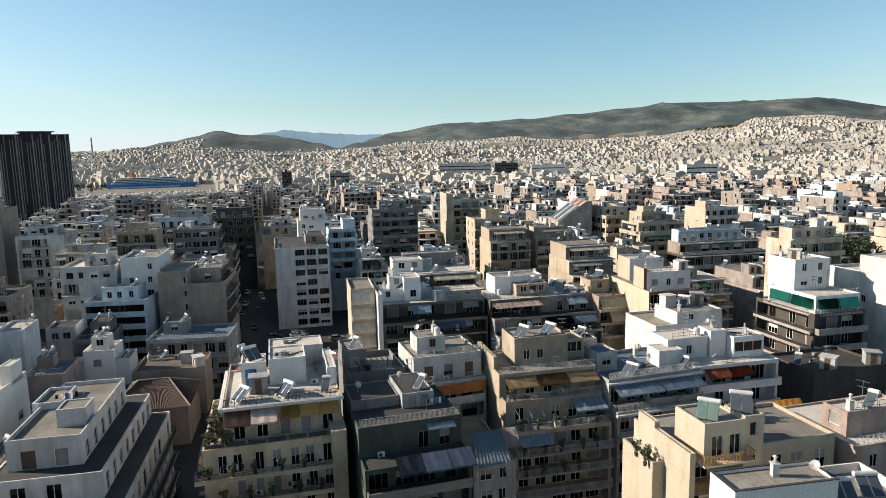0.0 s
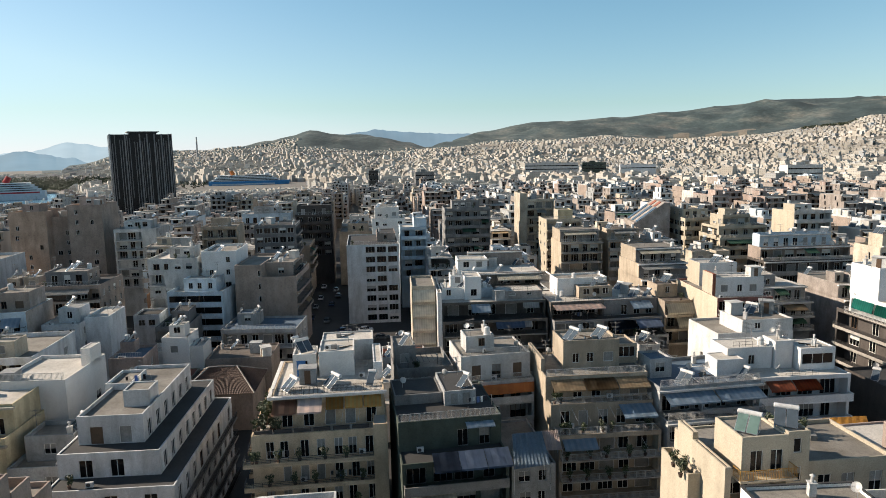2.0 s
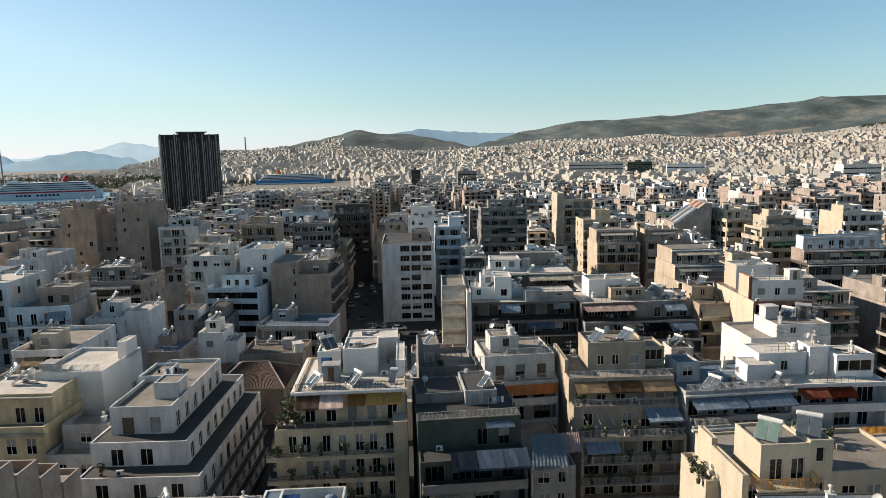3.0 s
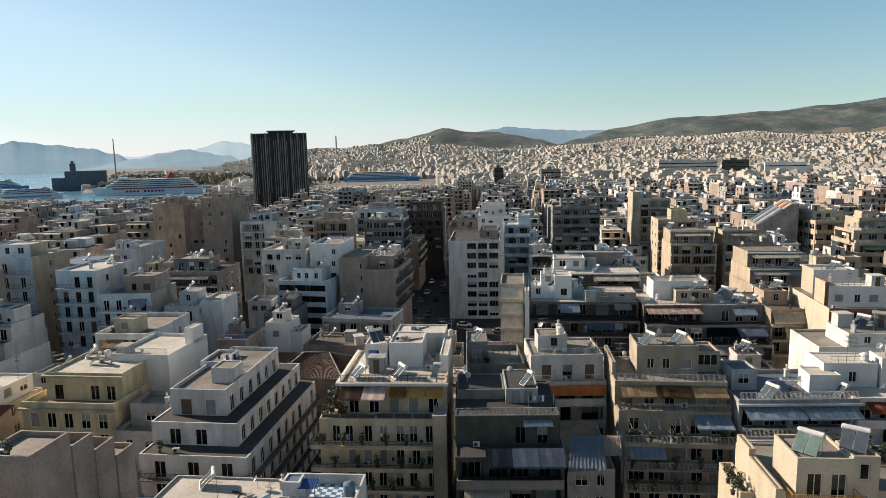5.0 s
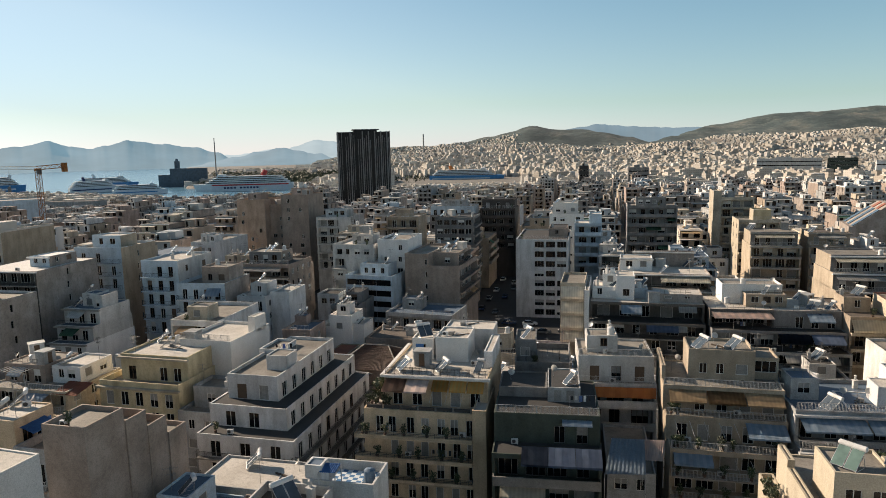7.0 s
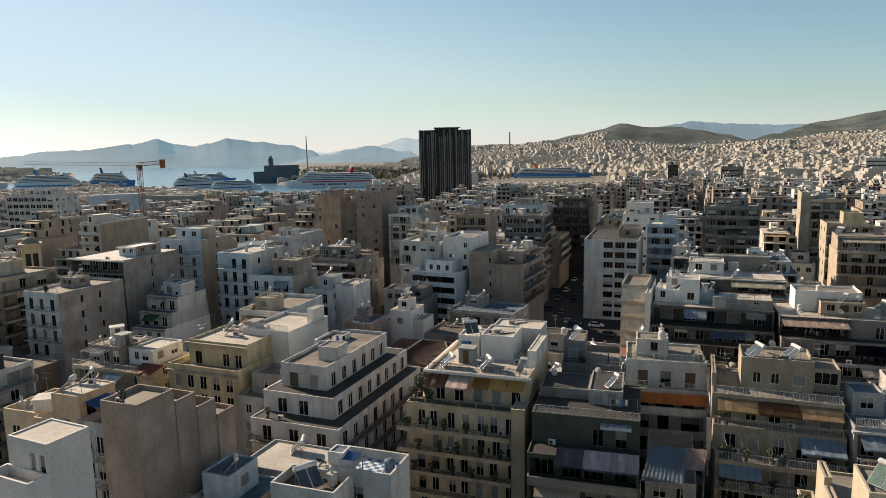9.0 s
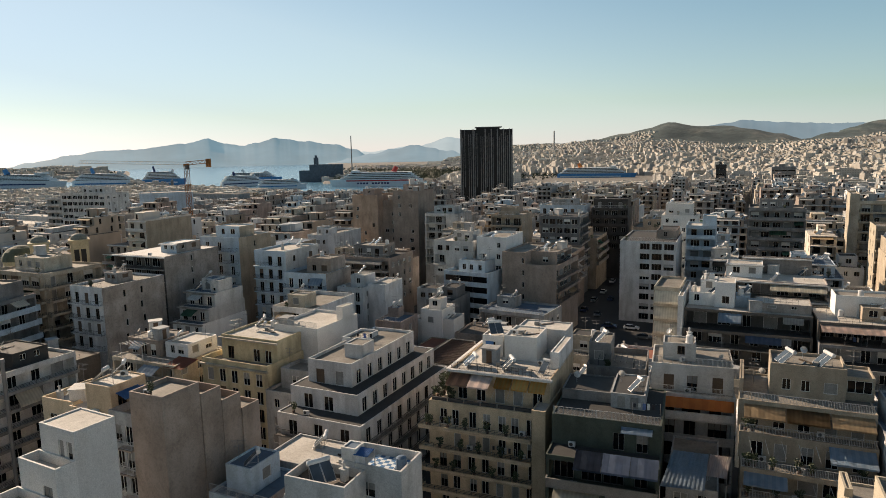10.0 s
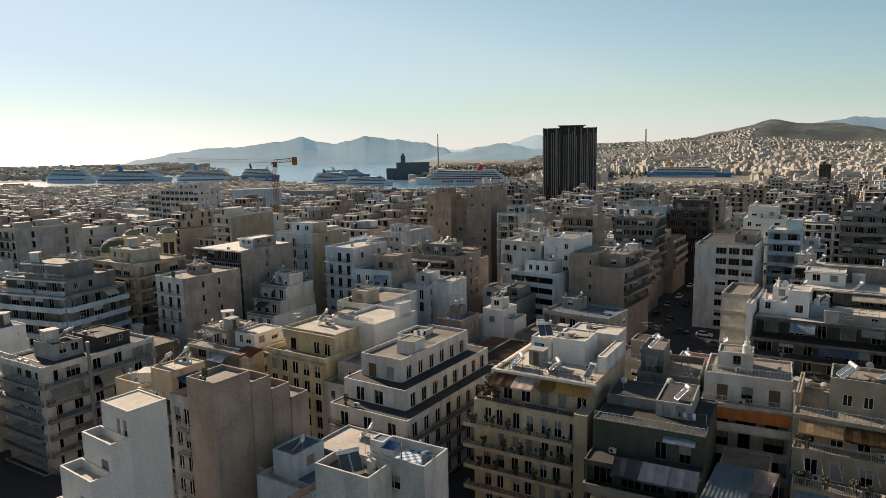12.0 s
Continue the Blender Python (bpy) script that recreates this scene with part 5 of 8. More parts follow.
building("beige terrace house with a grey top-floor awning", 14.9, 205.5, 12, [
    (0, 0, 13, 13, 0, 21.4, {"front": bal(4, rail="half")}, 0.3), (0.3, 2.4, 12.2, 10, 21.1, 25.0, {"front": fre(4, awn=((0, 1, 10, 2.2, 0.7, AWN_CREAM),))}, 0.3)], (TAN, GREY), roof=ROOF, slab_mat=SLAB, cornice=SLAB, seed=341, flank=TAN)
building("beige terrace house with a dark roof edge", 29.6, 209.5, 12, [
    (0, 0, 11, 12, 0, 21.6, {"front": bal(3, rail="solid")}, 0.3), (0.2, 2.4, 10.4, 9, 21.3, 24.9, {"front": fre(3, awn=((0, 2, 7, 2.2, 0.7, AWN_GREY),))}, 0.3)], (BEIGE, BEIGE), roof=BROWNROOF, slab_mat=SLAB, cornice=CONCRETE, seed=342, flank=TAN)
building("cream house with a yellow roof house", 10.9, 224.0, 12, [
    (0, 0, 12, 12, 0, 26.6, {"front": bal(4, rail="half"), "left": win(2)}, 0.5), (4.4, 2, 5, 6, 26.1, 29.6, {"front": win(1)}, 0.3)], (CREAM, YELLOW), seed=343, flank=SUNNY)
building("pale apartment tower with balconies at its corner", 90.2, 227.0, 14, [
    (0, 0, 13, 12, 0, 28.6, {"front": bal(4, rail="solid"), "left": win(1, fullness=0.4)}, 0.5), (2, 3, 6, 6, 28.1, 30.6, {"front": win(2)}, 0.3)], WHITE, seed=344, flank=SUNNY)
building("dark stepped apartment building with glazed terraces", -139.0, 40.0, 24, [
    (0, 0, 20, 16, 0, 21.4, {"front": bal(5, rail="solid"), "right": bal(4, rail="solid")}, 0.4), (0, 2, 18, 13, 21, 24.4, {"front": bal(5, rail="solid"), "right": win(3)}, 0.4), (2, 5, 12, 8, 24, 27.2, {"front": win(3)}, 0.3)], GREY, slab_mat=BLUEWHITE, cornice=BLUEWHITE, seed=46, awnings=(AWN_CREAM, AWN_GREEN))
building("yellowed apartment building with balconies", -147.6, 61.4, 14, [
    (0, 0, 18, 15, 0, 24.8, {"front": bal(5, rail="half"), "right": bal(3, rail="half")}, 0.5), (3, 4, 10, 7, 24.3, 27.4, {"front": win(3)}, 0.3)], CREAM, seed=47, awnings=(AWN_CREAM, AWN_GREEN))
building("brown-grey apartment building with blank flank", -121.6, 67.4, 12, [
    (0, 0, 10, 16, 0, 23.0, {"front": bal(3, loggia=0, jitter=0, ww=1.15, depth=1.0), "right": ("slit", 2, {"range": (3, 12)})}, 0.5), (2, 7, 4, 4, 22.5, 24.6, {"front": win(2), "right": win(1)}, 0.2)], (STAINED, PALEGREY), rail_mat=RAILDARK, frame_mat=FRAMEB, seed=48, flank=WEATHERED)
building("eight-storey white office slab with window grid", -329, 147.5, 22, [
    (0, 0, 11, 16, -11, 30.5, {"front": bal(4, rail="solid"), "right": win(3)}, 0.5), (11, -2, 26, 16, -11, 33, {"front": ("office", 8, {"jitter": 0}), "left": win(2), "right": win(4)}, 0.6), (18, 4, 14, 7, 32.4, 35.6, {"front": win(4)}, 0.3)], WHITE, lod=1, seed=49)
building("white old apartment house with sagging canvas awnings", -96.0, 31.0, 14, [
    (0, 0, 12.5, 20, 0, 17.6, {"front": bal(4, rail="half"), "right": bal(5, rail="half", depth=1.2, awn=((1, 1, 4, 1.3, 1.7, AWN_GREY), (1, 9, 4, 1.3, 1.7, AWN_CREAM), (2, 13, 4, 1.3, 1.7, AWN_GREY)))}, 0.5), (3, 4, 6, 5, 17.1, 19.8, {"right": win(2)}, 0.2), (2, 11, 8, 6, 17.1, 19.4, {"right": win(2)}, 0.2)], (WHITE, PALEGREY, ROOFDARK), roof=ROOFDARK, slab_mat=CONCRETE, seed=51)
building("low brown flat-roofed school complex before the harbour", -640, 395, 18, [
    (0, 0, 130, 40, -12, 5, {"front": ("office", 26, {"from": 3})}, 0.8), (20, 12, 60, 18, 4.2, 9, {"front": ("office", 12, {})}, 0.5)], (BROWN, PALEGREY), roof=BROWNROOF, lod=1, seed=52)
building("long blue-grey blank hall wall beside the crane", -396, 231, 60, [(0, 0, 33, 24, -12, 26, {}, 0.5)], BLUEWHITE, roof=ROOF, lod=1, seed=53)
building("low white office wings with window bands", -455, 166, 8, [(0, 0, 62, 14, -12, 11, {"front": ("office", 14, {"from": 5})}, 0.5), (-10, 20, 60, 12, -12, 13, {}, 0.5)], WHITE, roof=ROOFWHITE, lod=1, seed=54)
building("terraced house with a white pergola terrace", -91.0, 60.5, 12, [
    (0, 0, 15, 12, 0, 14.4, {"front": bal(5, rail="bars", awn=((0, 8, 4, 2.0, 1.0, AWN_BLUE),)), "right": win(3)}, 0.2), (0.4, 3.2, 8, 7, 14.2, 17.2, {"front": fre(3), "right": win(2)}, 0.2), (9, 4, 5.4, 7, 14.2, 17.0, {"front": win(2), "right": win(2)}, 0.3)], (CREAM, BROWN, BRIGHT), roof=(ROOF, ROOF, ROOFWHITE), seed=55, awnings=(AWN_BLUE,))
building("low dark brick workshop in a shaded court", -112.0, 48.0, 12, [(0, 0, 13, 13, 0, 12.4, {"front": win(3)}, 0.2)], SHADEDWALL, roof=BROWNROOF, seed=57)
building("low dark workshop with tar roof", -84.0, 46.5, 12, [(0, 0, 15, 12, 0, 11.4, {"front": win(4)}, 0.2)], DARKWALL, roof=ROOFDARK, seed=56)
building("tall peach-coloured apartment blocks with blank walls", -156.0, 187.0, 14, [
    (0, 0, 11, 14, -4, 33.6, {"front": win(3, fullness=0.35)}, 0.6), (11, 4, 6, 10, -4, 31.5, {"front": win(2, fullness=0.7)}, 0.5), (17, 1, 10.5, 14, -4, 35.2, {"front": win(2, fullness=0.5)}, 0.6), (19, 6, 6, 6, 34.6, 37.4, {"front": win(1)}, 0.2), (2, 5, 5, 6, 33, 35.6, {"front": win(1)}, 0.2)], (surface("peach_plaster", (0.50, 0.36, 0.27), stain=0.6), BROWN, BROWN, PINK, PINK), seed=301, flank=BROWN)
building("white apartment building with three rows of balconies", -124.0, 191.5, 14, [
    (0, 0, 12.8, 14, -3, 27.6, {"front": bal(4, rail="bars", span=(0.3, 8.5)), "right": win(2, fullness=0.6)}, 0.6), (2, 4, 8, 7, 27, 29.8, {"front": win(3)}, 0.3)], WHITE, roof=ROOFWHITE, seed=302, flank=PALEGREY)
building("beige apartment block with concrete-framed balconies", -92.5, 187.0, 14, [
    (0, 0, 10.5, 12, -3, 28.8, {"front": bal(3, rail="half"), "right": win(2, fullness=0.5)}, 0.5), (2, 4, 5, 5, 28.3, 30.9, {"front": win(1)}, 0.2)], BEIGE, seed=303, awnings=(AWN_GREY,))
building("grey office building with a pale blue top floor", -101.5, 235.0, 14, [
    (0, 0, 18, 14, -3, 24.6, {"front": ("office", 7, {"jitter": 0})}, 0.3), (0.3, 0.6, 17.4, 12, 24.3, 28.0, {"front": fre(6, jitter=0)}, 0.4), (4, 4, 10, 6, 27.6, 30.2, {"front": win(3)}, 0.3)], (GREY, BLUEWHITE, PALEGREY), roof=ROOF, seed=304)
building("dark-clad apartment block with a planted roof floor", -84.5, 246.0, 14, [
    (0, 0, 14, 14, -3, 26.6, {"front": bal(4, rail="solid")}, 0.3), (0.5, 2.5, 13, 10, 26.3, 30.0, {"front": fre(3)}, 0.4)], (DARKWALL, DARKWALL), roof=ROOFDARK, seed=305)
building("dark grey office building with a gridded street front", -82.5, 202.0, 14, [
    (0, 0, 13.2, 15, -3, 27.4, {"front": ("office", 5, {"jitter": 0}), "right": bal(4, rail="half", depth=1.1)}, 0.5)], GREY, roof=ROOFDARK, seed=306)
building("white house with small square windows on its top floors", -48.5, 222.0, 14, [
    (0, 0, 11.4, 12, -3, 27.4, {"front": win(4, jitter=0)}, 0.4), (1.0, 3, 8.5, 8, 27, 31.0, {"front": win(3, jitter=0)}, 0.4)], CHALK, roof=ROOFWHITE, seed=307)
building("small white house with stepped roof terraces", -67.0, 119.0, 12, [
    (0, 0, 5.2, 7, 0, 14.4, {"front": win(1), "right": win(1)}, 0.5), (-3.2, 0.6, 3.2, 6, 0, 11.6, {"front": win(1)}, 0.8), (5.2, 0.5, 2.6, 6, 0, 12.4, {"front": ()}, 0.7), (1, 2, 3, 3.4, 13.9, 16.4, {"front": win(1)}, 0.2)], CHALK, roof=ROOFWHITE, seed=320)
building("low house with pinkish walls and a blue-painted roof", -71.4, 108.4, 14, [
    (0, 0, 6.2, 8.5, 0, 13.4, {"right": win(1)}, 0.5), (0.4, 5.4, 2.6, 2.8, 12.9, 15, {"front": ()}, 0.2)], PINK, roof=ROOFBLUE, seed=321)
building("low house with a flat screed roof behind the stepped building", -69.5, 97.0, 12, [
    (0, 0, 11.5, 9.4, 0, 9.6, {"front": win(3)}, 0.5), (6, 3, 4.4, 4.4, 9.1, 12.2, {"front": win(1)}, 0.3)], WHITE, roof=ROOF, seed=322)
building("low workshop with a brown tar roof in the lane", -59.4, 121.6, 12, [
    (0, 0, 13, 10, 0, 9.4, {"front": win(4)}, 0.4)], BROWN, roof=BROWNROOF, seed=323)
building("small shed house with a rusty red roof", -62.6, 111.6, 12, [(0, 0, 4.4, 7.6, 0, 8.2, {"front": win(1)}, 0.2)], TAN, roof=ROOFRED, seed=324)
building("flat concrete terrace roof before the stepped building", -39.0, 53.4, 12, [
    (0, 0, 15.2, 7.4, 0, 12.5, {"right": win(2)}, 0.25)], PALEGREY, roof=ROOFWHITE, seed=325)
building("terrace with pale tiles and a pink parapet wall", -28.6, 42.4, 12, [
    (0, 0, 5.8, 11.2, 0, 12.9, {"front": ()}, 0.85)], PINK, roof=ROOFWHITE, seed=326)
building("yellow public building with arcaded windows", -95, 160, 12, [
    (0, 0, 10, 10, 0, 14, {"front": win(3)}, 0.4)], OCHRE, seed=50)

# ---------------------------------------------------------------- tower, crane, chimneys
tower = new("office_tower")
tower.matrix_basis = pose(-311.3, 473.5, -16, 0, 0, 36)
tagged(tower, "dark glass harbour office tower with pale vertical fins", "tower")
bm = bmesh.new()
box(bm, 0, 0, 0, 44.4, 26, 83)
part("curtain_wall", bm, TOWERGLASS, tower)
bm = bmesh.new()
box(bm, 14, 4, 83.0, 34, 22, 84.8)
part("plant_room", bm, TOWERGLASS, tower)
bm = bmesh.new()
box(bm, 13, 3, 84.8, 36, 23, 85.4)
part("roof_frame", bm, TOWERFIN, tower)
rng = random.Random(3)
for k in range(26):
    w = 0.45 if k % 3 else 0.95
    if rng.random() < 0.12:
        continue
    z0 = rng.choice((0, 0, 0, 18, 34)) if k % 3 else 0
    bm = bmesh.new()
    box(bm, 0.2 + k * 1.73, -0.5, z0, 0.2 + k * 1.73 + w, -0.002, 83.4 - (rng.random() * 8 if k % 3 else 0))
    part("fin", bm, TOWERFIN, tower)
for k in range(10):
    bm = bmesh.new()
    box(bm, 44.402, 0.6 + k * 2.7, 0, 44.85, 1.1 + k * 2.7, 83.4)
    part("fin", bm, TOWERFIN, tower)
building("low pale podium beside the tower", -318, 446, 36, [(0, 0, 50, 20, -16, 4, {"front": win(9)}, 0.5)], BLUEWHITE, lod=1, seed=60)


def lattice(bm, a, b, w, n, r):
    """An open lattice girder of square section."""
    a, b = Vector(a), Vector(b)
    q = (b - a).to_track_quat("Z", "Y")
    cs = [Vector((sx * w / 2, sy * w / 2, 0)) for sx, sy in ((-1, -1), (1, -1), (1, 1), (-1, 1))]
    for c in cs:
        tube(bm, a + q @ c, b + q @ c, r, 4)
    for k in range(n):
        p, s = a.lerp(b, k / n), a.lerp(b, (k + 1) / n)
        for i in range(4):
            tube(bm, p + q @ cs[i], s + q @ cs[(i + 1) % 4], r * 0.6, 3)


crane = new("tower_crane")
crane.matrix_basis = pose(-314, 215.8, -2) @ Matrix.Scale(1.0, 4)
tagged(crane, "orange tower crane with a long lattice jib over the roofs", "crane")
bm = bmesh.new()
lattice(bm, (0, 0, -8), (0, 0, 47), 2.0, 26, 0.16)
part("mast", bm, RUST, crane)
jd = Vector((-0.86, -0.51, 0.0))
bm = bmesh.new()
lattice(bm, (0, 0, 47.6), tuple(jd * 64 + Vector((0, 0, 49.6))), 1.5, 34, 0.07)
part("jib", bm, surface("pale_jib_paint", (0.66, 0.58, 0.47), bump=0), crane)
bm = bmesh.new()
lattice(bm, (0, 0, 47.6), tuple(jd * -14 + Vector((0, 0, 48.6))), 1.8, 6, 0.16)
box(bm, -1.2, -1.2, 46, 1.2, 1.2, 47.4)
part("counter_jib", bm, RUST, crane)
bm = bmesh.new()
box(bm, -1, -0.8, -2.6, 1, 0.8, 1.4, 0, Matrix.Translation(jd * -13 + Vector((0, 0, 48.4))) @ Matrix.Scale(1.15, 4))
part("counterweight", bm, RUST, crane)
bm = bmesh.new()
box(bm, 0.8, -1.4, 44.4, 2.6, 0.2, 46.8)
part("cab", bm, RAILDARK, crane)

for cx, cy, zt, zb, rr in ((-1262, 2436, 119, -12, 4.2), (-1392, 1420, 99, -14, 2.2)):
    bm = bmesh.new()
    tube(bm, (cx, cy, zb), (cx, cy, zt), rr, 12, 0, rr * 0.6)
    chimney = part("chimney", bm, PALEGREY)
    tagged(chimney, "tall slender power-station chimney rising over the town", "chimney")

# open ground: the long street, the small square, the church and its trees
for (ax, ay), (bx, by), hw in (((-46, 146), (-57, 184), 6), ((-57, 184), (-65, 215), 3.6), ((-65, 215), (-107, 399), 3.6), ((-107, 399), (-160, 640), 5), ((-52, 170), (-24, 177), 9), ((-47, 146), (-24, 152), 13), ((-165, 75), (-150, 92), 12), ((-200, 90), (-168, 112), 13)):
    TAKEN.append(((ax + bx) / 2, (ay + by) / 2, math.degrees(math.atan2(by - ay, bx - ax)), math.hypot(bx - ax, by - ay) / 2, hw))

# the houses that line the long street, their balconies on it
su, sv = Vector((math.cos(radians(13)), math.sin(radians(13)))), Vector((-math.sin(radians(13)), math.cos(radians(13))))
rng = random.Random(8)
for k in range(6):
    for left in (True, False):
        p = Vector((-57.5, 184)) + sv * (k * 19.2 + 1) + su * (-4.6 - 15 if left else 4.6)
        zt = rng.uniform(17, 23)
        face = bal(5, rail=rng.choice(("half", "bars", "solid")), depth=1.3, **{"from": 2})
        if overlaps(footprint(p.x, p.y, 13, 15, 19), -0.4):
            continue
        building("street house with rows of balconies over the narrow street", p.x, p.y, 13, [
            (0, 0, 15, 19, 0, zt, {"front": ("slit", 1, {"from": 3}), "right" if left else "left": face}, 0.6),
            (3, 5, 8, 8, zt - 0.6, zt + 2.6, {"front": win(2)}, 0.3)], (OCHRE, BROWN, PALEGREY, BEIGE, WHITE)[(k + left) % 5], slab_mat=SLAB, seed=200 + k, awnings=(AWN_GREY, AWN_GREEN), lod=1)

TAKEN.append(footprint(-61.0, 93.5, 12, 19, 31))
TAKEN.append(footprint(-35, 87, 12, 6, 17))
TAKEN.append(footprint(-112, 46, 12, 23, 24))
TAKEN.append(footprint(-66, 121, 8, 19, 15))

# ---------------------------------------------------------------- filling the blocks between
rng = random.Random(11)
gu, gv = Vector((math.cos(radians(GRID)), math.sin(radians(GRID)))), Vector((-math.sin(radians(GRID)), math.cos(radians(GRID))))
STREETU, STREETV = -14.2, 12.0       # a street runs along v at u = STREETU
PALETTE = (WHITE, STAINED, BRIGHT, CREAM, BEIGE, GREY, STAINED, PALEGREY, WHITE, BROWN, BLUEWHITE, BLUEWHITE, PINK, CREAM)
AWNS = (AWN_GREY, AWN_CREAM, AWN_GREEN, AWN_BLUE, AWN_BROWN, AWN_ORANGE, AWN_GREY)
FINE, COARSE = [], []
lots = []
for bi in range(-16, 12):
    for bj in range(-8, 16):
        u0, v0 = STREETU + 4.5 + bi * 50, STREETV + 4.5 + bj * 58
        for row in range(2):
            v = v0 + row * 24.5
            u = u0
            while u < u0 + 41 - 7:
                w = min(rng.uniform(7.5, 13), u0 + 41 - u)
                d = rng.uniform(14, 23)
                lots.append((u, v + (0 if row == 0 else 24 - d), w - 0.05, d, row))
                u += w
for u, v, w, d, row in lots:
    p = gu * u + gv * v
    az, r = polar(p.x + 5, p.y + 8)
    r0 = math.hypot(p.x - 16, p.y - 3)
    ahead = -46 < az < 90
    if r0 < 48 or r > 790 or (not ahead and r > 260):
        continue
    if not ahead and az < 0 and r < 70:
        continue
    if is_sea(az, r):
        continue
    f = footprint(p.x, p.y, GRID, w, d)
    if overlaps(f):
        continue
    gz = ground_z(p.x, p.y)
    hgt = rng.choice((9.5, 12.6, 15.7, 15.7, 18.8, 18.8, 21.8, 21.8, 24.6, 27))
    if r0 < 84:
        hgt = 6.4
    elif r0 < 125:
        hgt = min(hgt, rng.choice((10, 12.6, 14.5)))
    elif r0 < 200:
        hgt = min(hgt, 18.8)
    elif r0 < 310 and az < 30:
        hgt = min(hgt, 21.8)
    if 17 < az < 31 and r > 520:
        hgt = min(hgt, 15.7)
    if az > 38 and r > 450:
        hgt = min(hgt, 14)
    if r0 < 232 and ahead:
        TAKEN.append(f)
        FINE.append((p.x, p.y, gz, w, d, hgt))
    else:
        COARSE.append((p.x, p.y, gz, w, d, hgt))

for x, y, gz, w, d, h in FINE:
    wall = rng.choice(PALETTE)
    upper = rng.choice((wall, BRIGHT, WHITE, WHITE, CREAM))
    slab = rng.choice((SLAB, WHITE, WHITE, BRIGHT))
    tiers = []
    style = rng.random()
    n = max(2, int(w / 2.2))
    backs = 0 if h < 12 else rng.choice((0, 1, 1, 2, 2))
    h1 = h - 3.1 * backs
    show = {"from": max(0, int(round((h1 + 2) / STOREY)) - 3)}
    side = ("slit", 1, {"fullness": 0.7, **show}) if rng.random() < 0.5 else win(2, fullness=0.8, **show)
    plain = {"loggia": 0, "jitter": 0, "ww": 1.15} if rng.random() < 0.5 else {"loggia": 2.7}
    front = bal(n, **show, **plain, rail=rng.choice(("bars", "solid", "half", "bars")), fullness=0.98, depth=rng.choice((1.4, 1.7, 2.0)), awnrate=0.8) if style < 0.75 else win(n, **show)
    tiers.append((0, 0, w, d, gz - 2, h1 + gz, {"front": front, "left": side if rng.random() < 0.6 else (), "right": side if rng.random() < 0.5 else ()}, 0.15 if backs else 0.8))
    for k in range(backs):
        z = gz + h1 + 3.1 * k
        y0 = 2.3 * (k + 1)
        x0, x1 = (0, w) if rng.random() < 0.6 else (rng.choice((0, 1.6)), w - rng.choice((0, 1.8)))
        tiers.append((x0, y0, x1 - x0, d - y0 - 0.4 * (k + 1), z - 0.15, z + 3.1, {"front": fre(n, awnrate=0.85, depth=1.9), "left": side if k == 0 and rng.random() < 0.3 else ()}, 0.2))
    deep = 2.3 * backs
    for k in range(rng.choice((1, 1, 2))):
        pw = w * rng.uniform(0.25, 0.48)
        px = rng.uniform(0.4, w * 0.5 - pw * 0.5) if k == 0 else rng.uniform(w * 0.5, w - pw - 0.2)
        py = deep + rng.uniform(1.5, 4)
        tiers.append((px, py, pw, rng.uniform(3, 5.5), h + gz - 0.8, h + gz + rng.uniform(1.8, 2.8), {"front": win(max(1, int(pw / 2.8)))}, 0.2))
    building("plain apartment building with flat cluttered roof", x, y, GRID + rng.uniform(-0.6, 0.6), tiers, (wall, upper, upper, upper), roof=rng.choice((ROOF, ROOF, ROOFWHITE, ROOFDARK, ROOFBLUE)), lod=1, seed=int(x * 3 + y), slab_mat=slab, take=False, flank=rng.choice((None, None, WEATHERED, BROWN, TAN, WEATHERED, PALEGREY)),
             awnings=tuple(rng.sample(AWNS, 2)), cornice=slab if backs else None, rail_mat=rng.choice((RAILING, RAILDARK, RAILDARK)))

# small houses, annexes and sheds in the gaps that the big lots leave
count_s = 0
for _ in range(9000):
    r0, az = math.sqrt(rng.uniform(98 ** 2, 235 ** 2)), rng.uniform(-40, 80)
    x, y = 16 - math.sin(radians(az)) * r0, 3 + math.cos(radians(az)) * r0
    w, d = rng.uniform(5, 10), rng.uniform(6, 13)
    f = footprint(x, y, GRID, w, d)
    if count_s >= 56 or overlaps(f, 0.15):
        continue
    TAKEN.append(f)
    count_s += 1
    h = rng.choice((7, 7, 9.6, 10, 11)) if r0 < 155 else rng.choice((9.6, 12.6, 15.7, 18))
    wall = rng.choice(PALETTE)
    n = max(1, int(w / 2.8))
    show = {"from": max(0, int(round(h / STOREY)) - 2)}
    tiers = [(0, 0, w, d, 0, h, {"front": bal(n, rail="half", depth=1.2, **show) if rng.random() < 0.5 else win(n, **show)}, 0.5)]
    if d > 8:
        tiers.append((rng.uniform(0, w * 0.4), d * 0.4, w * 0.55, d * 0.5, h - 0.5, h + rng.uniform(2.2, 2.9), {"front": win(1)}, 0.2))
    building("small town house wedged between taller buildings", x, y, GRID, tiers, wall, roof=rng.choice((ROOF, ROOFDARK, ROOFDARK, ROOFRED, ROOFBLUE, ROOFWHITE)), lod=1, seed=int(x * 5 + y), slab_mat=SLAB, take=False, awnings=AWNS[:2], name="town_house", category="house")

TOWNWALL, nt, links, bsdf = nodes_of("town_wall_mixed")
info = nt.new("ShaderNodeObjectInfo")
pos = nt.new("ShaderNodeNewGeometry").outputs["Position"]
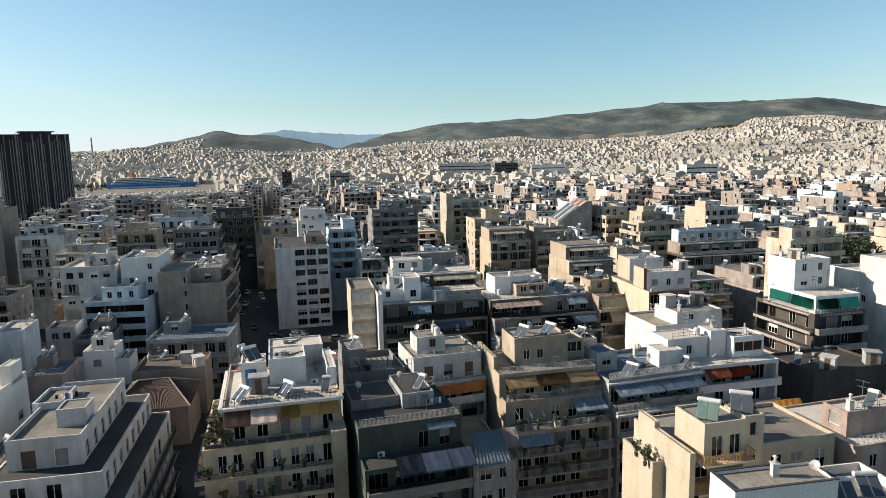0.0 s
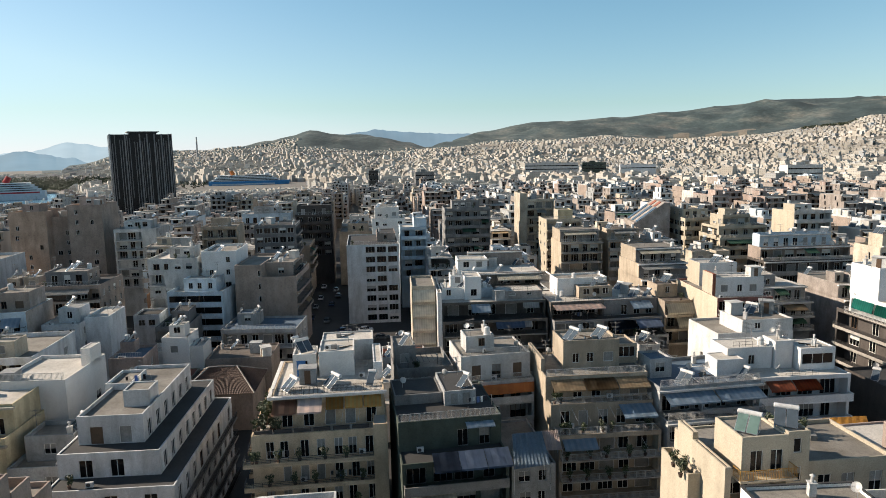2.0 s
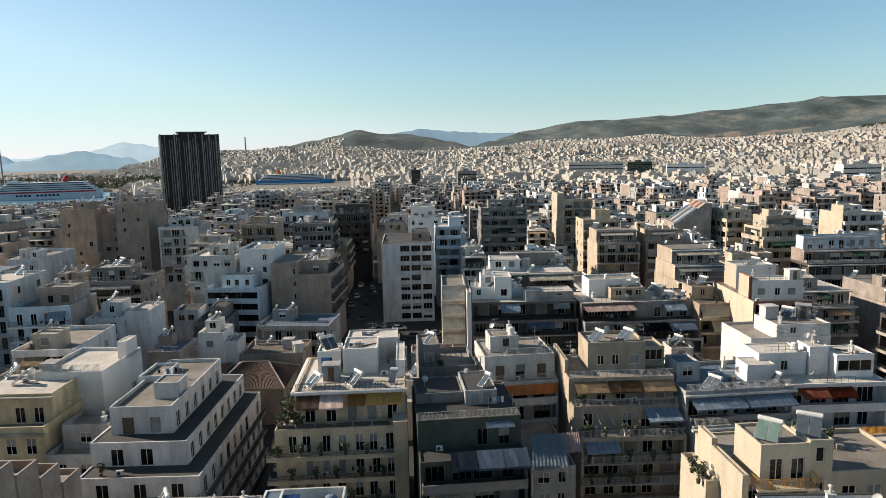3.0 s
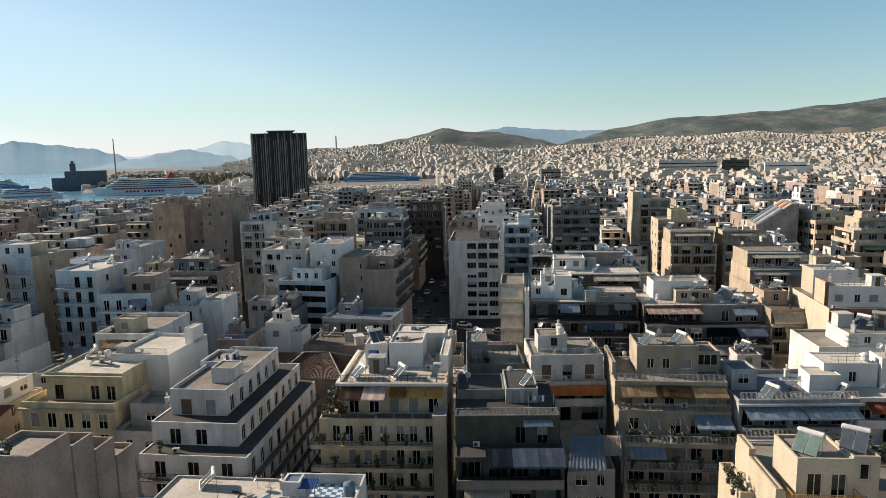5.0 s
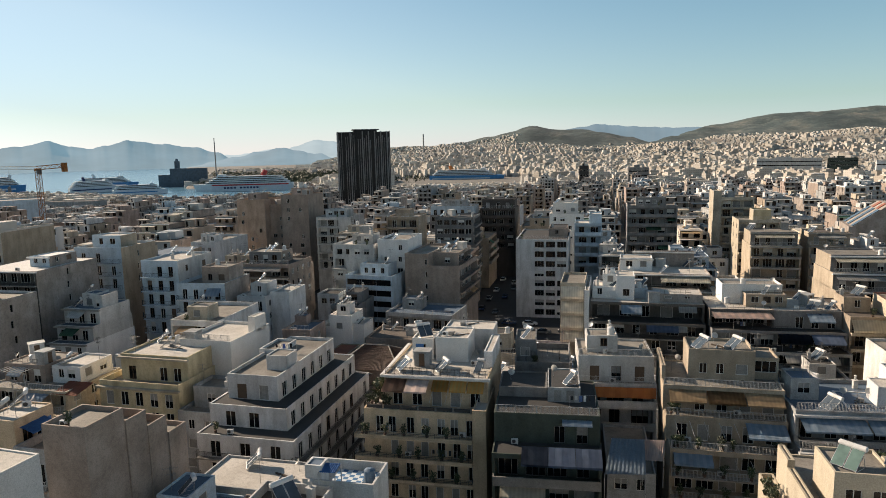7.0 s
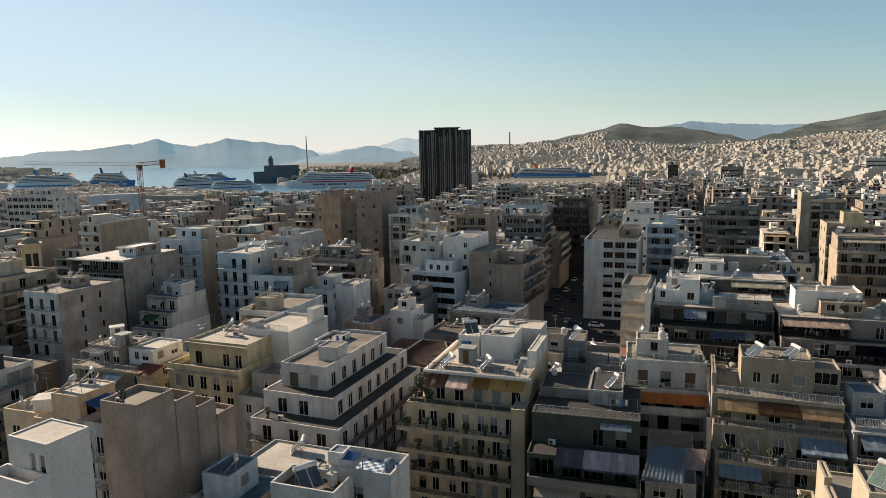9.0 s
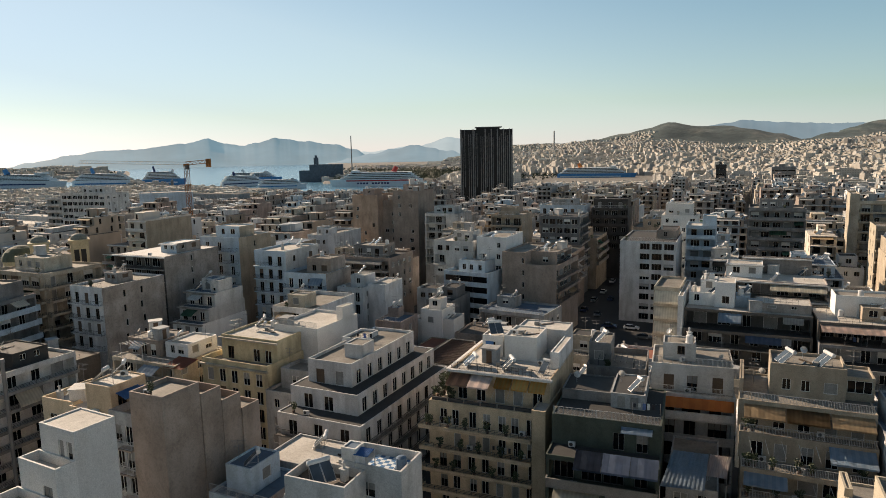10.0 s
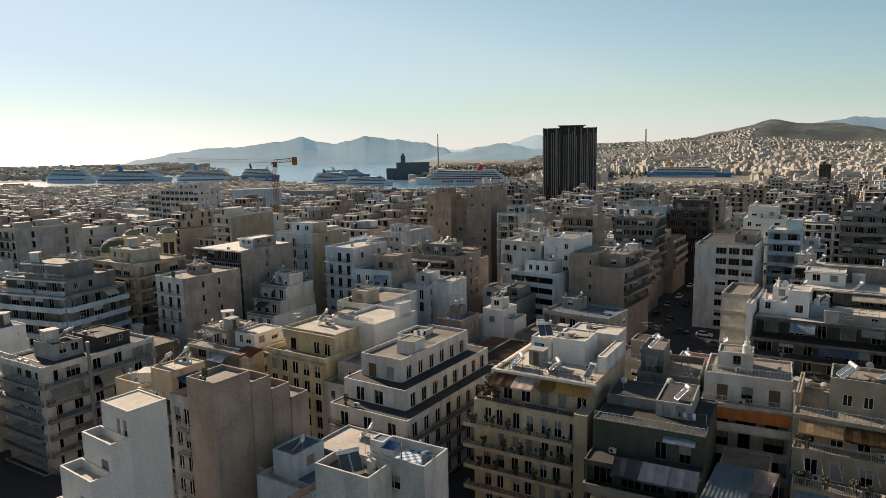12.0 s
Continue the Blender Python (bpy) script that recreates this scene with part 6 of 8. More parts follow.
c = ramp(nt, links, info.outputs["Random"], (0.0, (0.56, 0.56, 0.55)), (0.2, (0.36, 0.29, 0.225)), (0.35, (0.64, 0.63, 0.60)), (0.5, (0.30, 0.28, 0.26)), (0.62, (0.50, 0.43, 0.33)), (0.75, (0.38, 0.38, 0.375)), (0.85, (0.46, 0.52, 0.56)), (0.93, (0.44, 0.33, 0.25)), (1.0, (0.62, 0.58, 0.52)))
c = mixed(nt, links, "MULTIPLY", 0.7, c, ramp(nt, links, noise_at(nt, links, pos, 0.2, 7, (1, 1, 0.4)), (0.3, 0.6), (0.65, 1.1)))
links.new(c, bsdf.inputs["Base Color"])
bsdf.inputs["Roughness"].default_value = 0.9


def block_mesh(w, d, h, rng):
    """A block with deep balconies, up to two set-back floors and roof houses; only the storeys that stand clear of its neighbours are detailed."""
    bm = bmesh.new()
    backs = rng.choice((0, 1, 1, 2)) if h > 10 else 0
    deep = rng.choice((0.9, 1.2, 1.5))
    open_floors = rng.random() < 0.65
    party = rng.random() < 0.6
    tops = [(0.0, 0.0, -12.0, h - backs * STOREY)] + [(2.2 * (k + 1), rng.choice((0.0, 0.0, 1.4)), h - (backs - k) * STOREY, h - (backs - k - 1) * STOREY) for k in range(backs)]
    for level, (y0, inset, za, zb) in enumerate(tops):
        x0, x1 = inset, w - inset
        floors = max(1, min(4, int((zb - max(za, 0)) / STOREY))) if level == 0 else 1
        n = max(2, int((x1 - x0) / 3.2))
        for side in ("front", "left", "right"):
            (ox, oy), u, nn, rot = SIDES[side]
            o, ln = (x0 + ox * (x1 - x0), y0 + oy * (d - y0)), (x1 - x0 if side == "front" else d - y0)
            holes, panes = [], []
            if side == "front" or rng.random() < 0.5:
                nb = n if side == "front" else 2
                for i in range(floors):
                    zf = zb - (i + 1) * STOREY
                    open_front = side == "front" and level == 0 and open_floors
                    if open_front:
                        holes.append((0.5, zf + 0.03, ln - 0.5, zf + STOREY - 0.4, 2.1))
                    for k in range(nb):
                        m = ln * (k + 0.5) / nb
                        ww = rng.choice((0.6, 0.8, 1.1)) if side == "front" else 0.5
                        if not open_front:
                            holes.append((m - ww, zf + 0.4, m + ww, zf + 2.4))
                        panes.append((max(0.55, m - ww), zf + 0.4, min(ln - 0.55, m + ww), zf + 2.4, 2.08 if open_front else 0.2))
            n0 = len(bm.faces)
            holed(bm, o, u, nn, ln, za, zb, holes)
            if side != "front" and party:
                bm.faces.ensure_lookup_table()
                for q in bm.faces[n0:]:
                    q.material_index = 7
            for a, b, c, e, kk in panes:
                at = lambda q, z: (o[0] + u[0] * q - nn[0] * kk, o[1] + u[1] * q - nn[1] * kk, z)  # noqa: E731
                quad(bm, at(a, b), at(c, b), at(c, e), at(a, e), 1)
        if level == 0 and rng.random() < 0.8:
            for i in range(1, floors + 1):
                zf = zb - i * STOREY
                box(bm, 0.2, -deep, zf - 0.18, w - 0.2, 0, zf, 5)
                box(bm, 0.2, -deep - 0.05, zf, w - 0.2, -deep + 0.05, zf + 0.85, rng.choice((0, 5, 3)))
                if rng.random() < 0.5:
                    a = rng.uniform(0.3, w * 0.5)
                    b = a + rng.uniform(2.4, 4.5)
                    quad(bm, (a, 0, zf + 2.7), (a, -deep - 0.2, zf + 1.9), (min(b, w), -deep - 0.2, zf + 1.9), (min(b, w), 0, zf + 2.7), 3)
        if level:
            if rng.random() < 0.6:
                a, b = x0 + 0.3, x0 + (x1 - x0) * rng.uniform(0.5, 0.98)
                quad(bm, (a, y0, zb - 0.3), (a, y0 - 2.0, zb - 0.9), (b, y0 - 2.0, zb - 0.9), (b, y0, zb - 0.3), 3)
        box(bm, x0 - 0.25, y0 - 0.5, zb - 0.22, x1 + 0.25, y0, zb + 0.05, 5)
        quad(bm, (x0, y0, zb), (x1, y0, zb), (x1, d, zb), (x0, d, zb), 2)
        quad(bm, (x1, d, za), (x0, d, za), (x0, d, zb), (x1, d, zb))
    lo = tops[-1][0]
    for a0, b0, a1, b1 in ((0, lo, w, lo + 0.2), (0, d - 0.2, w, d), (0, lo + 0.2, 0.2, d - 0.2), (w - 0.2, lo + 0.2, w, d - 0.2)):
        if not backs:
            box(bm, a0, b0, h, a1, b1, h + 0.6)
    for k in range(rng.choice((1, 2, 2))):
        pw, pd = w * rng.uniform(0.25, 0.5), (d - lo) * rng.uniform(0.2, 0.4)
        px, py = rng.uniform(1.6, max(1.7, w - pw - 1.6)), rng.uniform(lo + 1, d - pd - 1)
        hh = h + rng.uniform(1.8, 3)
        box(bm, px, py, h - 0.1, px + pw, py + pd, hh)
        quad(bm, (px + 0.6, py - 0.02, h), (px + 1.4, py - 0.02, h), (px + 1.4, py - 0.02, hh - 0.6), (px + 0.6, py - 0.02, hh - 0.6), 1)
    for k in range(3):
        ax, ay = rng.uniform(1, w - 2), rng.uniform(lo + 1, d - 2)
        box(bm, ax, ay, h - 0.05, ax + rng.uniform(0.6, 1.8), ay + rng.uniform(0.5, 1.2), h + rng.uniform(0.1, 0.9), rng.choice((0, 3, 4)))
    for k in range(rng.choice((1, 2, 3))):   # solar heaters
        q = Matrix.Translation((rng.uniform(2, w - 2), rng.uniform(lo + 1.5, d - 1.5), h + 0.05)) @ Matrix.Rotation(radians(-44 - GRID), 4, "Z")
        box(bm, -1.0, -0.05, 0.1, 1.0, 1.9, 0.2, 6, q @ Matrix.Rotation(radians(42), 4, "X"))
        box(bm, -1.1, 1.2, 1.3, 1.1, 1.7, 1.8, 4, q)
    for k in range(3):   # aerials
        ax, ay, hh = rng.uniform(1, w - 1), rng.uniform(lo + 1, d - 1), rng.uniform(2, 4.5)
        box(bm, ax - 0.04, ay - 0.04, h, ax + 0.04, ay + 0.04, h + hh, 4)
        box(bm, ax - 0.7, ay - 0.03, h + hh - 0.3, ax + 0.7, ay + 0.03, h + hh - 0.24, 4)
    me = bpy.data.meshes.new("apartment_block")
    bm.to_mesh(me)
    bm.free()
    for mt in (TOWNWALL, GLASS, rng.choice((ROOF, ROOFWHITE, BROWNROOF, ROOFDARK)), rng.choice((AWN_GREY, AWN_CREAM, AWN_GREEN, AWN_BROWN)), TANK, rng.choice((SLAB, WHITE, BRIGHT)), SOLARGLASS, rng.choice((WEATHERED, BROWN, TAN, PALEGREY))):
        me.materials.append(mt)
    return me


kinds, NEAR, FARBLOCKS = {}, [], []
COARSE.sort(key=lambda q: math.hypot(q[0], q[1]) + (0 if -46 < polar(q[0], q[1])[0] < 90 else 400))
for x, y, gz, w, d, h in COARSE:
    key = (round(w / 2) * 2, round(d / 3) * 3, round(h / 3.1), rng.randrange(2))
    if key not in kinds:
        kinds[key] = block_mesh(key[0] - 0.1, key[1], key[2] * STOREY + 0.6, rng)
    if len(NEAR) >= 110:
        FARBLOCKS.append((key, x, y, gz))
        continue
    NEAR.append(key)
    ob = new("apartment_block", kinds[key])
    ob.matrix_basis = pose(x, y, gz + rng.uniform(-0.8, 0.8), 0, 0, GRID + rng.uniform(-2, 2))
    tagged(ob, "apartment block with balconies and a flat roof", "building", "blocks of the town")
allv, allf, alli, offs = [], [], [], 0
cols = [STAINED, WEATHERED, PINK, WHITE, BEIGE, BRIGHT, CREAM, GREY, WHITE, BLUEWHITE, PALEGREY, PINK, BROWN, WHITE]
for key, x, y, gz in FARBLOCKS:
    me, m = kinds[key], pose(x, y, gz + rng.uniform(-0.8, 0.8), 0, 0, GRID + rng.uniform(-2, 2))
    wallmat, roofmat = 6 + rng.randrange(len(cols)), rng.choice((1, 8 + len(cols), 6 + len(cols), 7 + len(cols)))
    sidemat = 6 + rng.choice((1, 4, 10, 12, 12, 1))
    allv += [tuple(m @ v.co) for v in me.vertices]
    for p in me.polygons:
        allf.append([offs + i for i in p.vertices])
        alli.append(wallmat if p.material_index == 0 else sidemat if p.material_index == 7 else roofmat if p.material_index == 2 else p.material_index - 1)
    offs += len(me.vertices)
me = bpy.data.meshes.new("town_blocks")
me.from_pydata(allv, [], allf)
for mt in [GLASS, ROOF, AWN_GREY, TANK, WHITE, SOLARGLASS] + cols + [ROOFDARK, ROOFWHITE, BROWNROOF]:
    me.materials.append(mt)
me.polygons.foreach_set("material_index", alli)
tagged(new("town_blocks", me), "close-packed apartment blocks with balconies and flat roofs", "town", kind="stuff")

# ---------------------------------------------------------------- things on the roofs
def heater(name, collectors, glass, label):
    """Solar water heater: sloping collectors on a steel stand with a lying tank at their upper edge."""
    root = new(name)
    tagged(root, label, "solar heater", "solar heaters on the roofs")
    bm = bmesh.new()
    wd = 1.05 * collectors
    for x in (-wd / 2 + 0.1, wd / 2 - 0.1):
        tube(bm, (x, -0.75, 0), (x, 0.75, 0.0), 0.025, 4)
        tube(bm, (x, 0.75, 0), (x, 0.75, 1.45), 0.025, 4)
        tube(bm, (x, -0.75, 0), (x, 0.75, 1.35), 0.025, 4)
    part("stand", bm, STEEL, root)
    tilt = Matrix.Translation((0, -0.75, 0.12)) @ Matrix.Rotation(radians(42), 4, "X")
    for k in range(collectors):
        x = -wd / 2 + 1.05 * k + 0.03
        bm = bmesh.new()
        box(bm, x, 0, 0, x + 0.99, 1.95, 0.09, 0, tilt)
        box(bm, x + 0.04, 0.04, 0.09, x + 0.95, 1.91, 0.097, 1, tilt)
        part("collector", bm, [STEEL, glass], root)
    bm = bmesh.new()
    tube(bm, (-wd * 0.5, 0.8, 1.6), (wd * 0.5, 0.8, 1.6), 0.25, 14)
    for sx in (-1, 1):
        tube(bm, (sx * wd * 0.5, 0.8, 1.6), (sx * (wd * 0.5 + 0.07), 0.8, 1.6), 0.24, 14, 0, 0.15)
    part("tank", bm, TANK, root)
    return root


def joined(root, mats):
    """The same thing as one mesh, for the roofs far off."""
    bm = bmesh.new()
    for ob in [root] + list(root.children):
        if ob.type != "MESH":
            continue
        n0 = len(bm.faces)
        bm.from_mesh(ob.data)
        bm.faces.ensure_lookup_table()
        for f in bm.faces[n0:]:
            f.material_index = mats.index(ob.data.materials[f.material_index])
    ob = part(root.name.split(".")[0], bm, mats)
    return ob


def satellite_dish(label):
    bm = bmesh.new()
    tube(bm, (0, 0, 0), (0, 0, 1.1), 0.03, 6)
    root = part("satellite_dish", bm, STEEL)
    tagged(root, label, "satellite dish", "satellite dishes on the roofs")
    bm = bmesh.new()
    tilt = Matrix.Translation((0, -0.12, 1.1)) @ Matrix.Rotation(radians(55), 4, "X")
    rings = []
    for k in range(5):
        r, z = 0.45 * k / 4, 0.16 * (k / 4) ** 2
        rings.append([bm.verts.new(tilt @ Vector((r * math.cos(a * math.pi / 8), r * math.sin(a * math.pi / 8), z))) for a in range(16)] if k else [bm.verts.new(tilt @ Vector((0, 0, 0)))])
    for a in range(16):
        bm.faces.new((rings[0][0], rings[1][a], rings[1][a - 15]))
        for k in range(1, 4):
            bm.faces.new((rings[k][a], rings[k + 1][a], rings[k + 1][a - 15], rings[k][a - 15]))
    bmesh.ops.solidify(bm, geom=bm.faces[:], thickness=0.015)
    part("reflector", bm, TANK, root)
    bm = bmesh.new()
    tube(bm, tilt @ Vector((0, -0.4, 0.14)), tilt @ Vector((0, -0.05, 0.5)), 0.015, 4)
    tube(bm, tilt @ Vector((0, -0.05, 0.45)), tilt @ Vector((0, -0.03, 0.56)), 0.04, 6)
    part("feed_arm", bm, STEEL, root)
    return root


def aerial(rng, label):
    bm = bmesh.new()
    h = rng.uniform(2.4, 4.2)
    tube(bm, (0, 0, 0), (0, 0, h), 0.03, 5)
    for z, ln in ((h - 0.15, 1.5), (h - 0.8, 1.1)):
        tube(bm, (-ln / 2, 0, z), (ln / 2, 0, z), 0.014, 4)
        for k in range(9):
            x = -ln / 2 + ln * k / 8
            w = 0.42 - 0.02 * k
            tube(bm, (x, -w, z), (x, w, z), 0.011, 3)
    return tagged(part("tv_aerial", bm, AERIAL), label, "aerial", "aerials on the roofs")


def ac_unit(label):
    bm = bmesh.new()
    box(bm, -0.42, -0.16, 0.1, 0.42, 0.16, 0.7)
    box(bm, -0.36, -0.12, 0, -0.3, 0.12, 0.1), box(bm, 0.3, -0.12, 0, 0.36, 0.12, 0.1)
    root = part("air_conditioner", bm, TANK)
    tagged(root, label, "air conditioner", "air conditioners")
    bm = bmesh.new()
    tube(bm, (-0.1, -0.165, 0.4), (-0.1, -0.18, 0.4), 0.23, 14)
    part("fan_grille", bm, RAILDARK, root)
    return root


def water_tank(mat, label):
    bm = bmesh.new()
    tube(bm, (0, 0, 0.15), (0, 0, 1.15), 0.5, 14)
    tube(bm, (0, 0, 1.15), (0, 0, 1.32), 0.5, 14, 0, 0.2)
    box(bm, -0.5, -0.5, 0, 0.5, 0.5, 0.15)
    return tagged(part("water_tank", bm, mat), label, "water tank", "water tanks on the roofs")


def flue(label):
    bm = bmesh.new()
    box(bm, -0.28, -0.28, 0, 0.28, 0.28, 1.1)
    box(bm, -0.36, -0.36, 1.1, 0.36, 0.36, 1.18)
    tube(bm, (0, 0, 1.18), (0, 0, 1.7), 0.13, 10)
    tube(bm, (0, 0, 1.74), (0, 0, 1.9), 0.24, 10, 0, 0.02)
    return tagged(part("roof_chimney", bm, WHITE), label, "chimney", "roof chimneys")


def roof_shed(mat, label):
    bm = bmesh.new()
    box(bm, -1.1, -0.9, 0, 1.1, 0.9, 2.1)
    box(bm, -1.25, -1.1, 2.1, 1.25, 1.05, 2.22)
    root = part("roof_shed", bm, mat)
    tagged(root, label, "shed", "sheds on the roofs")
    bm = bmesh.new()
    box(bm, -0.4, -0.94, 0.02, 0.4, -0.902, 1.9)
    part("door", bm, FRAMEB, root)
    return root


def roof_rail(label):
    """A run of light steel railing, used round the roof edges."""
    bm = bmesh.new()
    for z in (0.5, 1.0):
        tube(bm, (-2.5, 0, z), (2.5, 0, z), 0.025, 4)
    for k in range(6):
        tube(bm, (-2.5 + k, 0, 0), (-2.5 + k, 0, 1.0), 0.025, 4)
    return tagged(part("roof_railing", bm, RAILDARK), label, "railing", "railings on the roofs")


def leaves(bm, rng, c, rad, n, size, mi=0):
    for _ in range(n):
        while True:
            p = Vector((rng.uniform(-1, 1), rng.uniform(-1, 1), rng.uniform(-1, 1)))
            if 0.1 < p.length < 1:
                break
        p = Vector((p.x * rad[0], p.y * rad[1], p.z * rad[2])) + Vector(c)
        q = Euler((rng.uniform(-1.2, 1.2), rng.uniform(-1.2, 1.2), rng.uniform(0, 6.3))).to_quaternion()
        s = size * rng.uniform(0.6, 1.4)
        vs = [bm.verts.new(p + q @ Vector(v)) for v in ((-s, 0, 0), (0, -s * 0.45, 0.05 * s), (s, 0, 0), (0, s * 0.45, 0.05 * s))]
        bm.faces.new(vs).material_index = mi


def potted_shrub(rng, label):
    bm = bmesh.new()
    tube(bm, (0, 0, 0), (0, 0, 0.42), 0.17, 10, 0, 0.24)
    root = part("potted_shrub", bm, TILE)
    tagged(root, label, "plant", "potted shrubs")
    bm = bmesh.new()
    tube(bm, (0, 0, 0.4), (0.05, 0, 0.9), 0.03, 5, 0, 0.015)
    part("stem", bm, BARK, root)
    bm = bmesh.new()
    for k in range(5):
        leaves(bm, rng, (rng.uniform(-0.25, 0.25), rng.uniform(-0.25, 0.25), 0.75 + 0.2 * k), (0.34, 0.34, 0.26), 38, 0.13)
    part("foliage", bm, LEAF, root)
    return root


def street_tree(rng, h, label):
    root = new("tree")
    tagged(root, label, "tree", "trees")
    bm = bmesh.new()
    tube(bm, (0, 0, 0), (0.1, 0.05, h * 0.45), h * 0.03, 8, 0, h * 0.018)
    crown = bmesh.new()
    for k in range(9):
        a, up = k * 2.4, h * rng.uniform(0.5, 0.92)
        tip = Vector((math.cos(a) * h * rng.uniform(0.12, 0.28), math.sin(a) * h * rng.uniform(0.12, 0.28), up))
        tube(bm, (0.1, 0.05, h * 0.4), tip, h * 0.012, 5, 0, h * 0.004)
        for _ in range(3):
            c = tip + Vector((rng.uniform(-1, 1), rng.uniform(-1, 1), rng.uniform(-0.6, 0.8))) * h * 0.09
            leaves(crown, rng, c, (h * 0.11, h * 0.11, h * 0.085), 75, h * 0.025)
    part("trunk", bm, BARK, root)
    part("crown", crown, LEAF, root)
    return root


rng = random.Random(21)
KIT = {
    "heater2": heater("solar_heater", 2, SOLARGLASS, "solar water heater with two dark collectors and white tank"),
    "heater1": heater("solar_heater", 1, SOLARGLASS, "small solar water heater with one collector and white tank"),
    "heaterg": heater("solar_heater", 2, SOLARGREEN, "solar water heater with green glass collectors and steel tank"),
    "dish": satellite_dish("white satellite dish on a short steel pole"),
    "aerial": aerial(rng, "thin metal television aerial on a roof pole"),
    "aerial2": aerial(rng, "thin metal television aerial on a roof pole"),
    "ac": ac_unit("white air conditioner box on a roof"),
    "tank": water_tank(TANK, "white plastic water tank on a flat roof"),
    "tankb": water_tank(ROOFBLUE, "blue plastic water tank on a flat roof"),
    "flue": flue("white roof chimney with a metal flue"),
    "shed": roof_shed(WHITE, "small white stair house with a brown door on a roof"),
    "shed2": roof_shed(PALEGREY, "small grey storage shed with a brown door on a roof"),
    "rrail": roof_rail("thin steel railing along a roof edge"),
    "shrub": potted_shrub(rng, "green potted shrub on a terrace"),
}
KIT["heater2far"] = tagged(joined(KIT["heater2"], [STEEL, SOLARGLASS, TANK]), "solar water heater with two dark collectors and white tank", "solar heater", "solar heaters on the roofs")
KIT["heater1far"] = tagged(joined(KIT["heater1"], [STEEL, SOLARGLASS, TANK]), "small solar water heater with one collector and white tank", "solar heater", "solar heaters on the roofs")
KIT["dishfar"] = tagged(joined(KIT["dish"], [STEEL, TANK]), "white satellite dish on a short steel pole", "satellite dish", "satellite dishes on the roofs")
USED = set()


def put(kind, m):
    if kind + "far" in KIT and (m.translation - Vector((16, 3, 20))).length > 130:
        kind += "far"
    if kind in USED:
        return copy_thing(KIT[kind], m)
    USED.add(kind)
    KIT[kind].matrix_basis = m
    return KIT[kind]


def on_deck(deck, a, b, turn=0.0, lift=0.0):
    _, x, y, ang, x0, y0, w, d, z, _ = deck
    c, s = math.cos(radians(ang)), math.sin(radians(ang))
    px, py = x0 + a, y0 + b
    return pose(x + c * px - s * py, y + s * px + c * py, z + 0.003 + lift, 0, 0, turn)


def world_of(x, y, ang, px, py, z, turn=0.0):
    c, s = math.cos(radians(ang)), math.sin(radians(ang))
    return pose(x + c * px - s * py, y + s * px + c * py, z, 0, 0, turn)


SOUTH = -44.0
# the heaters that can be told apart
for px, py in ((4.6, 10.6), (8.9, 10.8)):
    put("heater2", world_of(9.3, 85.2, 13, px, py, 22.02, SOUTH - 10))
for px, py, kind in ((4.4, 6.2, "heater2"), (9.8, 6.4, "heater2"), (15.0, 6.6, "heater1")):
    put(kind, world_of(-28.4, 72.4, 14.5, px, py, 19.46, SOUTH + (40 if kind == "heater1" else 0)))
put("heater2", world_of(-28.4, 72.4, 14.5, 5.9, 13.4, 22.42, 50))
put("heater1", world_of(-28.4, 72.4, 14.5, 4.9, 14.6, 22.42, 50))
put("heaterg", world_of(20.8, 60.0, 14, 5.6, 1.4, 23.16, -30))
put("heater2", world_of(20.8, 60.0, 14, 9.6, 1.6, 23.42, -20))
put("heater2", world_of(23.5, 50.8, 10, 12.0, 2.0, 18.62, 0))
put("heater2", world_of(23.5, 50.8, 10, 15.0, 2.4, 18.62, 0))
put("flue", world_of(23.5, 50.8, 10, 5.2, 2.2, 21.62, 0))
put("dish", world_of(23.5, 50.8, 10, 8.4, 1.2, 21.62, -60))
put("heater2", world_of(-18.3, 40.3, 14, 2.8, 1.8, 20.72, 70))
put("flue", world_of(-18.3, 40.3, 14, 4.6, 2.6, 20.72, 0))
put("tankb", world_of(-18.3, 40.3, 14, 8.8, 5.6, 21.12, 0))
put("heater1", world_of(-10.6, 75.6, 17, 9.4, 6.4, 18.85, -40))
for px, py, k in ((6.4, 2.4, "dish"), (13.8, 3.0, "dish"), (15.0, 5.4, "dish"), (12.4, 1.2, "dish"), (10, 6.6, "aerial")):
    put(k, world_of(29.4, 93.8, 13, px, py, 17.02 if px > 8 else 15.92, -120))
for px in (0.8, 1.6, 2.4, 2.9, 3.5, 0.4):
    put("shrub", world_of(-28.4, 72.4, 14.5, px - 0.2, 2.2 + (px * 7 % 2.2), 15.43, px * 60))
for k in range(8):
    put("shrub", world_of(-28.4, 72.4, 14.5, 1.0 + 0.4 * (k % 3), 4.2 + 1.2 * k, 15.43, k * 47) @ Matrix.Scale(1.9 if k < 3 else 1.2, 4))
for px, py, z in ((0.6, 0.5, 12), (3.4, 0.4, 12), (6.2, 0.5, 12), (7.4, 0.4, 12), (1.6, 0.4, 12), (12.4, 0.6, 12), (0.4, 3.7, 15.1), (1.2, 3.6, 15.1)):
    put("shrub", world_of(9.3, 85.2, 13, px, py, z - 0.1, px * 90))
for px, py, z in ((0.5, 4.2, 17.53), (1.2, 5.0, 17.53), (0.8, 6.4, 17.53), (14.2, 6.0, 20.03), (15.0, 6.6, 20.03), (13.6, 6.8, 20.03)):
    put("shrub", world_of(20.8, 60.0, 14, px, py, z, px * 77))

